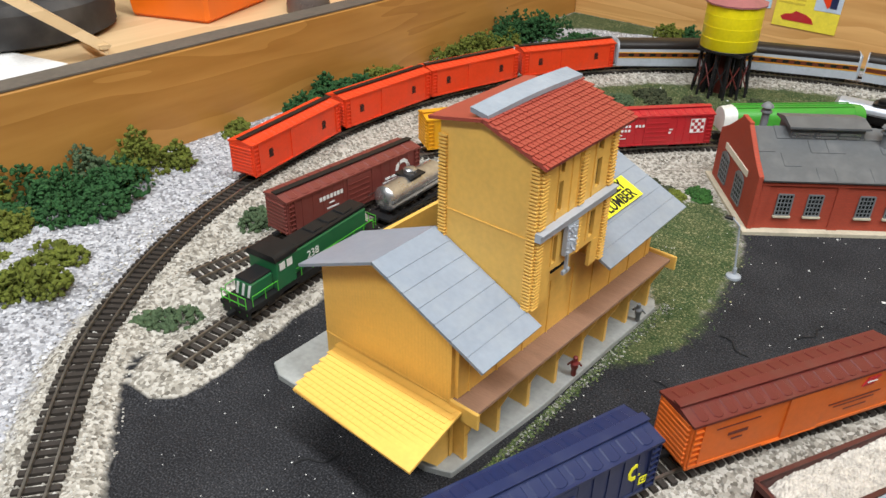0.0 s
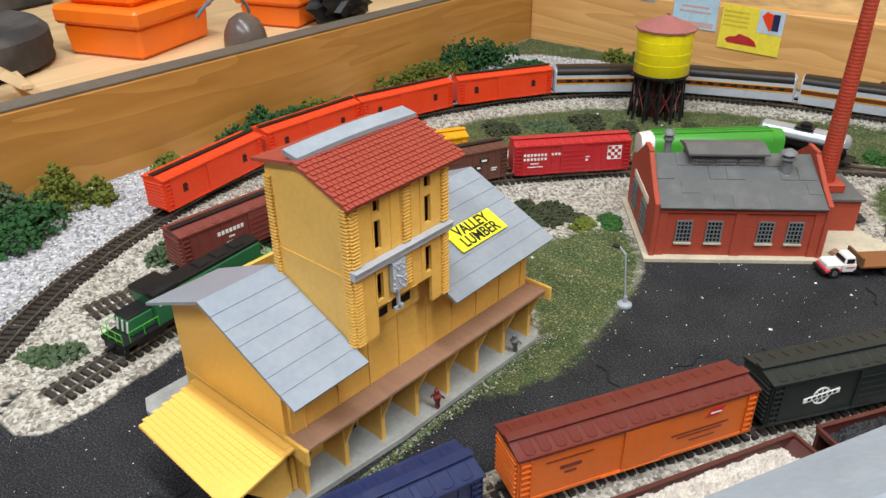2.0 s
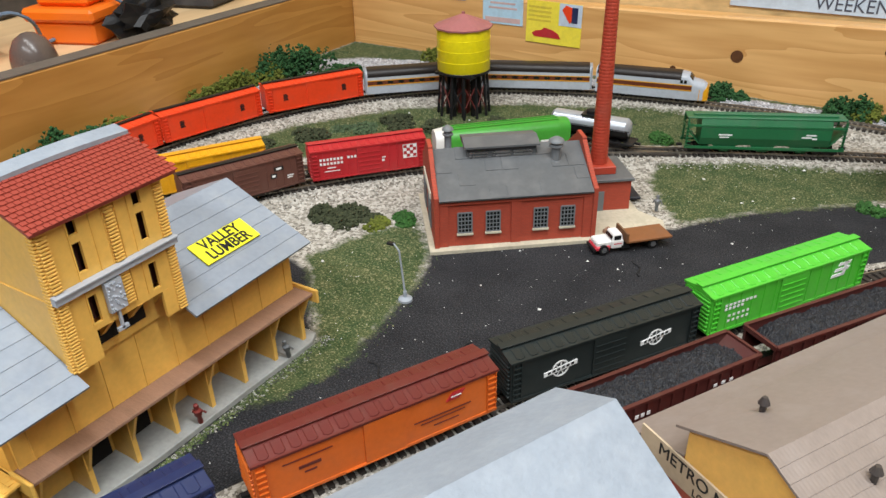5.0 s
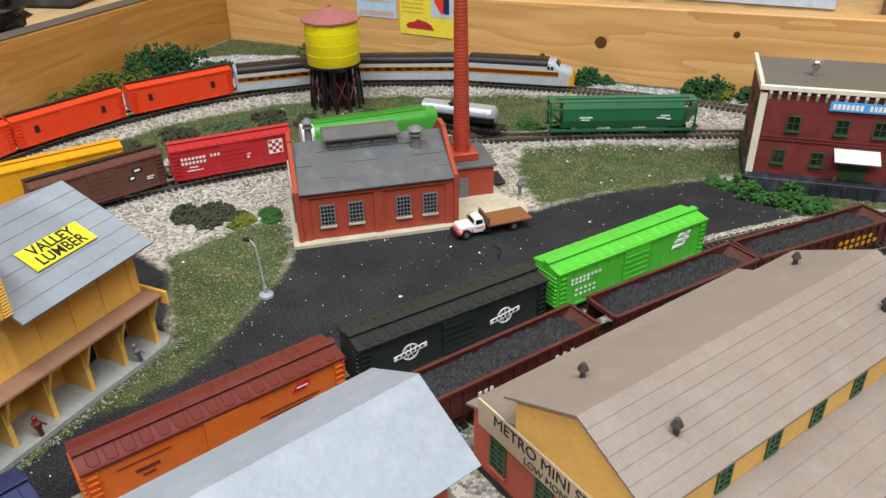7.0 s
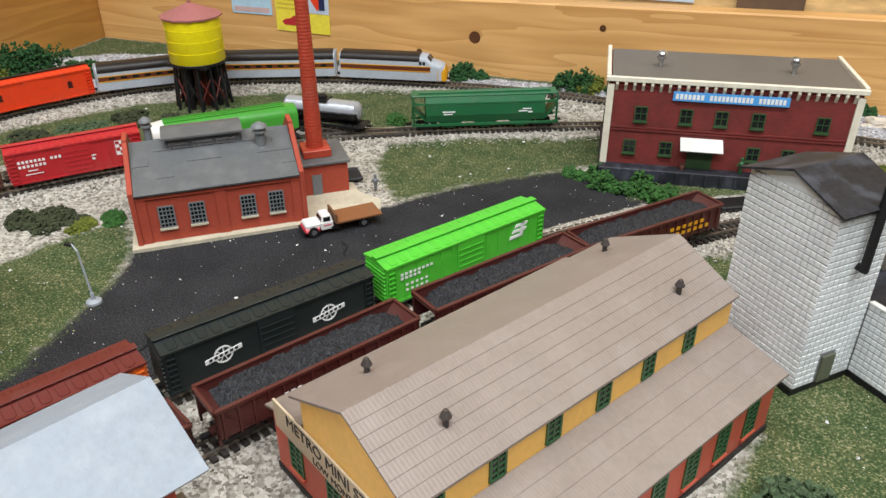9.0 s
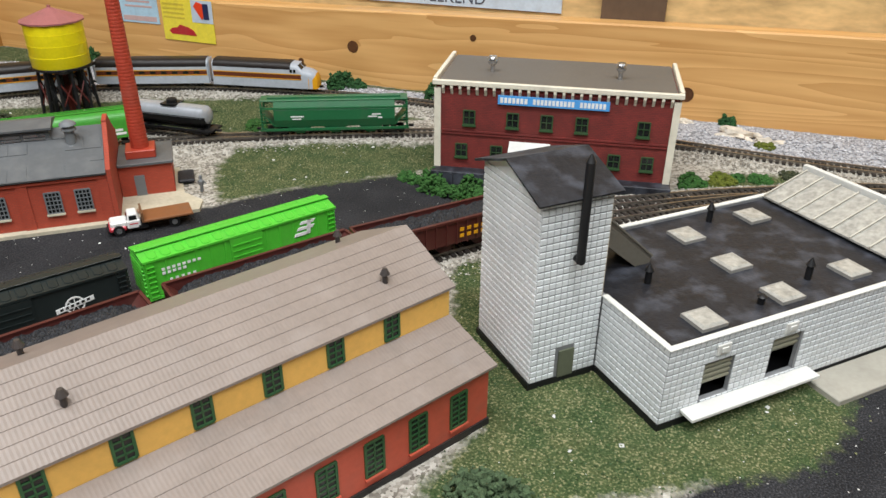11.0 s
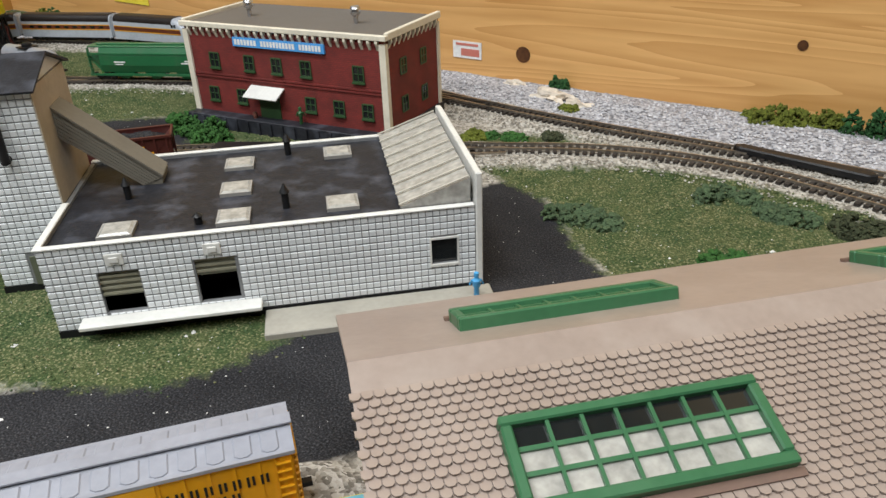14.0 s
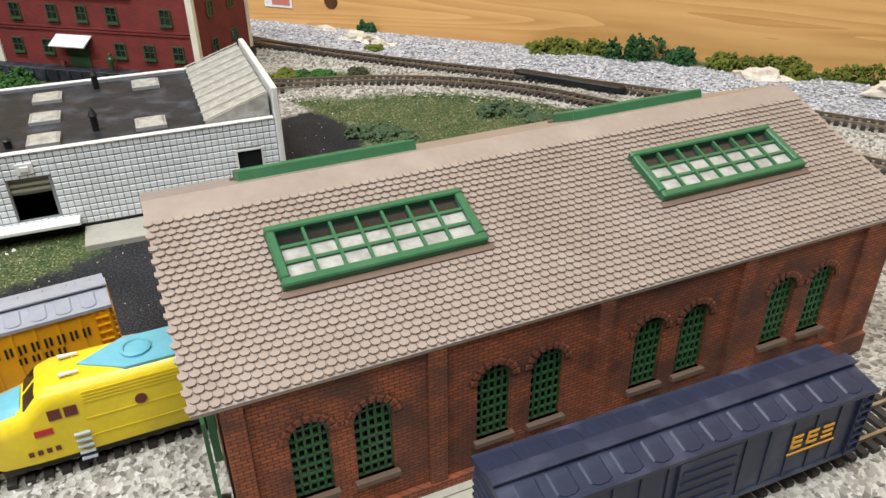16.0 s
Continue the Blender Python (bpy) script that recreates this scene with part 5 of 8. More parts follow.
    for x, y, h in ((0.0261, 0.0470, 0.009), (0.0952, 0.0200, 0.010), (0.0957, 0.0845, 0.010), (0.0598, 0.0130, 0.004)):
        bm = bmesh.new()
        tube(bm, (x, y, H - 0.0014), (x, y, H + h * 0.62), 0.0016, n=12)
        tube(bm, (x, y, H + h * 0.6), (x, y, H + h), 0.0023, 0.0002, n=12)
        part("vent_pipe", bm, BLACK, t, smooth=True)
    # tower
    tx0, tx1, ty0, ty1, TH, TR = -0.0345, -0.0008, 0.0445, 0.0925, 0.0920, 0.1015
    ym = (ty0 + ty1) / 2
    tower = part("tower", B((tx0 + 0.0002, tx1 - 0.0002, ty0, ty1, 0.0035, TH)), GROUT, t, "tall white block tower")
    for x in (tx0, tx1 - 0.002):
        bm = bmesh.new()
        prism(bm, [(ty0, TH), (ty1, TH), (ym, TR - 0.001)], x, x + 0.002)
        part("tower_gable", bm, WHITEBLK, tower)
    for s in (0, 1):
        q = [(tx0 - 0.0035, ty0 - 0.0035, TH - 0.0004), (tx1 + 0.0025, ty0 - 0.0035, TH - 0.0004), (tx1 + 0.0025, ym, TR), (tx0 - 0.0035, ym, TR)]
        if s:
            q = [(x, 2 * ym - y, z) for x, y, z in q][::-1]
        bm = bmesh.new()
        sheet(bm, q, 0.001)
        part("tower_roof", bm, TAR, tower, "black tar paper roof")
    part("tower_door", B((tx0 + 0.0138, tx0 + 0.0216, ty0 - 0.0011, ty0 - 0.0002, 0.0036, 0.0175)), plastic("olive_door", (0.11, 0.12, 0.08), 0.5), tower)
    px, py = -0.0165, ty0 - 0.0035
    bm = bmesh.new()
    tube(bm, (px, py, 0.0625), (px, py, 0.1065), 0.0019, n=14)
    tube(bm, (px, py, 0.1065), (px, py, 0.1100), 0.0021, 0.0003, n=14)
    tube(bm, (px, py + 0.0034, 0.0635), (px, py - 0.0012, 0.0635), 0.0017, n=12)
    part("stove_pipe", bm, BLACK, tower, "black stove pipe", smooth=True)
    # conveyor
    side = [(tx1 + 0.0005, 0.0650), (tx1 + 0.0005, 0.0785), (0.0395, H + 0.0022), (0.0385, H - 0.0012), (0.0300, H - 0.0012)]
    bm = bmesh.new()
    prism(bm, side, ym - 0.0070, ym + 0.0070, "y")
    # weathered grey, with the gallery's shade put into the darker base colour
    WEATH = plastic("weathered_shaded_wood", (0.17, 0.155, 0.125), 0.6, dirt_amt=0.4)
    conv = part("conveyor", bm, WEATH, t, "weathered sloping conveyor gallery")
    a, b = Vector((tx1 + 0.0005, 0, 0.0785)), Vector((0.0395, 0, H + 0.0022))
    lo = Vector((0.0300, 0, H - 0.0012)) - b
    drop = Vector((0, 0, 0.0650 - 0.0785))
    for k in range(7):
        f0, f1 = k / 7 + 0.012, (k + 1) / 7 - 0.012
        bm = bmesh.new()
        p = [a + drop * f0, b + lo * f0, b + lo * f1, a + drop * f1]
        prism(bm, [(q.x, q.z) for q in p], ym - 0.0074, ym - 0.0070, "y")
        part("board", bm, WEATH, conv)
    bm = bmesh.new()
    up_ = Vector((0, 0, 0.0010))
    sheet(bm, [(q.x, y, q.z) for q, y in ((a + up_, ym - 0.0080), (b + up_, ym - 0.0080), (b + up_, ym + 0.0080), (a + up_, ym + 0.0080))], 0.0008)
    part("gallery_roof", bm, WEATH, conv)
    # blocks: the joints stay open between them
    bw, bh = 0.0030, 0.0031

    def pillow(bm):
        """A block whose four sides slope in to its face."""
        lo, hi = [[bm.verts.new((x, y, z)) for x, z in ((u, v), (bw - u, v), (bw - u, bh - v), (u, bh - v))] for y, u, v in ((0.0001, 0.00010, 0.00016), (-0.00042, 0.00026, 0.00052))]
        bm.faces.new(hi)
        for k in range(4):
            bm.faces.new((lo[k], lo[(k + 1) % 4], hi[(k + 1) % 4], hi[k]))
        return lo + hi
    bm = bmesh.new()
    pillow(bm)
    blk = mesh_of("block", bm, WHITEBLK)
    rest = bmesh.new()

    def lay(parent, m, width, z0, z1, skip=(), singles=0):
        nu, nv = int(round(width / bw)), int(round((z1 - z0) / bh))
        w, h = width / nu, (z1 - z0) / nv
        for j in range(nv):
            for i in range(nu):
                x, z = i * w, z0 + j * h
                xa, xb, za, zb = x, x + w, z, z + h
                for q in skip:
                    if xb > q[0] and xa < q[1] and zb > q[2] and za < q[3]:
                        # cut the block off at the opening's edge
                        if not q[0] < x + w / 2 < q[1]:
                            xa, xb = (xa, q[0]) if x < q[0] else (q[1], xb)
                        elif not q[2] < z + h / 2 < q[3]:
                            za, zb = (za, q[2]) if z < q[2] else (q[3], zb)
                        else:
                            xb = xa
                if xb - xa < 0.0006 or zb - za < 0.0006:
                    continue
                mm = m @ Matrix.Translation((xa, random.uniform(-0.00006, 0.00003), za)) @ Matrix.Diagonal(((xb - xa) / bw, 1, (zb - za) / bh, 1))
                if j >= singles:
                    k = pillow(rest)
                    for v in k:
                        v.co = mm @ v.co
                else:
                    o = new("block", blk)
                    o.parent, o.matrix_basis = parent, mm
    stones = [(a - 0.0002, b + 0.0002, z, zt) for a, b, z, zt in holes]
    wall = part("block_facing", B((0.0002, 0.0004, -0.0003, -0.0001, 0.0036, 0.004)), GROUT, t)
    lay(wall, pose(0, 0, 0), L - 0.0018, 0.0036, H, stones, 6)
    lay(wall, pose(0, 0.0440, 0, 0, 0, -90), 0.0440, 0.0036, H)
    lay(wall, pose(tx0, ty0, 0), tx1 - tx0, 0.0036, TH - 0.001, [(0.0136, 0.0218, 0, 0.0178)])
    lay(wall, pose(tx0, ty1, 0, 0, 0, -90), ty1 - ty0, 0.0036, TH)
    part("tower_side", B((tx1 - 0.0001, tx1 + 0.0004, ty0, ty1, H, TH - 0.0006)), BEIGE, tower, "smooth beige tower side")
    tagged(part("block_course", rest, WHITEBLK, wall), kind="stuff")


creamery()


# ---- storage warehouse ----
def storage():
    L, yn, yf = 0.166, -0.1033, 0.0093
    t = thing("storage_warehouse", 0.1250, 0.2880, 0.0, 59.0, "red and yellow storage warehouse with brown ribbed roofs", "building")
    # local x along the ridge, y across: yf is the far wall, yn the near wall
    zl, zc, mid = 0.0305, 0.0400, -0.0470
    n0, n1 = -0.0165, -0.0775
    part("foundation", B((-0.0005, L + 0.0005, yn - 0.0008, yf + 0.0008, 0, 0.0035)), DARK, t)
    part("wall", B((0.0, L, yn, yf, 0.0035, zl)), REDPL, t)
    for x in (0.0, L - 0.002):
        bm = bmesh.new()
        prism(bm, [(yn, zl), (yf, zl), (yf, zl + 0.001), (n0, zc), (n1, zc), (yn, zl + 0.001)], x, x + 0.002)
        part("end_wall", bm, REDPL, t)
    bm = bmesh.new()
    prism(bm, [(n1, zc - 0.004), (n0, zc - 0.004), (n0, 0.0540), (mid, 0.0672), (n1, 0.0540)], -0.0010, L + 0.0010)
    part("clerestory", bm, YEL2, t, "yellow clerestory wall")

    def ribbed(name, y0, z0, y1, z1, x0, x1, courses, ribs=True):
        """Overlapping ribbed courses from the eave (y0) to the top (y1)."""
        base = part(name, B((0.01, 0.011, (y0 + y1) / 2 - 0.0005, (y0 + y1) / 2 + 0.0005, (z0 + z1) / 2 - 0.0018, (z0 + z1) / 2 - 0.0008)), BROWNROOF, t, "taupe brown ribbed roof")
        for c in range(courses):
            f0, f1 = c / courses, min(1.0, (c + 1) / courses + 0.01)
            ya, yb, za, zb = y0 + (y1 - y0) * f0, y0 + (y1 - y0) * f1, z0 + (z1 - z0) * f0 + 0.00018, z0 + (z1 - z0) * f1
            bm = bmesh.new()
            n = 110 if ribs else 1
            vs = []
            for k in range(n * 2 + 1):
                x = x0 + (x1 - x0) * k / (n * 2)
                h = 0.00006 if k % 2 and ribs else 0.0
                vs.append([bm.verts.new((x, yy, zz + h)) for yy, zz in ((ya, za - 0.0010), (ya, za + 0.0001), (yb, zb), (yb, zb - 0.0010))])
            for a, b_ in zip(vs, vs[1:]):
                for q in range(3):
                    bm.faces.new((a[q], a[q + 1], b_[q + 1], b_[q]))
            bm.faces.new(vs[0])
            bm.faces.new(vs[-1][::-1])
            part("roof_course", bm, BROWNROOF, base)
    ribbed("upper_roof", n1 - 0.0015, 0.0543, mid, 0.0700, -0.003, L + 0.003, 7)
    ribbed("upper_roof", n0 + 0.0045, 0.0530, mid, 0.0700, -0.003, L + 0.003, 1, False)
    ribbed("lower_roof", yn - 0.0033, 0.0315, n1 - 0.0001, 0.0408, -0.0015, L + 0.0015, 4)
    ribbed("lower_roof", yf + 0.0033, 0.0315, n0 + 0.0001, 0.0425, -0.0015, L + 0.0015, 1, False)
    for k in range(6):
        x = 0.0048 + k * 0.0259
        grid_window(t, x, 0.0420, 0.0066, 0.0110, 2, 4, pose(0, n1, 0), GREENP, DGLASS, bar=0.0005)
    for k in range(8):
        x = 0.0040 + k * 0.0203
        grid_window(t, x, 0.0082, 0.0080, 0.0158, 2, 6, pose(0, yn, 0), GREENP, DGLASS, bar=0.0005, sill=REDPL)
    for y in (-0.006, -0.032, -0.056, -0.082):
        grid_window(t, -y - 0.004, 0.010, 0.0085, 0.0145, 2, 5, pose(0, 0, 0, 0, 0, -90), GREENP, DGLASS, bar=0.0005, sill=REDPL)
    sg = part("name_board", B((-0.0020, -0.0012, -0.098, 0.004, 0.0280, 0.0405)), plastic("board_beige", (0.52, 0.42, 0.29), 0.6), t, "beige name board with dark letters")
    words("sign_text", "METRO MINI STORAGE", 0.0073, INK, sg, pose(-0.0021, -0.043, 0.0366, 90, 0, -90), squeeze=1.0)
    words("sign_text", "LOW MONTHLY RATES", 0.0044, INK, sg, pose(-0.0021, -0.046, 0.0306, 90, 0, -90))
    for x, y in ((0.0205, -0.0262), (0.1480, -0.0250), (0.0235, -0.0645), (0.1430, -0.0665)):
        z = 0.0700 - abs(y - mid) * 0.0170 / 0.035
        bm = bmesh.new()
        tube(bm, (x, y, z - 0.001), (x, y, z + 0.0042), 0.0011, n=10)
        tube(bm, (x, y, z + 0.0036), (x, y, z + 0.0062), 0.0021, 0.0009, n=10)
        part("roof_vent", bm, plastic("brown_black_vent", (0.05, 0.042, 0.04), 0.4), t)


storage()


# ---- small store with pale roof ----
def pale_store():
    t = thing("pale_roof_store", 0.1261, 0.2297, 0.0, 64.0, "tall red brick store with wide pale grey roof", "building")
    # x runs along the ridge (the gable end is at 0), y across: far side is +
    X0 = -0.16
    part("wall", B((X0, -0.008, -0.021, 0.021, 0, 0.0835)), REDBR, t)
    bm = bmesh.new()
    prism(bm, [(-0.021, 0.0835), (0.021, 0.0835), (0.021, 0.0865), (0.0, 0.0965), (-0.021, 0.0855)], -0.010, -0.008)
    part("gable", bm, REDBR, t)
    bm = bmesh.new()
    sheet(bm, [(X0, -0.0255, 0.0838), (0.0, -0.0255, 0.0838), (0.0, 0.0, 0.0985), (X0, 0.0, 0.0985)], 0.0013)
    part("near_roof", bm, PALEROOF, t, "pale blue-grey roof sheet")
    bm = bmesh.new()
    sheet(bm, [(X0, 0.0001, 0.0985), (0.0, 0.0001, 0.0985), (0.0, 0.0238, 0.0860), (X0, 0.0238, 0.0860)], 0.0013)
    part("far_roof", bm, PALEROOF, t)
    part("pier", B((-0.0078, -0.004, -0.020, -0.014, 0, 0.070)), plastic("stone_pier", (0.3, 0.28, 0.24), 0.7), t)


pale_store()


# ---- roundhouse shed with shingle roof ----
def shed():
    L, RZT = 0.2165, 0.0776
    # eave distance and slope of the near and the far roof
    HWN, HWF, SN, SF = 0.0620, 0.0509, -0.3574, -0.4007
    t = thing("engine_shed", 0.5531, 0.3687, 0.0, 45.65, "weathered brick engine shed with tan shingle roof", "building")
    # x along the ridge, y across (near side is negative)
    wn, wf, top = 0.0600, 0.0470, 0.0546
    WINX = []
    for bay in range(4):
        WINX += [0.0165 + bay * 0.0490, 0.0324 + bay * 0.0490]
    zb, zs, ww = 0.0188, 0.0380, 0.0098

    def wall(y, s):
        """A long wall with arched openings cut through."""
        bm = bmesh.new()
        y0, y1 = sorted((y, y - s * 0.003))
        edges = [0.003]
        for x in WINX:
            edges += [x, x + ww]
        edges.append(L - 0.004)
        for i in range(0, len(edges), 2):
            box(bm, edges[i], edges[i + 1], y0, y1, 0.002, top)
        for x in WINX:
            box(bm, x, x + ww, y0, y1, 0.002, zb)
            prof = [(x, zs)] + [(x + ww / 2 - math.cos(a * math.pi / 8) * ww / 2, zs + math.sin(a * math.pi / 8) * ww / 2) for a in range(1, 8)] + [(x + ww, zs)]
            prism(bm, prof + [(x + ww, top), (x, top)], y0, y1, "y")
        piers = []
        for b in range(5):
            x = 0.003 + b * 0.0487
            piers.append((x, x + 0.0048, *sorted((y + s * 0.0014, y)), 0.0096, top))
        wl = part("long_wall", bm, OLDBR, t, "soot-stained brick wall with arched windows")
        for p in piers:
            part("pilaster", B(p), OLDBR, wl)
        part("base_course", B((0.003, L - 0.004, *sorted((y + s * 0.0016, y)), 0.002, 0.0095)), OLDBR, wl)
        for x in WINX:
            bm = bmesh.new()
            yy = sorted((y - s * 0.0012, y - s * 0.0018))
            for c in range(6):
                u = x + ww * c / 5
                box(bm, u - 0.0003, u + 0.0003, *yy, zb, zs + math.sqrt(max(0.0, (ww / 2) ** 2 - (u - x - ww / 2) ** 2)))
            for r in range(10):
                z = zb + r * 0.0030
                hw = ww / 2 if z < zs else math.sqrt(max(1e-8, (ww / 2) ** 2 - (z - zs) ** 2))
                box(bm, x + ww / 2 - hw, x + ww / 2 + hw, *yy, z - 0.0003, z + 0.0003)
            for a in range(10):
                a0, a1 = a * math.pi / 10, (a + 1) * math.pi / 10
                c = [(x + ww / 2 - math.cos(q) * r, zs + math.sin(q) * r) for q, r in ((a0, ww / 2), (a1, ww / 2), (a1, ww / 2 - 0.0007), (a0, ww / 2 - 0.0007))]
                prism(bm, c, yy[0] - 0.0002, yy[1] + 0.0002, "y")
            win = part("window", bm, GREENP, t, "green arched lattice window")
            part("pane", B((x, x + ww, *sorted((y - s * 0.0024, y - s * 0.0027)), zb, zs + ww / 2)), DGLASS, win)
            part("sill", B((x - 0.001, x + ww + 0.001, *sorted((y + s * 0.0017, y - s * 0.001)), zb - 0.0015, zb)), plastic("worn_sill", (0.13, 0.085, 0.06), 0.7), win)
            for a in range(9):
                q = (a + 0.5) * math.pi / 9
                bm = bmesh.new()
                cx, cz = x + ww / 2 - math.cos(q) * (ww / 2 + 0.0013), zs + math.sin(q) * (ww / 2 + 0.0013)
                box(bm, -0.0007, 0.0007, *sorted((0, s * 0.0006)), -0.0012, 0.0012)
                part("arch_brick", bm, OLDBR, win, m=pose(cx, y, cz, 0, math.degrees(q) - 90, 0))
    wall(-wn, -1)
    wall(wf, 1)
    part("interior", B((0.006, L - 0.008, -wn + 0.012, wf - 0.012, 0.0, 0.0012)), INNER, t)
    for x, s in ((0.003, -1), (L - 0.004, 1)):
        for a, b in ((-wn + 0.0031, -0.020), (0.020, wf - 0.0031)):
            part("end_wall", B((*sorted((x, x - s * 0.003)), a, b, 0.002, top)), OLDBR, t)
        bm = bmesh.new()
        prism(bm, [(-wn, top), (wf, top), (0, 0.0757)], *sorted((x, x - s * 0.003)))
        part("gable", bm, OLDBR, t)
        part("door_lintel", B((*sorted((x, x - s * 0.003)), -0.0199, 0.0199, 0.048, top)), OLDBR, t)
    for y in (-0.0215, 0.0205):
        part("door_jamb", B((0.0006, 0.0028, y, y + 0.001, 0.002, 0.0478)), GREENSKY, t)
    part("door_leaf", B((-0.0012, -0.0002, -0.0555, -0.0350, 0.004, 0.047)), GREENSKY, t, "green shed door leaf folded back")
    # platforms of planks
    ramp = part("plank_platform", B((-0.045, 0.0025, -0.075, -0.035, -0.001, 0.0028)), plastic("bleached_plank", (0.40, 0.38, 0.31), 0.6), t, "bleached plank platform")
    for k in range(11):
        y = -0.0745 + k * 0.0036
        part("plank", B((-0.0452, 0.0024, y, y + 0.0031, 0.0028, 0.0034)), ramp.data.materials[0], ramp)
    walk_ = part("side_platform", B((0.006, L - 0.04, -0.075, -wn - 0.0018, -0.001, 0.0060)), ramp.data.materials[0], t, "plank walkway beside the wall")
    for k in range(4):
        y = -0.0748 + k * 0.0036
        part("plank", B((0.006, L - 0.04, y, y + 0.0031, 0.0060, 0.0066)), ramp.data.materials[0], walk_)
    # roof
    roofs = []
    for side in (-1, 1):
        bm = bmesh.new()
        hw, s = (HWN, SN) if side < 0 else (HWF, SF)
        q = [(-0.003, 0, RZT), (-0.003, side * hw, RZT + s * hw), (L + 0.002, side * hw, RZT + s * hw), (L + 0.002, 0, RZT)]
        sheet(bm, q if side < 0 else q[::-1], 0.0014)
        roofs.append(part("roof", bm, EHROOF, t, "tan moulded shingle roof"))
    down = Vector((0, -1, SN)).normalized()
    up = Vector((0, SN, 1)).normalized()
    rows, cols = 27, 88
    pitch = (HWN * math.hypot(1, SN) - 0.0082) / rows
    cw = (L + 0.005) / cols
    bm = bmesh.new()
    prof = [(0, 0), (cw * 0.9, 0), (cw * 0.9, -pitch * 0.68), (cw * 0.68, -pitch * 0.98), (cw * 0.22, -pitch * 0.98), (0, -pitch * 0.68)]

    def shingle(bm, o):
        hi = [bm.verts.new(o + Vector((a, 0, 0)) + down * (-b) + up * (0.0002 + 0.0006 * (-b / pitch))) for a, b in prof]
        lo = [bm.verts.new(o + Vector((a, 0, 0)) + down * (-b)) for a, b in prof]
        bm.faces.new(hi)
        for k in range(6):
            bm.faces.new((lo[k], lo[(k + 1) % 6], hi[(k + 1) % 6], hi[k]))
    shingle(bm, Vector((0, 0, 0)))
    me = mesh_of("shingle", bm, EHROOF)
    rest = bmesh.new()
    made = 0
    for j in range(rows):
        for i in range(cols):
            d = 0.0078 + j * pitch
            o = Vector((-0.003 + cw * (i + 0.5 * (j % 2) - 0.25), 0, RZT)) + down * d + up * random.uniform(-0.00005, 0.00012)
            if o.x > L - 0.0005:
                continue
            if j >= 8 and i < 20 and made < 290:
                ob = new("shingle", me)
                ob.parent, ob.matrix_basis = roofs[0], Matrix.Translation(o)
                made += 1
            else:
                shingle(rest, o)
    tagged(part("shingles", rest, EHROOF, roofs[0]), kind="stuff")
    # skylights
    for side in (-1, 1):
        for x0 in (0.0240, 0.1365):
            d0, d1, wx = (0.0199, 0.0401, 0.0552) if side < 0 else (0.0122, 0.0257, 0.0552)
            s = SN if side < 0 else SF
            o = Vector((x0, 0, RZT))
            dn = Vector((0, side, s)).normalized()
            nn = Vector((0, -side * s, 1)).normalized()
            mm = Matrix(((1, 0, 0, x0), (0, dn.y, nn.y, 0), (0, dn.z, nn.z, RZT), (0, 0, 0, 1)))
            bm = B((0, wx, d0, d0 + 0.0022, -0.001, 0.0032), (0, wx, d1 - 0.0026, d1, -0.001, 0.0032), (0, 0.0024, d0 + 0.0022, d1 - 0.0026, -0.001, 0.0032), (wx - 0.0024, wx, d0 + 0.0022, d1 - 0.0026, -0.001, 0.0032))
            sk = part("skylight", bm, GREENSKY, t, "green framed roof skylight", m=mm, bevel=0.0004)
            bars_ = [(0.0024 + (wx - 0.0048) * k / 7 - 0.0004, 0.0024 + (wx - 0.0048) * k / 7 + 0.0004, d0 + 0.0022, d1 - 0.0026, 0.0008, 0.0024) for k in range(1, 7)]
            bars_ += [(0.0024, wx - 0.0024, d0 + 0.0022 + (d1 - d0 - 0.0048) * k / 3 - 0.0005, d0 + 0.0022 + (d1 - d0 - 0.0048) * k / 3 + 0.0005, 0.0010, 0.0022) for k in (1, 2)]
            for b_ in bars_:
                part("glazing_bar", B(b_), GREENSKY, sk)
            dr = (d1 - d0 - 0.0048) / 3
            part("pane", B((0.0022, wx - 0.0022, d0 + 0.0021, d0 + 0.0020 + dr, 0.0004, 0.0013)), DGLASS, sk, "clear dark skylight pane")
            part("pane", B((0.0022, wx - 0.0022, d0 + 0.0021 + dr, d1 - 0.0025, 0.0004, 0.0014)), MILKY, sk, "clouded skylight pane")
            part("flashing", B((-0.001, wx + 0.001, d1 + 0.0001, d1 + 0.002, -0.0006, 0.0009)), plastic("brown_flashing", (0.16, 0.10, 0.075), 0.6), sk)


shed()


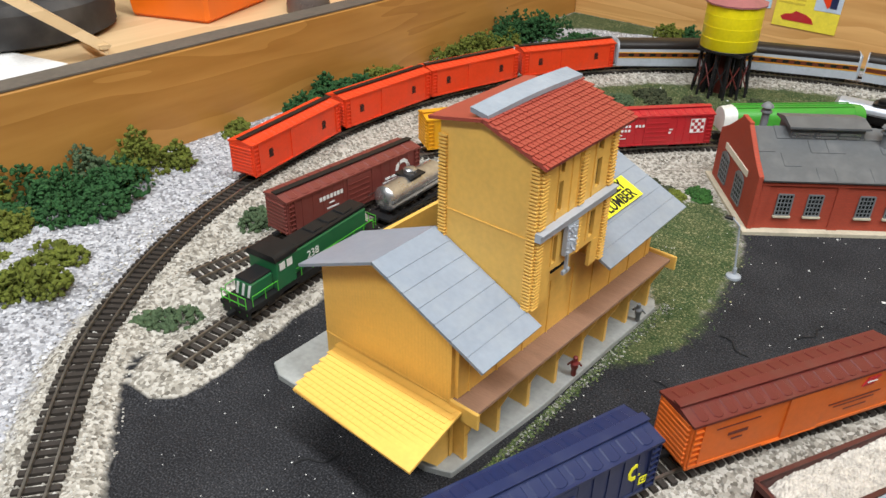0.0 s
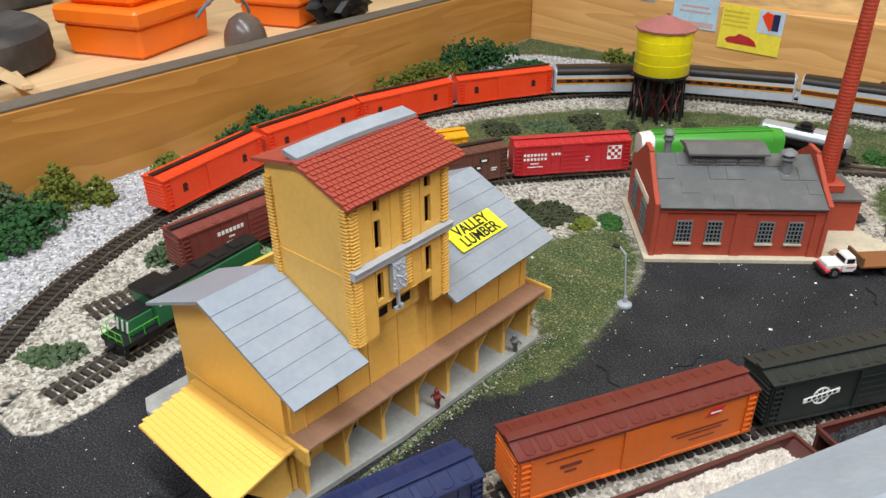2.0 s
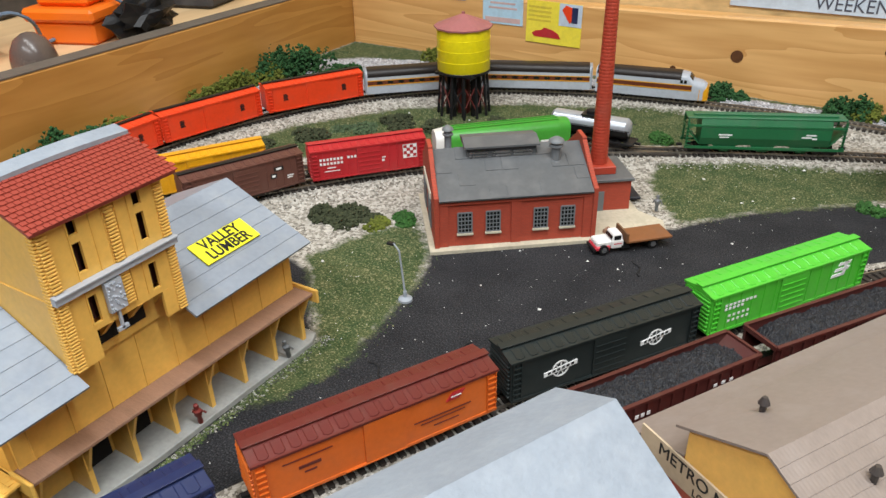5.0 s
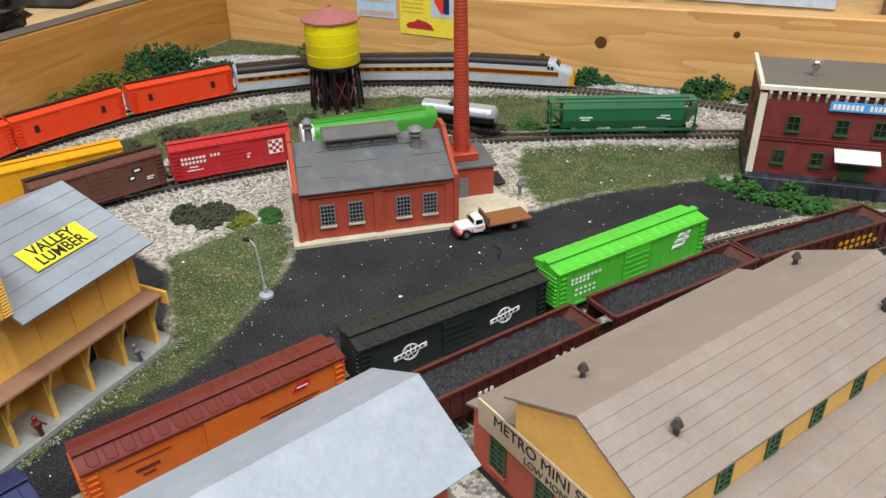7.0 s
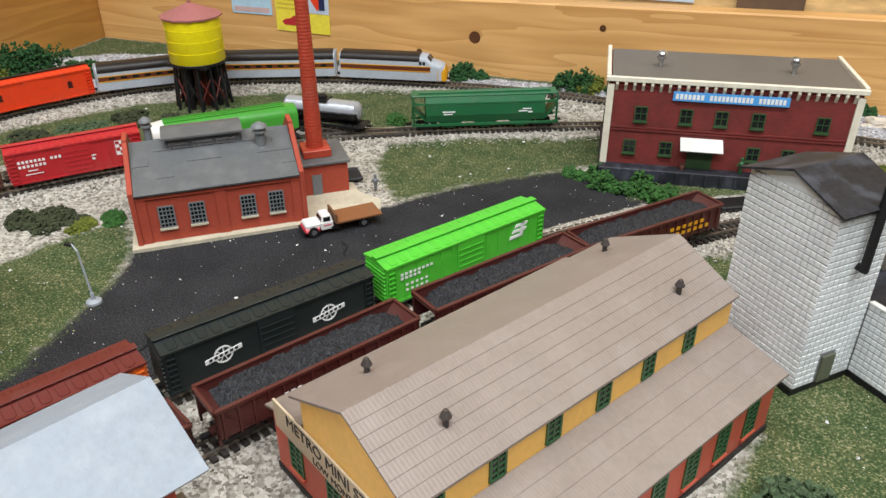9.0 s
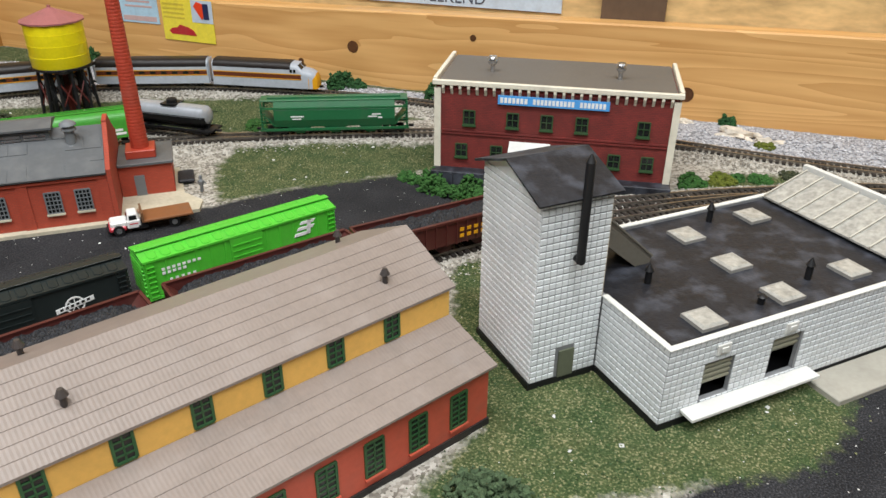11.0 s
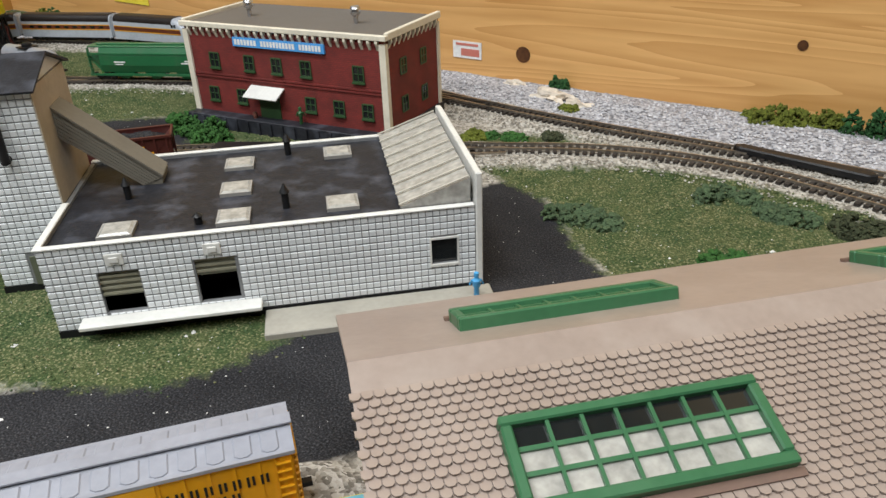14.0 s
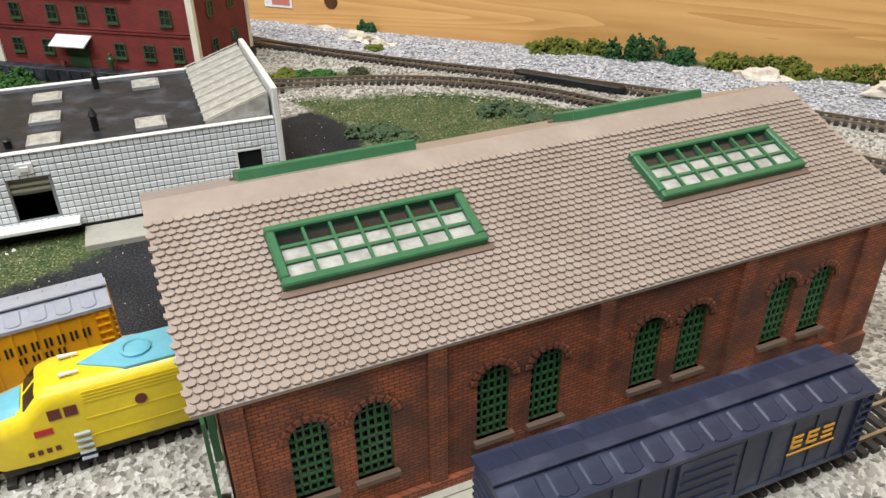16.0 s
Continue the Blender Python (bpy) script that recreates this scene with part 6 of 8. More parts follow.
# ---- water tank ----
def water_tank():
    t = thing("water_tank", -0.1640, 0.6530, 0.0, 0, "bright yellow water tank on dark timber legs", "water tank")
    bm = bmesh.new()
    lathe(bm, [(0.0230, 0.0405), (0.0235, 0.0411), (0.0235, 0.0790), (0.0225, 0.0796)], n=40)
    tank = part("tank", bm, TANKY, t, smooth=True)
    for z in (0.0505, 0.0600, 0.0695):
        bm = bmesh.new()
        lathe(bm, [(0.0234, z), (0.0237, z + 0.0001), (0.0237, z + 0.0004), (0.0234, z + 0.0005)], n=40)
        part("hoop", bm, TANKY, tank)
    bm = bmesh.new()
    lathe(bm, [(0.0258, 0.0782), (0.0260, 0.0795), (0.0010, 0.0892)], n=12)
    part("roof", bm, PINKROOF, t, "faded red faceted roof")
    part("finial", B((-0.0011, 0.0011, -0.0011, 0.0011, 0.0886, 0.0908)), PINKROOF, t)
    for k in range(12):
        a = k * math.pi / 6
        bm = bmesh.new()
        tube(bm, (0.0235 * math.cos(a), 0.0235 * math.sin(a), 0), (0.0205 * math.cos(a), 0.0205 * math.sin(a), 0.0402), 0.0013, n=6)
        part("leg", bm, BLACK, t)
        b = a + math.pi / 6
        bm = bmesh.new()
        tube(bm, (0.0228 * math.cos(a), 0.0228 * math.sin(a), 0.008), (0.0210 * math.cos(b), 0.0210 * math.sin(b), 0.030), 0.0006, n=5)
        tube(bm, (0.0228 * math.cos(b), 0.0228 * math.sin(b), 0.008), (0.0210 * math.cos(a), 0.0210 * math.sin(a), 0.030), 0.0006, n=5)
        part("brace", bm, P_MAROON if k % 3 else BLACK, t)
    part("platform", B((-0.019, 0.019, -0.019, 0.019, 0.0380, 0.0404)), BLACK, t)
    bm = bmesh.new()
    tube(bm, (0, 0, 0), (0, 0, 0.038), 0.006, n=12)
    part("riser", bm, P_MAROON, t)
    for k in range(10):
        a = k * math.pi / 5 + 0.2
        bm = bmesh.new()
        tube(bm, (0.0150 * math.cos(a), 0.0150 * math.sin(a), 0), (0.0140 * math.cos(a), 0.0140 * math.sin(a), 0.0402), 0.0022, n=6)
        part("inner_leg", bm, BLACK, t)
    bm = bmesh.new()
    lathe(bm, [(0.0238, 0.0392), (0.0240, 0.0396), (0.0240, 0.0412), (0.0236, 0.0416)], n=40)
    part("bottom_band", bm, BLACK, t, "black band under the tank")


water_tank()


# ---- more rolling stock ----
def ring(x, w, z0, z1, r, n=5):
    """A rounded-top cross-section at x: width w, from z0 to z1, top corners of radius r."""
    pts = [(-w / 2, z0), (w / 2, z0), (w / 2, z1 - r)]
    pts += [(w / 2 - r + r * math.cos(a * math.pi / 2 / n), z1 - r + r * math.sin(a * math.pi / 2 / n)) for a in range(1, n + 1)]
    pts += [(-w / 2 + r - r * math.sin(a * math.pi / 2 / n), z1 - r + r * math.cos(a * math.pi / 2 / n)) for a in range(0, n)]
    pts += [(-w / 2, z1 - r)]
    return [(x, y, z) for y, z in pts]


def loft(bm, rings):
    vs = [[bm.verts.new(p) for p in r] for r in rings]
    for a, b in zip(vs, vs[1:]):
        for k in range(len(a)):
            bm.faces.new((a[k], a[(k + 1) % len(a)], b[(k + 1) % len(b)], b[k]))
    bm.faces.new(vs[0][::-1])
    bm.faces.new(vs[-1])


def stripes(parent, x0, x1, W):
    for s in (-1, 1):
        bars(parent, [(x0, x1, 0.0125, 0.0165)], P_TAN, s, W, "maroon band", "stripe")
        bars(parent, [(x0, x1, 0.0118, 0.0126), (x0, x1, 0.0163, 0.0171)], P_YEL, s, W + 0.0002, "gold line", "stripe")


BLACKROOF = plastic("black_brown_roof", (0.018, 0.014, 0.013), 0.4, dirt_amt=0.05, spec=0.3)


def passenger_car(x, y):
    L, W = 0.103, 0.0188
    c = on_track("passenger_car", "outer", x, y, L, "silver streamlined passenger car with gold-brown stripe", "passenger car", "moving passenger train")
    bm = bmesh.new()
    loft(bm, [ring(-L / 2, W, 0.0042, 0.0262, 0.006), ring(L / 2, W, 0.0042, 0.0262, 0.006)])
    part("body", bm, P_SILV, c, smooth=True)
    bm = bmesh.new()
    loft(bm, [ring(s * (L / 2 - 0.0012), W * 1.004, 0.0198, 0.0268, 0.0058) for s in (-1, 1)])
    part("roof", bm, BLACKROOF, c, "black roof", smooth=True)
    stripes(c, -L / 2 + 0.001, L / 2 - 0.001, W)
    for s in (-1, 1):
        part("diaphragm", B((*sorted((s * L / 2, s * (L / 2 + 0.0014))), -0.0085, 0.0085, 0.005, 0.0255)), P_SILV, c, bevel=0.0006)
        for k in range(9):
            u = -L / 2 + 0.010 + k * 0.0100
            part("window", B((u, u + 0.005, *sorted((s * (W / 2 - 0.0003), s * (W / 2 + 0.00025))), 0.0134, 0.0158)), DGLASS, c)
        bogie(c, s * (L / 2 - 0.016))
    part("underframe", B((-0.03, 0.03, -0.007, 0.007, 0.0018, 0.0042)), DARK, c)
    couplers(c, L)


def streamliner(x, y):
    L, W = 0.100, 0.0188
    c = on_track("diesel_locomotive", "outer", x, y, L, "silver streamlined diesel locomotive with yellow nose", "locomotive", "moving passenger train")
    f = L / 2
    bm = bmesh.new()
    loft(bm, [ring(-f, W, 0.0038, 0.0265, 0.0055), ring(f - 0.022, W, 0.0038, 0.0265, 0.0055), ring(f - 0.0175, W, 0.0038, 0.0258, 0.0058), ring(f - 0.0135, W * 0.99, 0.0038, 0.0212, 0.0058), ring(f - 0.006, W * 0.93, 0.0038, 0.0198, 0.006), ring(f - 0.0015, W * 0.74, 0.0036, 0.0175, 0.0055), ring(f, W * 0.5, 0.0036, 0.0140, 0.004)])
    part("body", bm, P_SILV, c, smooth=True)
    bm = bmesh.new()
    loft(bm, [ring(-f + 0.001, W * 1.004, 0.0210, 0.0271, 0.0056), ring(f - 0.024, W * 1.004, 0.0210, 0.0271, 0.0056)])
    part("roof", bm, BLACKROOF, c, "black roof", smooth=True)
    stripes(c, -f + 0.001, f - 0.014, W)
    bm = bmesh.new()
    loft(bm, [ring(f - 0.0075, W * 0.955, 0.0037, 0.0192, 0.006), ring(f - 0.0013, W * 0.76, 0.0034, 0.0172, 0.0055), ring(f + 0.0003, W * 0.52, 0.0034, 0.0136, 0.004)])
    part("nose", bm, P_YEL, c, "yellow nose panel", smooth=True)
    for s in (-1, 1):
        for u in (f - 0.0245, f - 0.0212):
            part("cab_window", B((u, u + 0.0024, *sorted((s * (W / 2 - 0.0004), s * (W / 2 + 0.0003))), 0.0185, 0.0212)), DGLASS, c)
        bm = bmesh.new()
        sheet(bm, [(f - 0.0136, s * 0.0010, 0.0219), (f - 0.0136, s * 0.0068, 0.0214), (f - 0.0168, s * 0.0066, 0.0250), (f - 0.0168, s * 0.0010, 0.0256)][::s], 0.0006)
        part("windscreen", bm, DGLASS, c)
        bogie(c, s * (L / 2 - 0.019))
    part("underframe", B((-0.02, 0.02, -0.007, 0.007, 0.0015, 0.0040)), DARK, c)
    part("coupler", B((-f - 0.0042, -f, -0.0011, 0.0011, 0.0035, 0.0052)), BLACK, c)
    part("coupler", B((f - 0.001, f + 0.0035, -0.0011, 0.0011, 0.0035, 0.0052)), BLACK, c)


# the train as it stands at the middle of the clip, from its nose backwards
line, k = near_track("outer", -0.022, 0.751)
at_ = lambda back: line[max(0, k - int(back / 0.004))]
streamliner(*at_(0.0))
passenger_car(*at_(0.109))
passenger_car(*at_(0.220))
for j in range(4):
    c = boxcar("outer", *at_(0.326 + 0.0985 * j), 0.0915, P_RED, "flame orange boxcar with black emblems", P_RED, BLACK, group="moving passenger train", ribs=0, roofribs=17)
    for u in (-0.029, 0.027):
        bars(c, [(u - 0.0022 + 0.0004 * (q % 2), u + 0.0022 - 0.0004 * (q % 3), 0.0128 + q * 0.0010, 0.0135 + q * 0.0010) for q in range(6)], INK, -1, 0.0192, "black round emblem", "emblem")


def tank_car(key, x, y, L, r, zc, shell, label, dome=True, lower=None):
    c = on_track("tank_car", key, x, y, L, label, "tank car", "freight cars on the inner track")
    bm = bmesh.new()
    prof = [(-L / 2 + 0.004, r * 0.3), (-L / 2 + 0.0052, r * 0.75), (-L / 2 + 0.0075, r), (L / 2 - 0.0075, r), (L / 2 - 0.0052, r * 0.75), (L / 2 - 0.004, r * 0.3)]
    n = 22
    rings = [[(u, q * math.cos(k * 2 * math.pi / n), zc + q * math.sin(k * 2 * math.pi / n)) for k in range(n)] for u, q in prof]
    loft(bm, rings)
    part("tank", bm, shell, c, smooth=True)
    if dome:
        bm = bmesh.new()
        lathe(bm, [(0.0042, zc + r - 0.001), (0.0042, zc + r + 0.0028), (0.0030, zc + r + 0.0036), (0.0012, zc + r + 0.0040)], n=16)
        part("dome", bm, BLACK if lower else shell, c, smooth=True)
        part("dome_platform", B((-0.0065, 0.0065, -0.0065, 0.0065, zc + r - 0.0006, zc + r + 0.0004)), BLACK, c)
    if lower:
        bm = bmesh.new()
        arc = [math.pi + k * math.pi / 12 for k in range(13)]
        loft(bm, [[(u, (q + 0.00025) * math.cos(a), zc + (q + 0.00025) * math.sin(a)) for a in arc] for u, q in prof[1:-1]])
        part("lower_shell", bm, lower, c, "black lower half", smooth=True)
    part("frame", B((-L / 2, L / 2, -0.0085, -0.0070, 0.0042, 0.0056), (-L / 2, L / 2, 0.0070, 0.0085, 0.0042, 0.0056), (-L / 2, -L / 2 + 0.006, -0.0069, 0.0069, 0.0042, 0.0054), (L / 2 - 0.006, L / 2, -0.0069, 0.0069, 0.0042, 0.0054), (-L / 2 + 0.006, L / 2 - 0.006, -0.002, 0.002, 0.0040, zc - r + 0.001)), BLACK, c)
    for s in (-1, 1):
        bm = bmesh.new()
        tube(bm, (-L / 2 + 0.003, s * 0.0092, zc + 0.001), (L / 2 - 0.003, s * 0.0092, zc + 0.001), 0.0003, n=5)
        part("handrail", bm, BLACK, c)
        bogie(c, s * (L / 2 - 0.0125))
    couplers(c, L)


tank_car("inner", -0.214, 0.300, 0.062, 0.0080, 0.0140, CHROME, "silver tank car with black frame")
tank_car("spur", -0.031, 0.621, 0.074, 0.0082, 0.0150, plastic("bright_silver_shell", (0.42, 0.44, 0.48), 0.3, metal=0.4), "bright silver tank car with black dome and black lower half", lower=BLACK)


def covered_hopper(key, x, y, L, paint, label, ends=None, tubby=False):
    c = on_track("covered_hopper", key, x, y, L, label, "hopper car", "freight cars on the inner track")
    W, z0, z1 = 0.0196, 0.0075, 0.0275
    bm = bmesh.new()
    if tubby:
        loft(bm, [ring(-L / 2 + 0.004, W * 0.85, z0 + 0.004, z1 - 0.001, 0.0068), ring(-L / 2 + 0.012, W, z0, z1, 0.0075), ring(L / 2 - 0.012, W, z0, z1, 0.0075), ring(L / 2 - 0.004, W * 0.85, z0 + 0.004, z1 - 0.001, 0.0068)])
    else:
        prof = [(-W * 0.40, z0), (W * 0.40, z0), (W / 2, z0 + 0.006), (W / 2, z1 - 0.006), (W * 0.36, z1), (-W * 0.36, z1), (-W / 2, z1 - 0.006), (-W / 2, z0 + 0.006)]
        loft(bm, [[(u, y_ * f, z) for y_, z in prof] for u, f in ((-L / 2 + 0.011, 1.0), (L / 2 - 0.011, 1.0))])
        for s in (-1, 1):
            sheet(bm, [(s * (L / 2 - 0.011), -W * 0.42, z0 + 0.001), (s * (L / 2 - 0.011), W * 0.42, z0 + 0.001), (s * L / 2 - s * 0.001, W * 0.42, z1 - 0.007), (s * L / 2 - s * 0.001, -W * 0.42, z1 - 0.007)][::-s], 0.0008)
    part("body", bm, paint, c, smooth=tubby)
    if tubby:
        for s in (-1, 1):
            bm = bmesh.new()
            a, b = sorted((s * (L / 2 - 0.0036), s * (L / 2 - 0.0125)))
            loft(bm, [ring(a, W * (0.87 if s < 0 else 1.005), z0 + 0.003, z1 - (0.0008 if s < 0 else -0.0001), 0.0070), ring(b, W * (1.005 if s < 0 else 0.87), z0 + 0.003, z1 - (-0.0001 if s < 0 else 0.0008), 0.0070)])
            white = ends and s < 0
            part("end_cap", bm, ends if white else paint, c, "white end" if white else "", smooth=True)
        for k in range(3):
            part("roof_rail", B((-L / 2 + 0.012, L / 2 - 0.012, -0.0045 + k * 0.0042, -0.0040 + k * 0.0042, z1, z1 + 0.0007)), paint, c)
    else:
        part("roof", B((-L / 2 + 0.0005, L / 2 - 0.0005, -W * 0.37, W * 0.37, z1, z1 + 0.0012)), paint, c, bevel=0.0003)
        part("hatch_trough", B((-L / 2 + 0.006, L / 2 - 0.006, -0.0022, 0.0022, z1 + 0.0012, z1 + 0.0024)), paint, c, bevel=0.0002)
        for s in (-1, 1):
            part("side_sill", B((-L / 2, L / 2, *sorted((s * W / 2, s * (W / 2 - 0.0012))), 0.0048, 0.0066)), paint, c)
            part("eave_rail", B((-L / 2 + 0.001, L / 2 - 0.001, *sorted((s * (W * 0.5 + 0.0003), s * (W * 0.43))), z1 - 0.0052, z1 - 0.0040)), paint, c)
            for q in (-1, 1):
                part("end_post", B((*sorted((q * (L / 2 - 0.0008), q * (L / 2 - 0.0022))), *sorted((s * W * 0.47, s * W * 0.40)), 0.0066, z1)), paint, c)
                bm = bmesh.new()
                for j in range(7):
                    box(bm, *sorted((q * (L / 2 - 0.0005), q * (L / 2 - 0.0045))), *sorted((s * W * 0.49, s * W * 0.52)), 0.0072 + j * 0.0028, 0.0077 + j * 0.0028)
                part("ladder", bm, paint, c)
    for k in range(3):
        bm = bmesh.new()
        u = (k - 1) * L * 0.24
        prism(bm, [(u - 0.011, z0 + 0.001), (u + 0.011, z0 + 0.001), (u + 0.003, 0.0022), (u - 0.003, 0.0022)], -W * 0.38, W * 0.38, "y")
        part("hopper_bay", bm, paint, c)
    for s in (-1, 1):
        bogie(c, s * (L / 2 - 0.012))
    couplers(c, L)
    return c


c = covered_hopper("inner", -0.0755, 0.5595, 0.112, P_MIDGREEN, "green round hopper car with one white end", WHITE, True)
bars(c, [(0.030, 0.040, 0.0100, 0.0118), (0.028, 0.038, 0.0128, 0.0146)], WINK, -1, 0.0200, "white emblem", "emblem")
c = covered_hopper("inner", 0.092, 0.662, 0.116, P_DKG, "dark green covered hopper car with white emblem")
bars(c, [(0.026, 0.033, 0.0150, 0.0160), (0.029, 0.036, 0.0168, 0.0178), (0.0335, 0.0370, 0.0140, 0.0152)], WINK, -1, 0.0199, "white emblem", "emblem")
bars(c, [(-0.034, -0.024, 0.0158, 0.0168), (-0.033, -0.026, 0.0140, 0.0148)], WINK, -1, 0.0199)


def road_switcher():
    """Green and black hood locomotive on the siding by the lumber store."""
    L, W = 0.100, 0.0185
    c = on_track("diesel_locomotive", "inner", -0.206, 0.206, L, "green and black hood diesel locomotive with white stripes", "locomotive", "", True)
    part("frame", B((-L / 2, L / 2, -W / 2, W / 2, 0.0055, 0.0078)), BLACK, c)
    part("hood", B((-L / 2 + 0.006, L / 2 - 0.034, -0.0058, 0.0058, 0.0078, 0.0205)), P_DKG, c, bevel=0.0006)
    part("hood_top", B((-L / 2 + 0.006, L / 2 - 0.034, -0.0054, 0.0054, 0.0205, 0.0232)), BLACK, c, bevel=0.0008)
    part("cab", B((L / 2 - 0.034, L / 2 - 0.021, -0.0092, 0.0092, 0.0078, 0.0240)), P_DKG, c, bevel=0.0003)
    bm = bmesh.new()
    loft(bm, [ring(u, 0.0194, 0.0236, 0.0268, 0.0024) for u in (L / 2 - 0.0352, L / 2 - 0.0200)])
    part("cab_roof", bm, BLACK, c, smooth=True)
    part("nose", B((L / 2 - 0.021, L / 2 - 0.007, -0.0058, 0.0058, 0.0078, 0.0172)), P_DKG, c, bevel=0.0006)
    part("nose_top", B((L / 2 - 0.021, L / 2 - 0.0072, -0.0054, 0.0054, 0.0172, 0.0186)), BLACK, c, bevel=0.0005)
    for k in range(3):
        bm = bmesh.new()
        x = L / 2 - 0.0069
        sheet(bm, [(x, -0.0055 + k * 0.0038, 0.009), (x, -0.0040 + k * 0.0038, 0.009), (x, -0.0020 + k * 0.0038, 0.0165), (x, -0.0035 + k * 0.0038, 0.0165)], 0.0003)
        part("nose_stripe", bm, WINK, c, "white slanted stripe")
    for s in (-1, 1):
        for u in (L / 2 - 0.0315, L / 2 - 0.0265):
            part("cab_window", B((u, u + 0.0036, *sorted((s * 0.0090, s * 0.0094)), 0.0180, 0.0220)), WINK if s > 0 else DGLASS, c)
        bm = bmesh.new()
        for k in range(12):
            u = -L / 2 + 0.004 + k * (L - 0.008) / 11
            tube(bm, (u, s * 0.0090, 0.0078), (u, s * 0.0090, 0.0135), 0.00022, n=4)
        tube(bm, (-L / 2 + 0.004, s * 0.0090, 0.0135), (L / 2 - 0.004, s * 0.0090, 0.0135), 0.00022, n=4)
        part("handrail", bm, P_GREEN, c, "bright green handrail")
        bm = bmesh.new()
        e = s * (L / 2 - 0.0005)
        for y in (-0.008, -0.003, 0.003, 0.008):
            tube(bm, (e, y, 0.0040), (e, y, 0.0138), 0.00025, n=4)
        tube(bm, (e, -0.008, 0.0138), (e, 0.008, 0.0138), 0.00025, n=4)
        tube(bm, (e, -0.008, 0.0095), (e, 0.008, 0.0095), 0.00025, n=4)
        part("end_rail", bm, P_GREEN, c)
        part("pilot", B((*sorted((e, e - s * 0.002)), -0.0085, 0.0085, 0.0012, 0.0055)), BLACK, c)
        bogie(c, s * 0.0330)
    part("fuel_tank", B((-0.014, 0.014, -0.0075, 0.0075, 0.0012, 0.0054)), BLACK, c, bevel=0.0008)
    words("road_number", "238", 0.0060, WINK, c, pose(L / 2 - 0.050, 0.00595, 0.0140, 90, 0, 180))
    for k in range(3):
        part("fan", B((-0.035 + k * 0.012, -0.027 + k * 0.012, -0.004, 0.004, 0.0232, 0.0240)), BLACK, c, bevel=0.0004)
    couplers(c, L)


road_switcher()


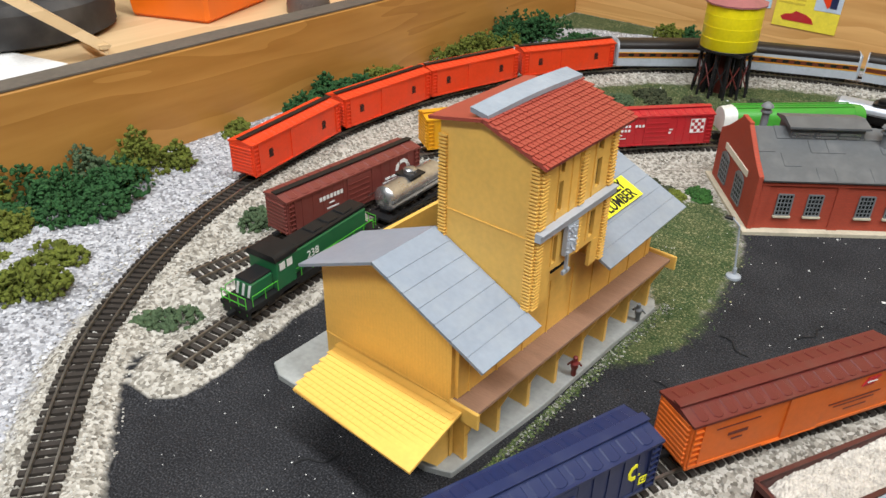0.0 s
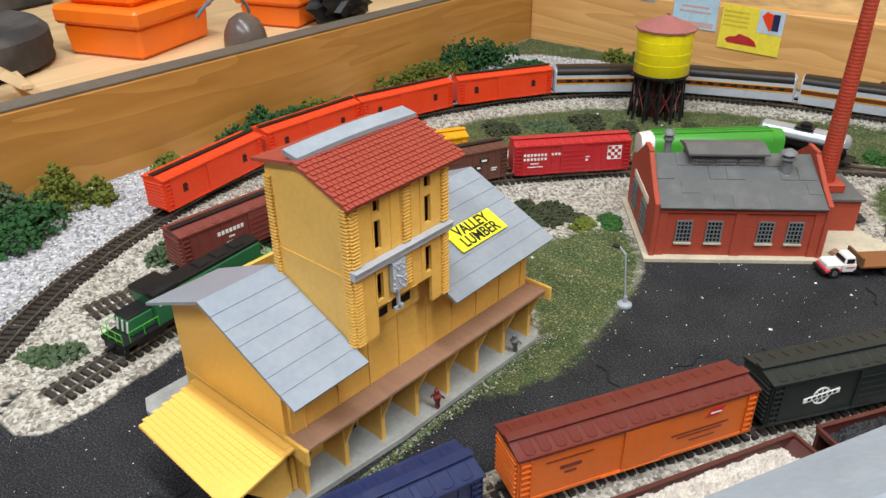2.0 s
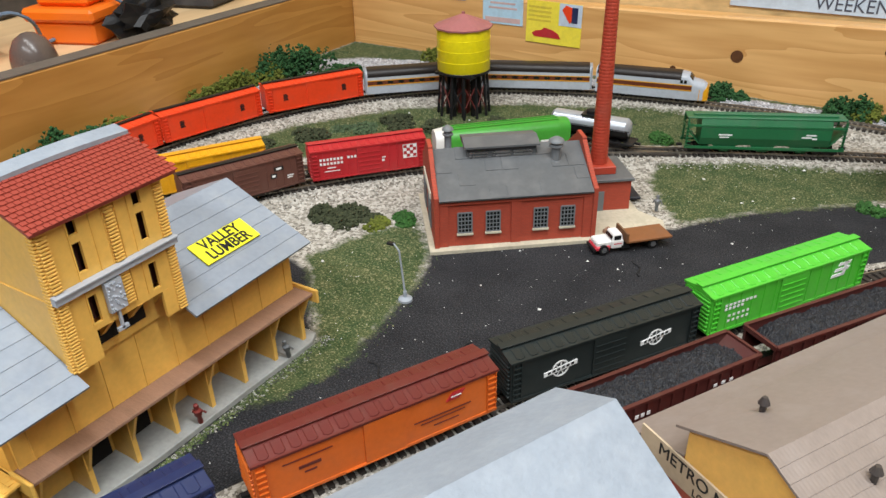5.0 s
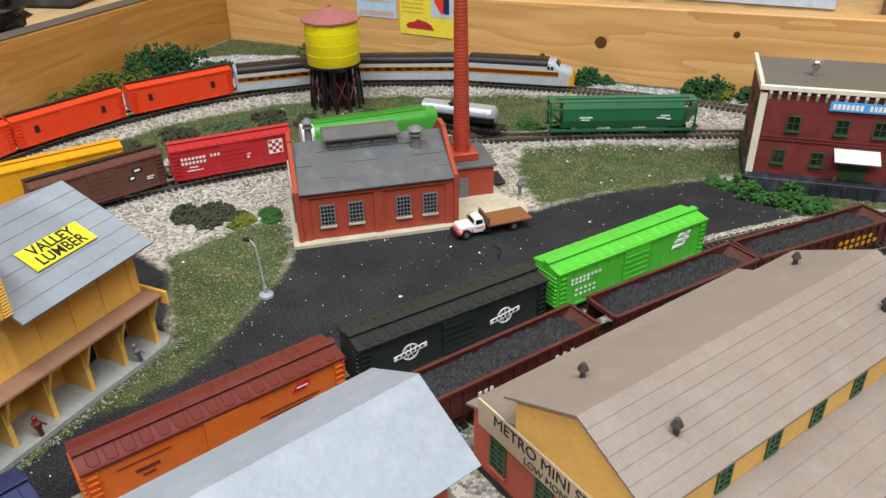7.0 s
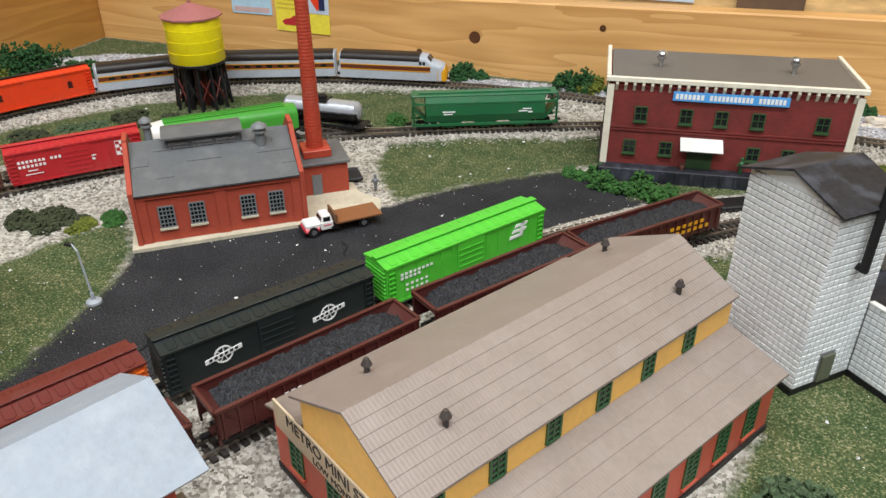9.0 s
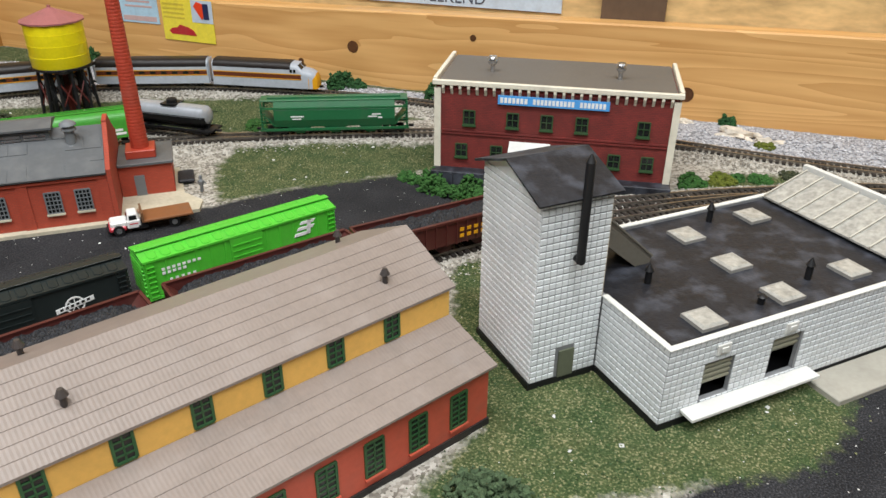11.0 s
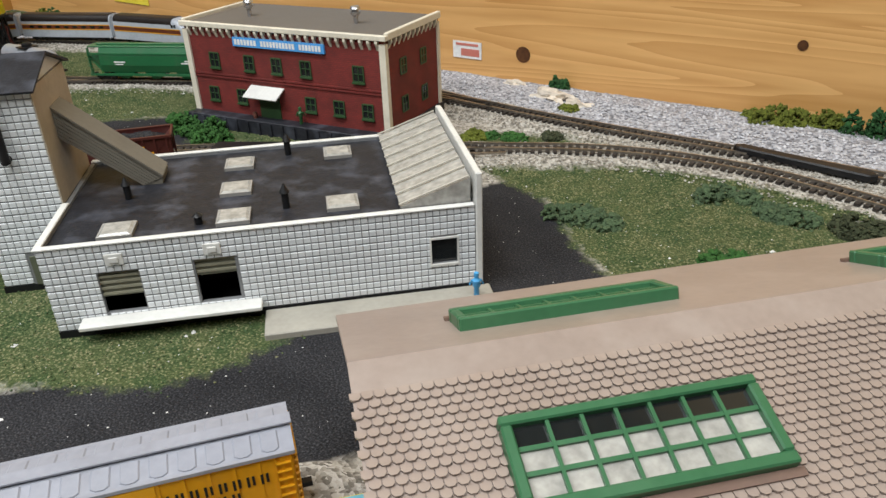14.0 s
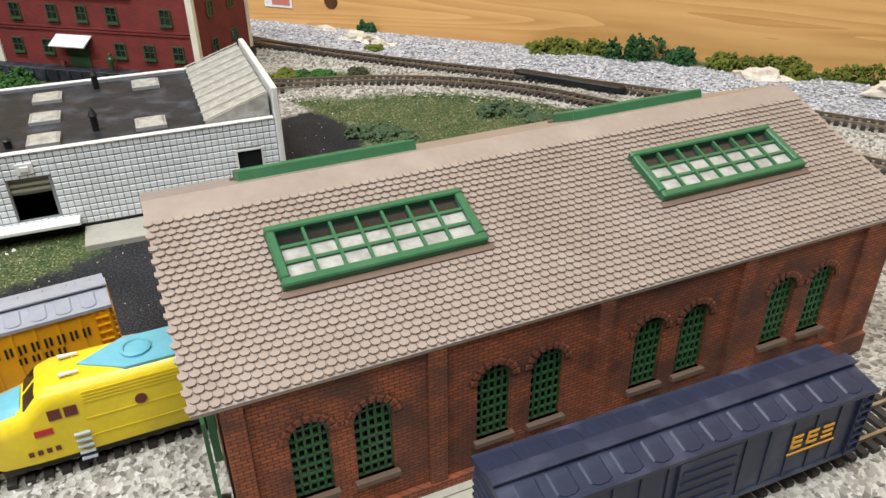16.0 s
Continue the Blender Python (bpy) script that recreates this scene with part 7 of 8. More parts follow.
def cab_unit():
    """Yellow and blue cab locomotive coming out of the shed."""
    L, W = 0.098, 0.0195
    PY = plastic("lemon_yellow_paint", (0.66, 0.49, 0.018), 0.33, dirt_amt=0.2)
    PB = plastic("sky_blue_paint", (0.13, 0.38, 0.46), 0.35)
    c = on_track("diesel_locomotive", "shed", 0.5495, 0.3594, L, "yellow cab diesel locomotive with blue roof panels", "locomotive", "", True)
    f = L / 2
    bm = bmesh.new()
    loft(bm, [ring(-f, W, 0.0045, 0.0265, 0.0045), ring(f - 0.021, W, 0.0045, 0.0265, 0.0045), ring(f - 0.0175, W, 0.0045, 0.0255, 0.0050), ring(f - 0.0130, W * 0.99, 0.0045, 0.0210, 0.0055), ring(f - 0.005, W * 0.92, 0.0045, 0.0195, 0.006), ring(f - 0.001, W * 0.7, 0.0045, 0.0170, 0.005), ring(f, W * 0.5, 0.0045, 0.0140, 0.004)])
    part("body", bm, PY, c, smooth=True)
    bm = bmesh.new()
    prism(bm, [(-f + 0.001, -0.0072), (f - 0.040, -0.0072), (f - 0.028, 0.0), (f - 0.040, 0.0072), (-f + 0.001, 0.0072)], 0.0258, 0.0269, "z")
    part("roof_panel", bm, PB, c, "sky blue roof panel")
    bm = bmesh.new()
    lathe(bm, [(0.0042, 0.0268), (0.0042, 0.0276), (0.0034, 0.0279), (0.0031, 0.0274), (0.0010, 0.0278)], (f - 0.0435, 0.0), 20)
    part("roof_fan", bm, PB, c, smooth=True)
    bm = bmesh.new()
    loft(bm, [ring(f - 0.0125, W * 0.9, 0.015, 0.0213, 0.0055), ring(f - 0.0045, W * 0.84, 0.0140, 0.0199, 0.006), ring(f - 0.0005, W * 0.55, 0.0120, 0.0170, 0.003)])
    part("nose_top", bm, PB, c, "sky blue nose top", smooth=True)
    for s in (-1, 1):
        for k in range(4):
            bars(c, [(-f + 0.002, f - 0.028, 0.0205 + k * 0.0011, 0.0210 + k * 0.0011)], PY, s, W, "", "side_grille")
        bars(c, [(-f + 0.002, f - 0.0275, 0.0150, 0.0154), (-f + 0.002, f - 0.0275, 0.0090, 0.0094)], PY, s, W, "", "side_rib")
        for u in (f - 0.0205, f - 0.0245):
            part("cab_window", B((u - 0.0016, u + 0.0016, *sorted((s * (W / 2 - 0.0004), s * (W / 2 + 0.0003))), 0.0178, 0.0210)), P_MAROON, c, "dark cab side window")
        bm = bmesh.new()
        tube(bm, (f - 0.042, s * (W / 2 - 0.0005), 0.0172), (f - 0.042, s * (W / 2 + 0.0004), 0.0172), 0.0016, n=16)
        part("porthole", bm, P_MAROON, c, "round porthole")
        bm = B()
        for k in range(5):
            box(bm, f - 0.0275, f - 0.0235, *sorted((s * W / 2, s * (W / 2 + 0.0010))), 0.0020 + k * 0.0022, 0.0025 + k * 0.0022)
        part("cab_ladder", bm, SILVER, c)
        bm = bmesh.new()
        sheet(bm, [(f - 0.0133, s * 0.0010, 0.0216), (f - 0.0133, s * 0.0070, 0.0211), (f - 0.0168, s * 0.0068, 0.0246), (f - 0.0168, s * 0.0010, 0.0252)][::s], 0.0006)
        part("windscreen", bm, DGLASS, c)
        bm = bmesh.new()
        tube(bm, (f - 0.0285, s * 0.0042, 0.0275), (f - 0.0235, s * 0.0042, 0.0275), 0.0004, 0.0007, n=8)
        tube(bm, (f - 0.0270, s * 0.0042, 0.0260), (f - 0.0270, s * 0.0042, 0.0275), 0.0003, n=6)
        part("air_horn", bm, CREAM, c)
        bogie(c, s * 0.030)
        bars(c, [(f - 0.0190, f - 0.0145, 0.0135, 0.0155)], P_PURINA, s, W + 0.0002, "red emblem", "emblem")
        bars(c, [(f - 0.0195 + k * 0.0022, f - 0.0182 + k * 0.0022, 0.0075, 0.0090) for k in range(4)], P_MAROON, s, W + 0.0002)
    part("underframe", B((-f + 0.002, f - 0.004, -0.008, 0.008, 0.0014, 0.0045)), DARK, c)
    couplers(c, L)


cab_unit()


# ---- lettering and emblems on the freight cars ----
def find(label):
    return [o for o in scene.objects if o.get("label") == label]


o = find("navy blue boxcar with a yellow emblem")[0]
bm = bmesh.new()
for a in range(7):
    q0, q1 = math.radians(50 + a * 40), math.radians(50 + (a + 1) * 40)
    p = [(0.036 + math.cos(q) * r, 0.0160 + math.sin(q) * r * 1.25) for q, r in ((q0, 0.0032), (q1, 0.0032), (q1, 0.0018), (q0, 0.0018))]
    prism(bm, p, -0.00975, -0.0094, "y")
part("emblem", bm, SIGNY, o, "yellow curled emblem")
bars(o, [(0.0385, 0.0425, 0.0085, 0.0092), (0.0385, 0.0392, 0.0092, 0.0115), (0.0418, 0.0425, 0.0092, 0.0115), (0.0385, 0.0425, 0.0115, 0.0121), (0.0398, 0.0412, 0.0100, 0.0107)], SIGNY, -1, 0.0196)
o = find("orange refrigerator car with a maroon roof")[0]
bars(o, [(-0.042, -0.022, 0.0205, 0.0210), (-0.036, -0.027, 0.0158, 0.0172), (-0.034, -0.029, 0.0132, 0.0140), (0.013, 0.040, 0.0142, 0.0148), (0.016, 0.037, 0.0124, 0.0129), (0.022, 0.034, 0.0096, 0.0101)], P_MAROON, -1, 0.0194)
bm = bmesh.new()
prism(bm, [(0.028, 0.0196), (0.034, 0.0196), (0.037, 0.0232), (0.031, 0.0232)], -0.0101, -0.0096, "y")
part("emblem", bm, P_PURINA, o, "red slanted emblem")
bars(o, [(0.0300, 0.0350, 0.0211, 0.0216)], WINK, -1, 0.0204)
o = find("black boxcar with white round emblems")[0]
for u in (-0.026, 0.026):
    bm = bmesh.new()
    for a in range(14):
        q0, q1 = a * math.pi / 7, (a + 1) * math.pi / 7
        prism(bm, [(u + math.cos(q) * r, 0.0150 + math.sin(q) * r) for q, r in ((q0, 0.0044), (q1, 0.0044), (q1, 0.0037), (q0, 0.0037))], -0.00985, -0.0095, "y")
        if a % 2:
            q = q0 + 0.2
            prism(bm, [(u + math.cos(q) * r - d, 0.0150 + math.sin(q) * r) for r, d in ((0.0012, 0.0002), (0.0036, 0.0002), (0.0036, -0.0002), (0.0012, -0.0002))], -0.00983, -0.0095, "y")
    prism(bm, [(u - 0.0085, 0.0128), (u + 0.0085, 0.0152), (u + 0.0085, 0.0174), (u - 0.0085, 0.0150)], -0.0100, -0.0095, "y")
    em = part("emblem", bm, WINK, o, "white round emblem with ribbon")
    bm = bmesh.new()
    for k in range(6):
        x, z = u - 0.0068 + k * 0.0024, 0.0138 + k * 0.00034
        prism(bm, [(x, z), (x + 0.0014, z + 0.0002), (x + 0.0014, z + 0.0014), (x, z + 0.0012)], -0.0102, -0.0100, "y")
    part("ribbon_marks", bm, INK, em)
o = find("bright green boxcar with a white emblem")[0]
bm = bmesh.new()
for x, z, w, h in ((0.0270, 0.0150, 0.0090, 0.0016), (0.0290, 0.0182, 0.0095, 0.0016), (0.0310, 0.0214, 0.0080, 0.0016), (0.0345, 0.0150, 0.0022, 0.0080)):
    prism(bm, [(x, z), (x + w, z), (x + w + 0.0012, z + h), (x + 0.0012, z + h)], -0.0102, -0.0096, "y")
part("emblem", bm, WINK, o, "white winged emblem")
bars(o, [(-0.045 + k * 0.0026, -0.0434 + k * 0.0026, 0.0190 - (q * 0.0022), 0.0204 - (q * 0.0022)) for q in range(2) for k in range(8 - 3 * q)] + [(-0.042 + k * 0.003, -0.0405 + k * 0.003, 0.0125 - q * 0.003, 0.0138 - q * 0.003) for q in range(2) for k in range(5)], WINK, -1, 0.0199)
o = find("red boxcar with a white checkered emblem")[0]
bars(o, [(0.0255 + i * 0.0024, 0.0277 + i * 0.0024, 0.0130 + j * 0.0024, 0.0152 + j * 0.0024) for i in range(4) for j in range(4) if (i + j) % 2 == 0] + [(0.0250, 0.0354, 0.0125, 0.0130), (0.0250, 0.0354, 0.0223, 0.0228), (0.0250, 0.0254, 0.0130, 0.0223), (0.0350, 0.0354, 0.0130, 0.0223)], WINK, -1, 0.0196, "white checkered emblem", "emblem")
bars(o, [(-0.036 + k * 0.0025, -0.0344 + k * 0.0025, 0.0182, 0.0200) for k in range(12) if k != 7] + [(-0.036 + k * 0.0025, -0.0344 + k * 0.0025, 0.0150, 0.0168) for k in range(7)] + [(-0.031, -0.025, 0.0122, 0.0130), (-0.033, -0.022, 0.0098, 0.0104), (0.006, 0.012, 0.0152, 0.0160), (0.007, 0.011, 0.0125, 0.0140)], WINK, -1, 0.0196)
o = find("oxide red boxcar with a white emblem")[0]
bm = bmesh.new()
for a in range(6):
    q0, q1 = math.radians(-30 + a * 35), math.radians(-30 + (a + 1) * 35)
    prism(bm, [(0.037 + math.cos(q) * r, 0.0165 + math.sin(q) * r) for q, r in ((q0, 0.0062), (q1, 0.0062), (q1, 0.0040), (q0, 0.0040))], -0.0099, -0.0095, "y")
box(bm, 0.020, 0.034, -0.0099, -0.0095, 0.0106, 0.0120)
box(bm, 0.022, 0.034, -0.0099, -0.0095, 0.0132, 0.0146)
part("emblem", bm, WINK, o, "white wheel emblem")
bars(o, [(-0.030 + k * 0.0026, -0.0281 + k * 0.0026, 0.0178, 0.0203) for k in range(7)] + [(-0.023, -0.019, 0.0145, 0.0155), (-0.025, -0.016, 0.0115, 0.0124)], WINK, -1, 0.0196)
o = find("brown boxcar with black running board")[0]
bars(o, [(0.020, 0.027, 0.0175, 0.0205), (0.017, 0.0215, 0.0125, 0.0160)], INK, -1, 0.0196, "black emblem", "emblem")
bars(o, [(0.0215, 0.0255, 0.0183, 0.0197), (0.0180, 0.0205, 0.0135, 0.0150), (0.029, 0.034, 0.0120, 0.0127), (0.029, 0.033, 0.0105, 0.0112)], WINK, -1, 0.0200)
o = find("yellow boxcar with silver roof")[0]
bars(o, [(0.006 + k * 0.0036 + j * 0.0014, 0.0067 + k * 0.0036 + j * 0.0014, 0.0168 + 0.0004 * j, 0.0202) for k in range(9) for j in (0, 1)] + [(0.016 + k * 0.0036 + j * 0.0014, 0.0167 + k * 0.0036 + j * 0.0014, 0.0134, 0.0156) for k in range(4) for j in (0, 1)], INK, -1, 0.0196)
o = find("weathered navy boxcar with yellow lettering")[0]
bars(o, [(0.0265 + k * 0.0052, 0.0302 + k * 0.0052, z, z + 0.0008) for k in range(3) for z in (0.0150, 0.0168, 0.0186)] + [(0.0265 + k * 0.0052, 0.0273 + k * 0.0052, 0.0150, 0.0190) for k in range(2)] + [(0.0260, 0.0420, 0.0130, 0.0136)], P_YEL, -1, 0.0199)
for lab in ("brown hopper car full of coal", "brown hopper car with sloping coal load"):
    o = find(lab)[0]
    bars(o, [(-0.020 + k * 0.003, -0.0182 + k * 0.003, 0.0150, 0.0168) for k in range(3)] + [(-0.021 + k * 0.0024, -0.0196 + k * 0.0024, 0.0122, 0.0132) for k in range(5)] + [(0.022 + k * 0.0045, 0.0240 + k * 0.0045, 0.0150, 0.0165) for k in range(3)], WINK, -1, 0.0216)
o = find("brown hopper car full of coal, yellow lettering")[0]
bars(o, [(0.008 + k * 0.0046, 0.0106 + k * 0.0046, 0.0150, 0.0172) for k in range(6)] + [(0.008 + k * 0.0046, 0.0106 + k * 0.0046, 0.0112, 0.0134) for k in range(7)], P_YEL, -1, 0.0216)


# ---- flatbed truck, lamp, figures ----
def truck():
    t = thing("flatbed_truck", 0.0419, 0.4733, 0.0005, 224.5, "small white and red flatbed truck with brown deck", "truck")
    PW = plastic("truck_white", (0.72, 0.70, 0.68), 0.3)
    PR = plastic("truck_red", (0.55, 0.04, 0.06), 0.3)
    part("bonnet", B((0.000, 0.010, -0.0052, 0.0052, 0.0045, 0.0085)), PW, t, bevel=0.0009)
    part("fender", B((0.001, 0.0108, -0.0062, 0.0062, 0.0026, 0.0056)), PR, t, "red fenders and grille", bevel=0.0008)
    part("bumper", B((0.0108, 0.0118, -0.0062, 0.0062, 0.0022, 0.0040)), BLACK, t)
    part("cab", B((-0.0075, 0.0005, -0.0058, 0.0058, 0.0030, 0.0085)), PW, t, bevel=0.0006)
    bm = bmesh.new()
    box(bm, -0.0072, 0.0002, -0.0055, 0.0055, 0.0085, 0.0125, 0.0010)
    part("cab_top", bm, PW, t, bevel=0.0005)
    for s in (-1, 1):
        part("side_window", B((-0.0055, -0.0012, *sorted((s * 0.0050, s * 0.0056)), 0.0088, 0.0115)), DGLASS, t)
        bars(t, [(-0.006, -0.001, 0.0060, 0.0066)], PR, s, 0.0117)
        for x in (0.0055, -0.0270):
            bm = bmesh.new()
            tube(bm, (x, s * 0.0048, 0.0032), (x, s * 0.0066, 0.0032), 0.0033, n=18)
            w = part("wheel", bm, BLACK, t)
            bm = bmesh.new()
            tube(bm, (x, s * 0.0064, 0.0032), (x, s * 0.0069, 0.0032), 0.0017, n=12)
            part("hub", bm, CHROME, w)
        part("side_tank", B((-0.0115, -0.0060, *sorted((s * 0.0035, s * 0.0060)), 0.0024, 0.0046)), BLACK, t)
    bm = bmesh.new()
    sheet(bm, [(0.0004, -0.0046, 0.0090), (0.0004, 0.0046, 0.0090), (-0.0008, 0.0042, 0.0120), (-0.0008, -0.0042, 0.0120)], 0.0003)
    part("windscreen", bm, DGLASS, t)
    part("chassis", B((-0.0360, 0.0, -0.0030, 0.0030, 0.0034, 0.0050)), BLACK, t)
    part("deck", B((-0.0385, -0.0095, -0.0085, 0.0085, 0.0068, 0.0082)), plastic("brown_deck", (0.22, 0.085, 0.03), 0.6), t, "brown wooden flat deck", bevel=0.0002)
    part("headboard", B((-0.0095, -0.0083, -0.0080, 0.0080, 0.0068, 0.0130)), plastic("brown_deck_board", (0.15, 0.07, 0.03), 0.6), t)


truck()


def street_lamp():
    t = thing("street_lamp", -0.0365, 0.3640, 0.0, 0, "thin grey street lamp leaning over, round base", "street lamp")
    GL = plastic("lamp_grey", (0.30, 0.33, 0.37), 0.4)
    bm = bmesh.new()
    lathe(bm, [(0.0042, -0.0008), (0.0040, 0.0012), (0.0028, 0.0018), (0.0012, 0.0024), (0.0010, 0.0060)], n=16)
    part("base", bm, GL, t, smooth=True)
    bm = bmesh.new()
    tube(bm, (0, 0, 0.004), (-0.0035, 0.0015, 0.0300), 0.0006, 0.0005, n=8)
    tube(bm, (-0.0035, 0.0015, 0.0300), (-0.0085, 0.0035, 0.0325), 0.0005, 0.0004, n=8)
    part("pole", bm, GL, t)
    part("lamp_head", B((-0.0125, -0.0080, 0.0020, 0.0050, 0.0312, 0.0328)), BLACK, t, bevel=0.0004)


street_lamp()


def figure(x, y, z, turn, material, label, lean=0.0):
    bm = bmesh.new()
    lathe(bm, [(0.0009, 0.0), (0.0012, 0.0008), (0.0011, 0.0045), (0.0017, 0.0055), (0.0019, 0.0082), (0.0010, 0.0092), (0.0009, 0.0097), (0.0012, 0.0105), (0.0010, 0.0118), (0.0003, 0.0122)], n=10)
    tube(bm, (0.0018, 0, 0.0083), (0.0030, 0.0012, 0.0055), 0.0005, n=6)
    tube(bm, (-0.0018, 0, 0.0083), (-0.0028, 0.0010, 0.0056), 0.0005, n=6)
    ob = part("figurine", bm, material, None, label, smooth=True)
    ob.matrix_basis = pose(x, y, z, lean, 0, turn)
    tagged(ob, category="figurine")


figure(-0.0585, 0.2330, 0.003, 30, FIGRED, "small dark red plastic figurine on the dock", 8)
figure(-0.0560, 0.2890, 0.003, 10, GREYWIN, "small grey plastic figurine on the dock", 12)
figure(0.4975, 0.5055, 0.0028, 40, FIGBLUE, "small light blue plastic figurine by the creamery")
figure(0.2870, 0.6245, 0.010, 40, GREENP, "small dark green plastic figurine on the platform")
figure(0.0530, 0.5350, 0.0022, 10, GREYWIN, "small grey plastic figurine on the engine house base")
for x, y, r, label in ((0.0345, 0.4905, 80, "tiny brown barrel lying on the tan base"),):
    bm = bmesh.new()
    tube(bm, (-0.0025, 0, 0.0016), (0.0025, 0, 0.0016), 0.0016, n=12)
    ob = part("barrel", bm, DECK, None, label)
    ob.matrix_basis = pose(x, y, 0.0022, 0, 0, r)
    tagged(ob, category="barrel")

# switch machine of the turnout
sm = thing("switch_machine", 0.586, 0.7150, 0.0058, -9, "long black switch machine beside the turnout", "switch machine")
bm = bmesh.new()
prism(bm, [(-0.036, -0.004), (0.036, -0.004), (0.040, 0.0), (0.036, 0.004), (-0.036, 0.004), (-0.040, 0.0)], 0.0, 0.0045, "z")
part("housing", bm, BLACK, sm, bevel=0.0008)
sm2 = thing("switch_machine", 0.292, 0.586, 0.004, 28, "flat black track switch plate before the works", "switch machine")
part("housing", B((-0.035, 0.03, -0.007, 0.007, 0.0, 0.0045)), BLACK, sm2, bevel=0.0008)


# ---- shelf and clutter behind the side board ----
tagged(part("shelf", B((-1.2, -0.4335, -0.4, 0.83, 0.045, 0.0625)), PLY, None, "pale plywood shelf behind the side board"), category="shelf", kind="structure")
ORNG = plastic("safety_orange_plastic", (0.85, 0.17, 0.01), 0.35, s1=60, s2=9)
RUB = mat("dusty_rubber", (0.035, 0.034, 0.035), 0.8, var=0.4, s1=90, s2=15, dirt=(0.14, 0.13, 0.12), dirt_amt=0.4)


def crate(x, y, turn, w, d, h):
    t = thing("plastic_box", x, y, 0.0625, turn, "bright orange plastic box with stepped rim", "box", "orange boxes on the shelf")
    bm = bmesh.new()
    box(bm, -w / 2, w / 2, -d / 2, d / 2, 0, h * 0.35, -0.002)
    part("base", bm, ORNG, t, bevel=0.003)
    part("rim", B((-w / 2 - 0.006, w / 2 + 0.006, -d / 2 - 0.006, d / 2 + 0.006, h * 0.35, h * 0.55)), ORNG, t, bevel=0.003)
    part("upper", B((-w / 2 + 0.004, w / 2 - 0.004, -d / 2 + 0.004, d / 2 - 0.004, h * 0.55, h)), ORNG, t, bevel=0.004)


crate(-0.525, 0.375, 20, 0.075, 0.090, 0.075)
crate(-0.500, 0.520, 20, 0.060, 0.070, 0.060)
tt = thing("rubber_wheel", -0.575, 0.235, 0.0625, 0, "flat dusty black rubber wheel on the shelf", "wheel")
bm = bmesh.new()
lathe(bm, [(0.070, 0.0), (0.078, 0.004), (0.0775, 0.010), (0.0785, 0.013), (0.078, 0.026), (0.072, 0.032), (0.052, 0.030)], n=48)
part("tyre", bm, RUB, tt, smooth=True)
bm = bmesh.new()
lathe(bm, [(0.0519, 0.004), (0.0519, 0.0285), (0.046, 0.026), (0.034, 0.027), (0.030, 0.034), (0.012, 0.034), (0.010, 0.031), (0.0005, 0.031)], n=48)
part("hub", bm, DARK, tt, "dull dark hub", smooth=True)
tt = thing("dome_cap", -0.452, 0.432, 0.0625, 0, "glossy grey-brown dome cap on the shelf", "cap")
bm = bmesh.new()
lathe(bm, [(0.019, 0), (0.0188, 0.006), (0.017, 0.014), (0.0125, 0.022), (0.006, 0.0265), (0.001, 0.028)], n=32)
part("dome", bm, plastic("grey_brown_gloss", (0.11, 0.085, 0.075), 0.25), tt, smooth=True)
tt = thing("wood_scrap", -0.452, 0.232, 0.0625, 0, "splintered pale wood offcut leaning on the board", "wood scrap")
bm = bmesh.new()
sheet(bm, [(-0.040, -0.030, 0.052), (-0.022, -0.036, 0.053), (0.014, 0.012, 0.012), (-0.002, 0.016, 0.010)], 0.007)
part("slat", bm, PLY, tt)
bm = bmesh.new()
sheet(bm, [(-0.07, 0.03, 0.006), (-0.068, 0.022, 0.006), (0.012, 0.004, 0.013), (0.014, 0.010, 0.013)], 0.003)
part("splinter", bm, PLY, tt)
tt = thing("paper_sheet", -0.475, 0.190, 0.0628, 10, "white paper sheet lying on the shelf", "paper")
bm = bmesh.new()
sheet(bm, [(-0.05, -0.05, 0.001), (0.036, -0.05, 0.001), (0.030, 0.022, 0.003), (-0.05, 0.02, 0.001)], 0.0006)
part("page", bm, WINK, tt)
tt = thing("plastic_bag", -0.448, 0.545, 0.0625, 0, "crumpled black plastic bag on the shelf", "bag")
bm = bmesh.new()
bmesh.ops.create_icosphere(bm, subdivisions=3, radius=1.0)
for v in bm.verts:
    n_ = 0.75 + 0.5 * noise.noise(v.co * 2.2) + 0.2 * noise.noise(v.co * 7)
    v.co = Vector((v.co.x * 0.018 * n_, v.co.y * 0.042 * n_, max(0, 0.018 + v.co.z * 0.024 * n_)))
part("bag", bm, BLACK, tt)
tt = thing("blue_cable", -0.47, 0.46, 0.0625, 0, "thin blue-grey cable looping over the boxes", "cable")
bm = bmesh.new()
pts = smoothline([(-0.02, -0.05), (-0.005, -0.01), (-0.03, 0.02), (0.0, 0.06), (0.02, 0.09)], 0.006)
for i, (a, b) in enumerate(zip(pts, pts[1:])):
    za, zb = [0.022 + 0.018 * math.sin(j * 0.35) for j in (i, i + 1)]
    tube(bm, (a.x, a.y, za), (b.x, b.y, zb), 0.0016, n=6)
part("cord", bm, plastic("blue_grey_cord", (0.12, 0.17, 0.24), 0.5), tt)
for x, y, s, m_ in ((-0.70, 0.55, 0.10, RUB), (-0.66, 0.72, 0.11, PLY), (-0.52, 0.68, 0.07, RUB), (-0.80, 0.35, 0.10, RUB)):
    ob = part("storage_box", B((-s / 2, s / 2, -s / 2, s / 2, 0, s * 0.9)), m_, None, "worn storage box at the back of the shelf", bevel=0.004)
    ob.matrix_basis = pose(x, y, 0.0625, 0, 0, 15)
    tagged(ob, category="box")

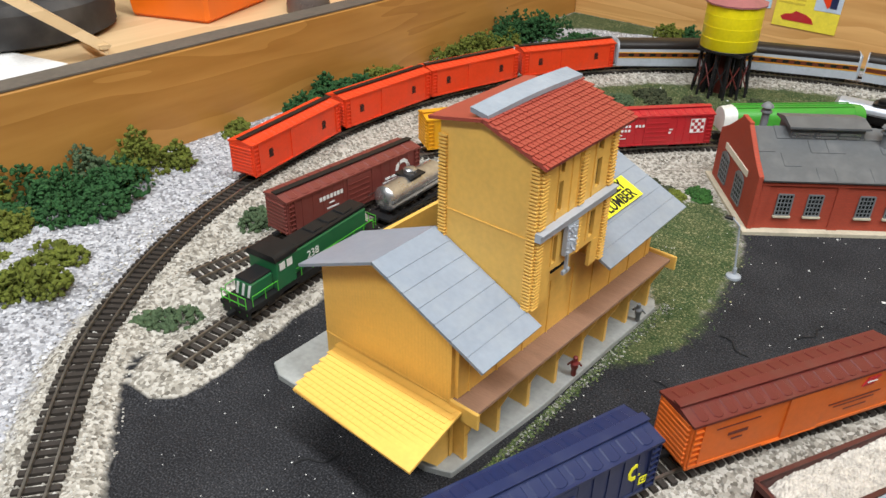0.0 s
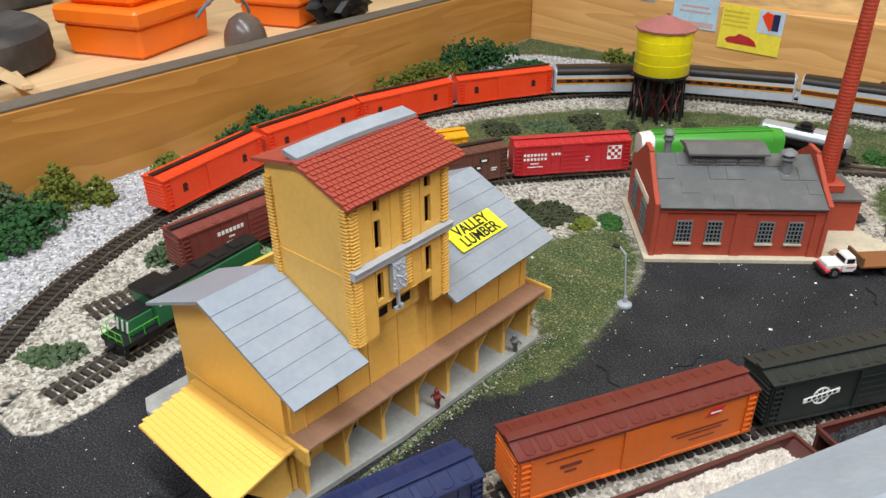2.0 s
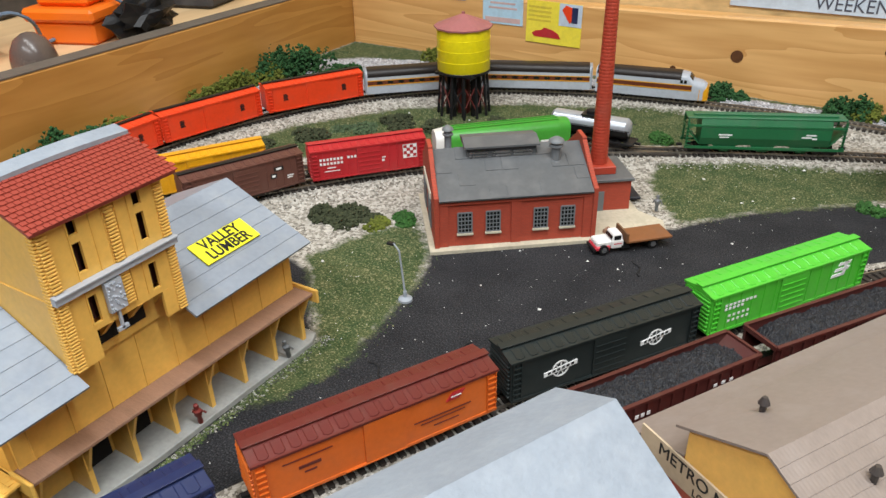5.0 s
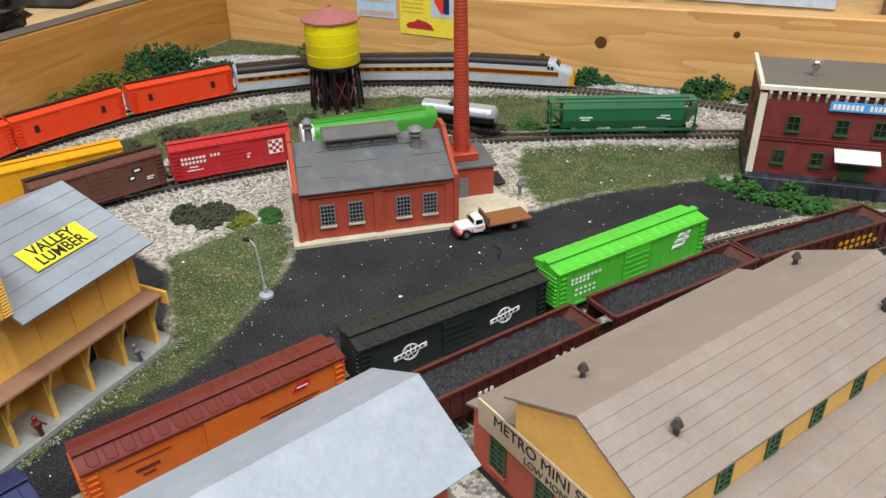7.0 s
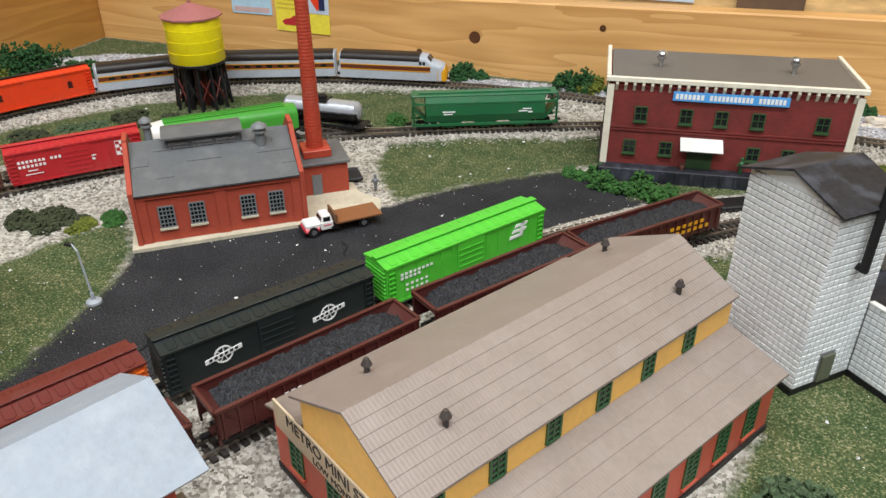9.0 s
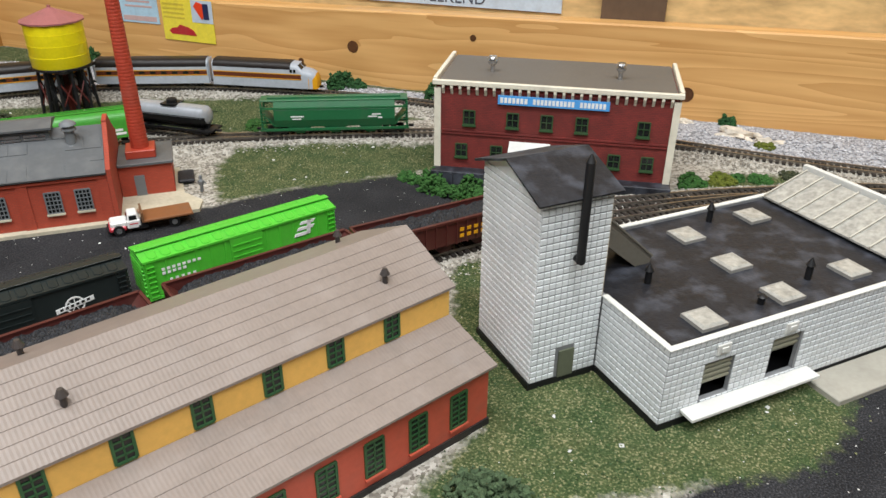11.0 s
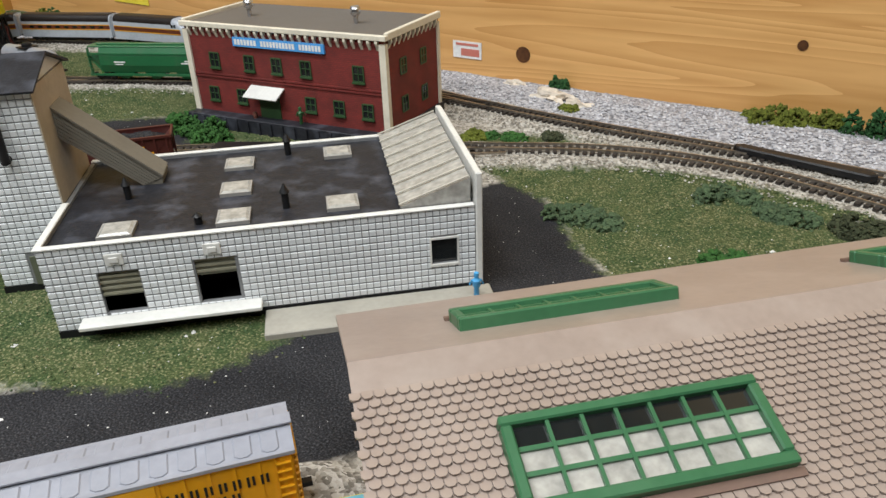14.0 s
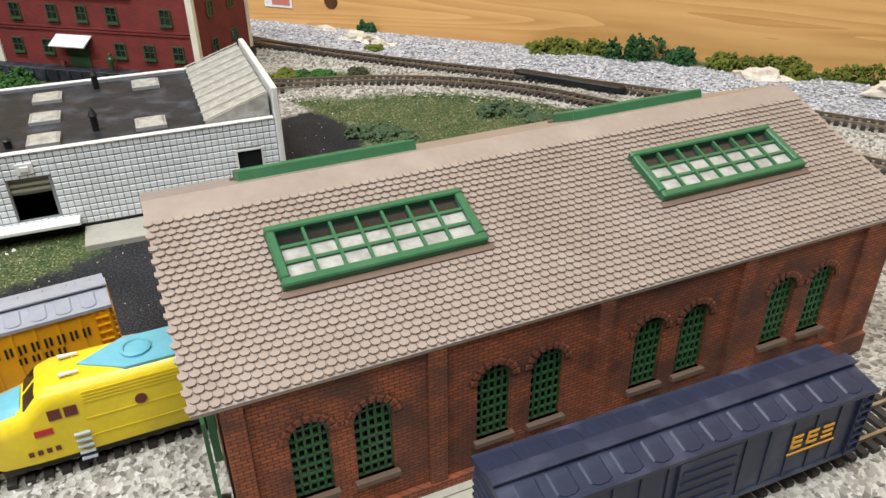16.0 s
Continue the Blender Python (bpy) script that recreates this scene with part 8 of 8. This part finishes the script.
# posters and cards
card = thing("trading_card", -0.1485, 0.8148, 0.0475, 0, "yellow picture card with red car drawing", "card")
card.matrix_basis = pose(-0.1485, 0.8146, 0.0475, 0, 1, 0)
part("sheet", B((-0.031, 0.031, -0.0006, 0.0, -0.0205, 0.0228)), plastic("card_yellow", (0.80, 0.66, 0.06), 0.4), card)
part("picture", B((0.006, 0.031, -0.0009, -0.0006, 0.000, 0.0225)), plastic("card_pale_blue", (0.50, 0.58, 0.68), 0.4), card)
bm = bmesh.new()
prism(bm, [(-0.024, -0.011), (-0.020, -0.008), (-0.014, -0.007), (-0.010, -0.004), (0.000, -0.006), (0.006, -0.009), (0.009, -0.014), (-0.004, -0.014), (-0.021, -0.014)], -0.0010, -0.0006, "y")
part("red_shape", bm, P_PURINA, card)
bm = bmesh.new()
prism(bm, [(0.009, 0.016), (0.013, 0.021), (0.020, 0.019), (0.022, 0.008), (0.018, 0.003)], -0.0012, -0.0009, "y")
part("red_shape", bm, P_RED, card)
part("blue_shape", B((0.020, 0.0265, -0.0013, -0.0009, 0.004, 0.0195)), P_CHESSIE, card)
PRINT = plastic("card_print", (0.62, 0.48, 0.05), 0.5)
for k in range(4):
    part("print_bar", B((-0.029, -0.003, -0.0008, -0.0006, 0.002 + k * 0.0045, 0.004 + k * 0.0045) ), PRINT, card)
card = thing("trading_card", -0.207, 0.8148, 0.062, 0, "pale blue picture card with faint print", "card")
part("sheet", B((-0.025, 0.023, -0.0006, 0.0, -0.020, 0.016)), plastic("card_blue", (0.42, 0.60, 0.72), 0.4), card)
PRINT = plastic("card_rose", (0.55, 0.38, 0.36), 0.5)
for b in ((-0.016, 0.014, -0.0008, -0.0006, 0.001, 0.003), (-0.018, 0.016, -0.0008, -0.0006, -0.004, -0.002), (-0.022, 0.020, -0.0008, -0.0006, -0.018, -0.013)):
    part("print_bar", B(b), PRINT, card)
card = thing("trading_card", -0.262, 0.8148, 0.069, 0, "tiny blue and white card", "card")
part("sheet", B((-0.009, 0.008, -0.0006, 0.0, -0.006, 0.006)), plastic("card_navy", (0.25, 0.35, 0.55), 0.4), card)
card = thing("paper_label", 0.301, 0.8148, 0.0205, 0, "small white label with red marks", "label")
part("sheet", B((-0.014, 0.014, -0.0006, 0.0, -0.007, 0.007)), WINK, card)
PRINT = plastic("label_red", (0.55, 0.18, 0.14), 0.5)
for b in ((-0.011, 0.011, -0.0008, -0.0006, 0.0035, 0.0055), (-0.006, 0.012, -0.0008, -0.0006, -0.005, 0.001)):
    part("print_bar", B(b), PRINT, card)
pst = thing("poster", 0.127, 0.8410, 0.12, 0, "pale blue poster with dark capital letters", "poster")
part("sheet", B((-0.108, 0.108, -0.0006, 0.0, -0.0425, 0.06)), plastic("poster_blue", (0.52, 0.62, 0.72), 0.4), pst)
words("poster_text", "WEEKEND", 0.0165, plastic("poster_ink", (0.06, 0.07, 0.10), 0.5), pst, pose(0.001, -0.0008, -0.0345, 90, 0, 0), squeeze=0.92)
part("stud_block", B((0.271, 0.326, 0.836, 0.8418, 0.06, 0.16)), mat("dark_rough_wood", (0.12, 0.075, 0.045), 0.7, s1=120), bpy.data.objects["wall_north"], "dark rough wood block")
pst = thing("poster", -0.06, 0.8410, 0.14, 0, "pale poster on the strand board", "poster")
part("sheet", B((-0.05, 0.05, -0.0006, 0.0, -0.03, 0.06)), plastic("poster_pale", (0.6, 0.55, 0.45), 0.5), pst)


# ---- foliage ----
LEAF = [mat("foam_dark_green", (0.020, 0.075, 0.020), 0.9, var=0.5, s1=700, s2=160, bump=0.8, bs=1200), mat("foam_olive", (0.105, 0.125, 0.015), 0.9, var=0.45, s1=700, s2=160, bump=0.8, bs=1200), mat("foam_grey_green", (0.060, 0.095, 0.045), 0.9, var=0.45, s1=700, s2=160, bump=0.8, bs=1200), mat("foam_bright_green", (0.030, 0.098, 0.018), 0.9, var=0.45, s1=700, s2=160, bump=0.8, bs=1200), mat("foam_moss", (0.040, 0.048, 0.022), 0.9, var=0.5, s1=700, s2=160, bump=0.8, bs=1200)]
ICO = bmesh.new()
bmesh.ops.create_icosphere(ICO, subdivisions=1, radius=1.0)
ICO_V, ICO_F = [v.co.copy() for v in ICO.verts], [[v.index for v in f.verts] for f in ICO.faces]
ICO.free()


def bush(x, y, rx, ry, h, kind, turn=0, label=None):
    """A clump of torn foam: many small ragged crumbs over a few lobes."""
    verts, faces = [], []
    lobes = [(random.uniform(-0.65, 0.65) * rx, random.uniform(-0.65, 0.65) * ry, random.uniform(0.45, 0.75)) for _ in range(max(3, int(rx * ry / 0.00007)))]
    for lx, ly, f in lobes:
        lr, lh = 0.55 * min(rx, ry) * random.uniform(0.7, 1.15) + 0.002, h * f * random.uniform(0.75, 1.25)
        for _ in range(int(40 + lr * 6500)):
            a, e = random.uniform(0, 2 * math.pi), math.asin(random.uniform(-0.1, 1.0))
            d = random.uniform(0.72, 1.08)
            c = Vector((lx + lr * d * math.cos(e) * math.cos(a), ly + lr * d * math.cos(e) * math.sin(a), max(0.0004, lh * d * (0.15 + 0.85 * math.sin(e)))))
            s = random.uniform(0.0008, 0.0019)
            if not turn and (x + c.x < -0.4095 or y + c.y > 0.8125):
                continue
            base = len(verts)
            for v in ICO_V:
                verts.append(c + v * s * random.uniform(0.45, 1.5))
            faces += [[base + i for i in q] for q in ICO_F]
    me = bpy.data.meshes.new("bush")
    me.from_pydata([tuple(v) for v in verts], [], faces)
    me.materials.append(LEAF[kind])
    ob = new("bush", me)
    ob.matrix_basis = pose(x, y, height(x, y) - 0.0008, 0, 0, turn)
    names = ("dark green", "yellow-olive", "grey-green", "bright green", "dull mossy")
    tagged(ob, label or "ragged " + names[kind] + " foam bush on the scenery", "bush", "foam bushes")


for b in (
    (-0.390, 0.118, 0.026, 0.024, 0.026, 0), (-0.366, 0.135, 0.018, 0.018, 0.016, 1), (-0.392, 0.160, 0.024, 0.026, 0.040, 0), (-0.362, 0.165, 0.020, 0.022, 0.022, 0), (-0.396, 0.188, 0.018, 0.018, 0.040, 2), (-0.370, 0.198, 0.022, 0.020, 0.026, 0), (-0.388, 0.218, 0.024, 0.020, 0.036, 1), (-0.376, 0.236, 0.018, 0.014, 0.022, 1), (-0.400, 0.135, 0.014, 0.016, 0.038, 1),
    (-0.302, 0.100, 0.018, 0.024, 0.018, 1), (-0.318, 0.078, 0.020, 0.020, 0.020, 0), (-0.322, 0.130, 0.014, 0.015, 0.012, 1), (-0.345, 0.105, 0.008, 0.008, 0.006, 1), (-0.390, 0.080, 0.026, 0.028, 0.028, 0), (-0.355, 0.070, 0.020, 0.020, 0.020, 1), (-0.238, 0.032, 0.018, 0.018, 0.014, 1), (-0.226, 0.012, 0.016, 0.018, 0.014, 0), (-0.36, 0.03, 0.03, 0.03, 0.026, 0),
    (-0.398, 0.305, 0.013, 0.016, 0.015, 1), (-0.394, 0.372, 0.018, 0.018, 0.022, 0), (-0.390, 0.400, 0.020, 0.022, 0.026, 0), (-0.394, 0.428, 0.018, 0.018, 0.024, 0), (-0.388, 0.462, 0.020, 0.020, 0.022, 1), (-0.396, 0.490, 0.014, 0.016, 0.014, 1), (-0.398, 0.560, 0.016, 0.020, 0.026, 1), (-0.392, 0.590, 0.020, 0.022, 0.028, 1), (-0.396, 0.620, 0.018, 0.020, 0.030, 0),
    (-0.384, 0.655, 0.026, 0.024, 0.042, 0), (-0.358, 0.668, 0.022, 0.020, 0.034, 0), (-0.378, 0.628, 0.018, 0.016, 0.022, 1), (-0.336, 0.672, 0.016, 0.014, 0.018, 0), (-0.312, 0.686, 0.016, 0.014, 0.020, 0), (-0.296, 0.698, 0.009, 0.008, 0.011, 0),
    (-0.266, 0.774, 0.020, 0.013, 0.026, 1), (-0.248, 0.778, 0.018, 0.013, 0.022, 0), (-0.158, 0.786, 0.024, 0.014, 0.020, 0), (-0.135, 0.788, 0.020, 0.013, 0.018, 0), (-0.110, 0.795, 0.012, 0.008, 0.010, 2),
    (0.030, 0.799, 0.024, 0.014, 0.022, 0), (0.052, 0.796, 0.012, 0.008, 0.012, 0), (0.138, 0.798, 0.026, 0.015, 0.028, 0), (0.160, 0.799, 0.020, 0.014, 0.026, 1), (0.182, 0.798, 0.018, 0.013, 0.018, 0),
    (0.198, 0.602, 0.018, 0.014, 0.018, 3), (0.218, 0.596, 0.018, 0.013, 0.016, 3), (0.237, 0.588, 0.016, 0.013, 0.016, 3), (0.178, 0.610, 0.008, 0.008, 0.008, 3), (0.018, 0.668, 0.010, 0.010, 0.009, 3),
    (0.365, 0.666, 0.014, 0.009, 0.008, 3, 30), (0.382, 0.676, 0.018, 0.010, 0.008, 1, 30), (0.410, 0.690, 0.018, 0.009, 0.008, 3, 20), (0.436, 0.700, 0.018, 0.007, 0.007, 4, 10),
    (0.500, 0.594, 0.014, 0.016, 0.010, 2), (0.514, 0.606, 0.010, 0.010, 0.007, 2), (0.572, 0.585, 0.020, 0.012, 0.010, 3, 20),
    (0.560, 0.664, 0.016, 0.012, 0.010, 2), (0.590, 0.655, 0.024, 0.014, 0.009, 2), (0.625, 0.655, 0.024, 0.013, 0.009, 4), (0.66, 0.645, 0.022, 0.013, 0.009, 2),
    (0.548, 0.800, 0.026, 0.013, 0.014, 1), (0.574, 0.798, 0.022, 0.014, 0.022, 1), (0.612, 0.802, 0.020, 0.013, 0.030, 0), (0.640, 0.803, 0.022, 0.013, 0.022, 0), (0.680, 0.801, 0.026, 0.014, 0.020, 1), (0.720, 0.798, 0.028, 0.015, 0.020, 1), (0.765, 0.795, 0.022, 0.012, 0.016, 1), (0.81, 0.79, 0.022, 0.012, 0.016, 0),
    (0.318, 0.334, 0.030, 0.020, 0.015, 2), (0.365, 0.345, 0.012, 0.010, 0.010, 2), (0.418, 0.762, 0.007, 0.006, 0.006, 1), (0.392, 0.806, 0.006, 0.005, 0.014, 0),
    (-0.138, 0.420, 0.032, 0.016, 0.009, 4, 35), (-0.118, 0.428, 0.018, 0.012, 0.006, 4), (-0.092, 0.446, 0.012, 0.010, 0.007, 3), (-0.100, 0.430, 0.010, 0.008, 0.005, 1), (-0.228, 0.138, 0.018, 0.014, 0.010, 2), (-0.276, 0.228, 0.018, 0.015, 0.010, 2), (-0.27, 0.26, 0.010, 0.010, 0.006, 2),
    (-0.268, 0.490, 0.012, 0.020, 0.007, 4), (-0.250, 0.535, 0.014, 0.020, 0.008, 4, -30), (-0.225, 0.568, 0.016, 0.016, 0.008, 2, -30), (-0.195, 0.600, 0.018, 0.016, 0.008, 4, -30), (-0.160, 0.605, 0.018, 0.014, 0.007, 4), (-0.29, 0.44, 0.010, 0.018, 0.006, 2), (-0.12, 0.640, 0.018, 0.012, 0.005, 4),
):
    bush(*b)


# ---- loose stones, turf and crumbs ----
def crumbs(name, spots, material, label, flat=0.75, kind="stuff"):
    """Thousands of small broken stones as one object."""
    n = len(spots)
    octa = np.array([(1, 0, 0), (-1, 0, 0), (0, 1, 0), (0, -1, 0), (0, 0, 1), (0, 0, -0.6)], float)
    tri = np.array([(0, 2, 4), (2, 1, 4), (1, 3, 4), (3, 0, 4), (2, 0, 5), (1, 2, 5), (3, 1, 5), (0, 3, 5)])
    s = np.array(spots)
    v = octa[None] * np.random.uniform(0.55, 1.3, (n, 6, 1)) * s[:, 3][:, None, None]
    v[:, :, 2] *= flat
    a = np.random.uniform(0, 6.28, n)
    ca, sa = np.cos(a)[:, None], np.sin(a)[:, None]
    x, y = v[:, :, 0] * ca - v[:, :, 1] * sa, v[:, :, 0] * sa + v[:, :, 1] * ca
    v = np.stack([x, y, v[:, :, 2]], -1) + s[:, None, :3]
    f = tri[None] + (np.arange(n) * 6)[:, None, None]
    me = bpy.data.meshes.new(name)
    me.from_pydata(v.reshape(-1, 3).tolist(), [], f.reshape(-1, 3).tolist())
    me.materials.append(material)
    tagged(new(name, me), label, name.replace("_", " "), kind=kind)


def island(name, *cols, rough=0.8):
    m = bpy.data.materials.new(name)
    m.use_nodes = True
    N, L = m.node_tree.nodes, m.node_tree.links
    g = N.new("ShaderNodeNewGeometry")
    r = N.new("ShaderNodeValToRGB")
    e = r.color_ramp.elements
    while len(e) < len(cols):
        e.new(0.5)
    for k, c in enumerate(cols):
        e[k].position, e[k].color = k / (len(cols) - 1), (*c, 1)
    L.new(g.outputs["Random Per Island"], r.inputs[0])
    L.new(r.outputs[0], N["Principled BSDF"].inputs["Base Color"])
    N["Principled BSDF"].inputs["Roughness"].default_value = rough
    return m


rng = random.Random(7)
spots = []
for key, line in TRACKS.items():
    for p, q in zip(line, line[1:]):
        d = (q - p).normalized()
        n_ = Vector((-d.y, d.x))
        for _ in range(24 if key in ("front", "hopper", "inner", "outer", "shed", "side_road") else 16):
            o = rng.choice((-1, 1)) * rng.uniform(0.0055, 0.0235) if rng.random() < 0.8 else rng.uniform(-0.0036, 0.0036)
            c = p + d * rng.uniform(0, 0.004) + n_ * o
            i, j = int((c.y - GY0) / CELL), int((c.x - GX0) / CELL)
            if not (0 <= i < ny and 0 <= j < nx) or (lot[i, j] > 0.003 and abs(o) > 0.018):
                continue
            spots.append((c.x, c.y, height(c.x, c.y) + 0.0003, rng.uniform(0.0004, 0.0010)))
crumbs("ballast", spots, island("ballast_stone", (0.14, 0.125, 0.105), (0.34, 0.32, 0.28), (0.52, 0.50, 0.455), (0.25, 0.225, 0.19), (0.62, 0.60, 0.56)), "grey and buff stone ballast along the tracks")
spots = []
while len(spots) < 16000:
    x, y = rng.uniform(-0.41, 0.95), rng.uniform(-0.05, 0.813)
    i, j = int((y - GY0) / CELL), int((x - GX0) / CELL)
    if pale[i, j] > 0.002 and grass[i, j] < 0.0:
        spots.append((x, y, height(x, y) + 0.0003, rng.uniform(0.0006, 0.0015)))
crumbs("gravel", spots, island("pale_gravel_stone", (0.25, 0.25, 0.27), (0.45, 0.45, 0.48), (0.66, 0.66, 0.69), (0.38, 0.38, 0.405)), "pale grey-white gravel bank behind the outer track")
spots = []
while len(spots) < 26000:
    x, y = rng.uniform(-0.41, 0.75), rng.uniform(0.2, 0.813)
    i, j = int((y - GY0) / CELL), int((x - GX0) / CELL)
    if grass[i, j] > rng.uniform(-0.006, 0.01) and td[i, j] > 0.014:
        spots.append((x, y, height(x, y) + 0.0002, rng.uniform(0.0003, 0.0007)))
crumbs("turf", spots, island("turf_crumb", (0.02, 0.045, 0.012), (0.045, 0.085, 0.025), (0.11, 0.14, 0.05), (0.04, 0.085, 0.03), (0.30, 0.28, 0.15), (0.10, 0.12, 0.045)), "fine green flocked turf crumbs", 1.0)
spots = []
while len(spots) < 950:
    x, y = rng.uniform(-0.25, 0.6), rng.uniform(0.0, 0.66)
    i, j = int((y - GY0) / CELL), int((x - GX0) / CELL)
    if max(lot[i, j], grass[i, j]) > 0.002 and td[i, j] > 0.016:
        spots.append((x, y, height(x, y) + 0.0001, rng.uniform(0.0002, 0.0005) if rng.random() < 0.96 else rng.uniform(0.0009, 0.0016)))
crumbs("loose_chips", spots, island("white_chip", (0.55, 0.54, 0.52), (0.75, 0.74, 0.72)), "scattered white stone chips on asphalt and turf")


spots = []
for _ in range(2600):
    y = rng.uniform(-0.012, 0.155)
    x = -0.1 + 0.0425 + 0.026 * max(0.0, y) + rng.uniform(-0.001, 0.006) * rng.random()
    spots.append((x, 0.16 + y, height(x, 0.16 + y) + 0.0002, rng.uniform(0.0003, 0.0009)))
crumbs("verge", spots, island("verge_crumb", (0.02, 0.03, 0.012), (0.05, 0.09, 0.02), (0.16, 0.20, 0.06), (0.03, 0.03, 0.03), (0.45, 0.44, 0.40)), "green and white crumbs along the dock edge")
FLAKE = mat("tar_flake", (0.008, 0.008, 0.009), 0.8, bump=0.4)
for x, y, a in ((-0.030, 0.255, 20), (0.010, 0.330, 70), (0.036, 0.372, 15), (-0.115, 0.120, 50), (0.070, 0.452, 120), (-0.005, 0.300, 150), (0.440, 0.470, 40)):
    pts = [Vector((0.003 * k, 0.0016 * math.sin(k * 1.3 + a), 0)) for k in range(7)]
    bm = bmesh.new()
    for p, q in zip(pts, pts[1:]):
        tube(bm, p, q, 0.00045, n=6)
    ob = part("tar_flake", bm, FLAKE, None, "thin curled black tar flake on the asphalt")
    ob.matrix_basis = pose(x, y, height(x, y) + 0.0004, 0, 0, a)
    tagged(ob, category="debris", group="tar flakes on the asphalt")


# ---- plaster rocks ----
for x, y, s, h in ((0.400, 0.778, 0.024, 0.008), (0.422, 0.770, 0.016, 0.006), (-0.045, 0.800, 0.022, 0.012), (-0.015, 0.798, 0.018, 0.010), (0.705, 0.775, 0.026, 0.012), (0.79, 0.76, 0.03, 0.012), (0.355, 0.800, 0.012, 0.006)):
    bm = bmesh.new()
    bmesh.ops.create_icosphere(bm, subdivisions=3, radius=1.0)
    for v in bm.verts:
        k = 0.7 + 0.55 * noise.noise(v.co * 1.7 + Vector((x * 50, y * 50, 0))) + 0.25 * noise.noise(v.co * 5)
        v.co = Vector((v.co.x * s * k, v.co.y * s * 0.45 * k, v.co.z * h * k))
    ob = part("rock", bm, mat("plaster_rock", (0.62, 0.55, 0.46), 0.8, var=0.3, s1=200, s2=60, bump=0.6, bs=300), None, "pale buff plaster rock in the gravel bank")
    ob.matrix_basis = pose(x, y, height(x, y))
    tagged(ob, category="rock", group="plaster rocks")
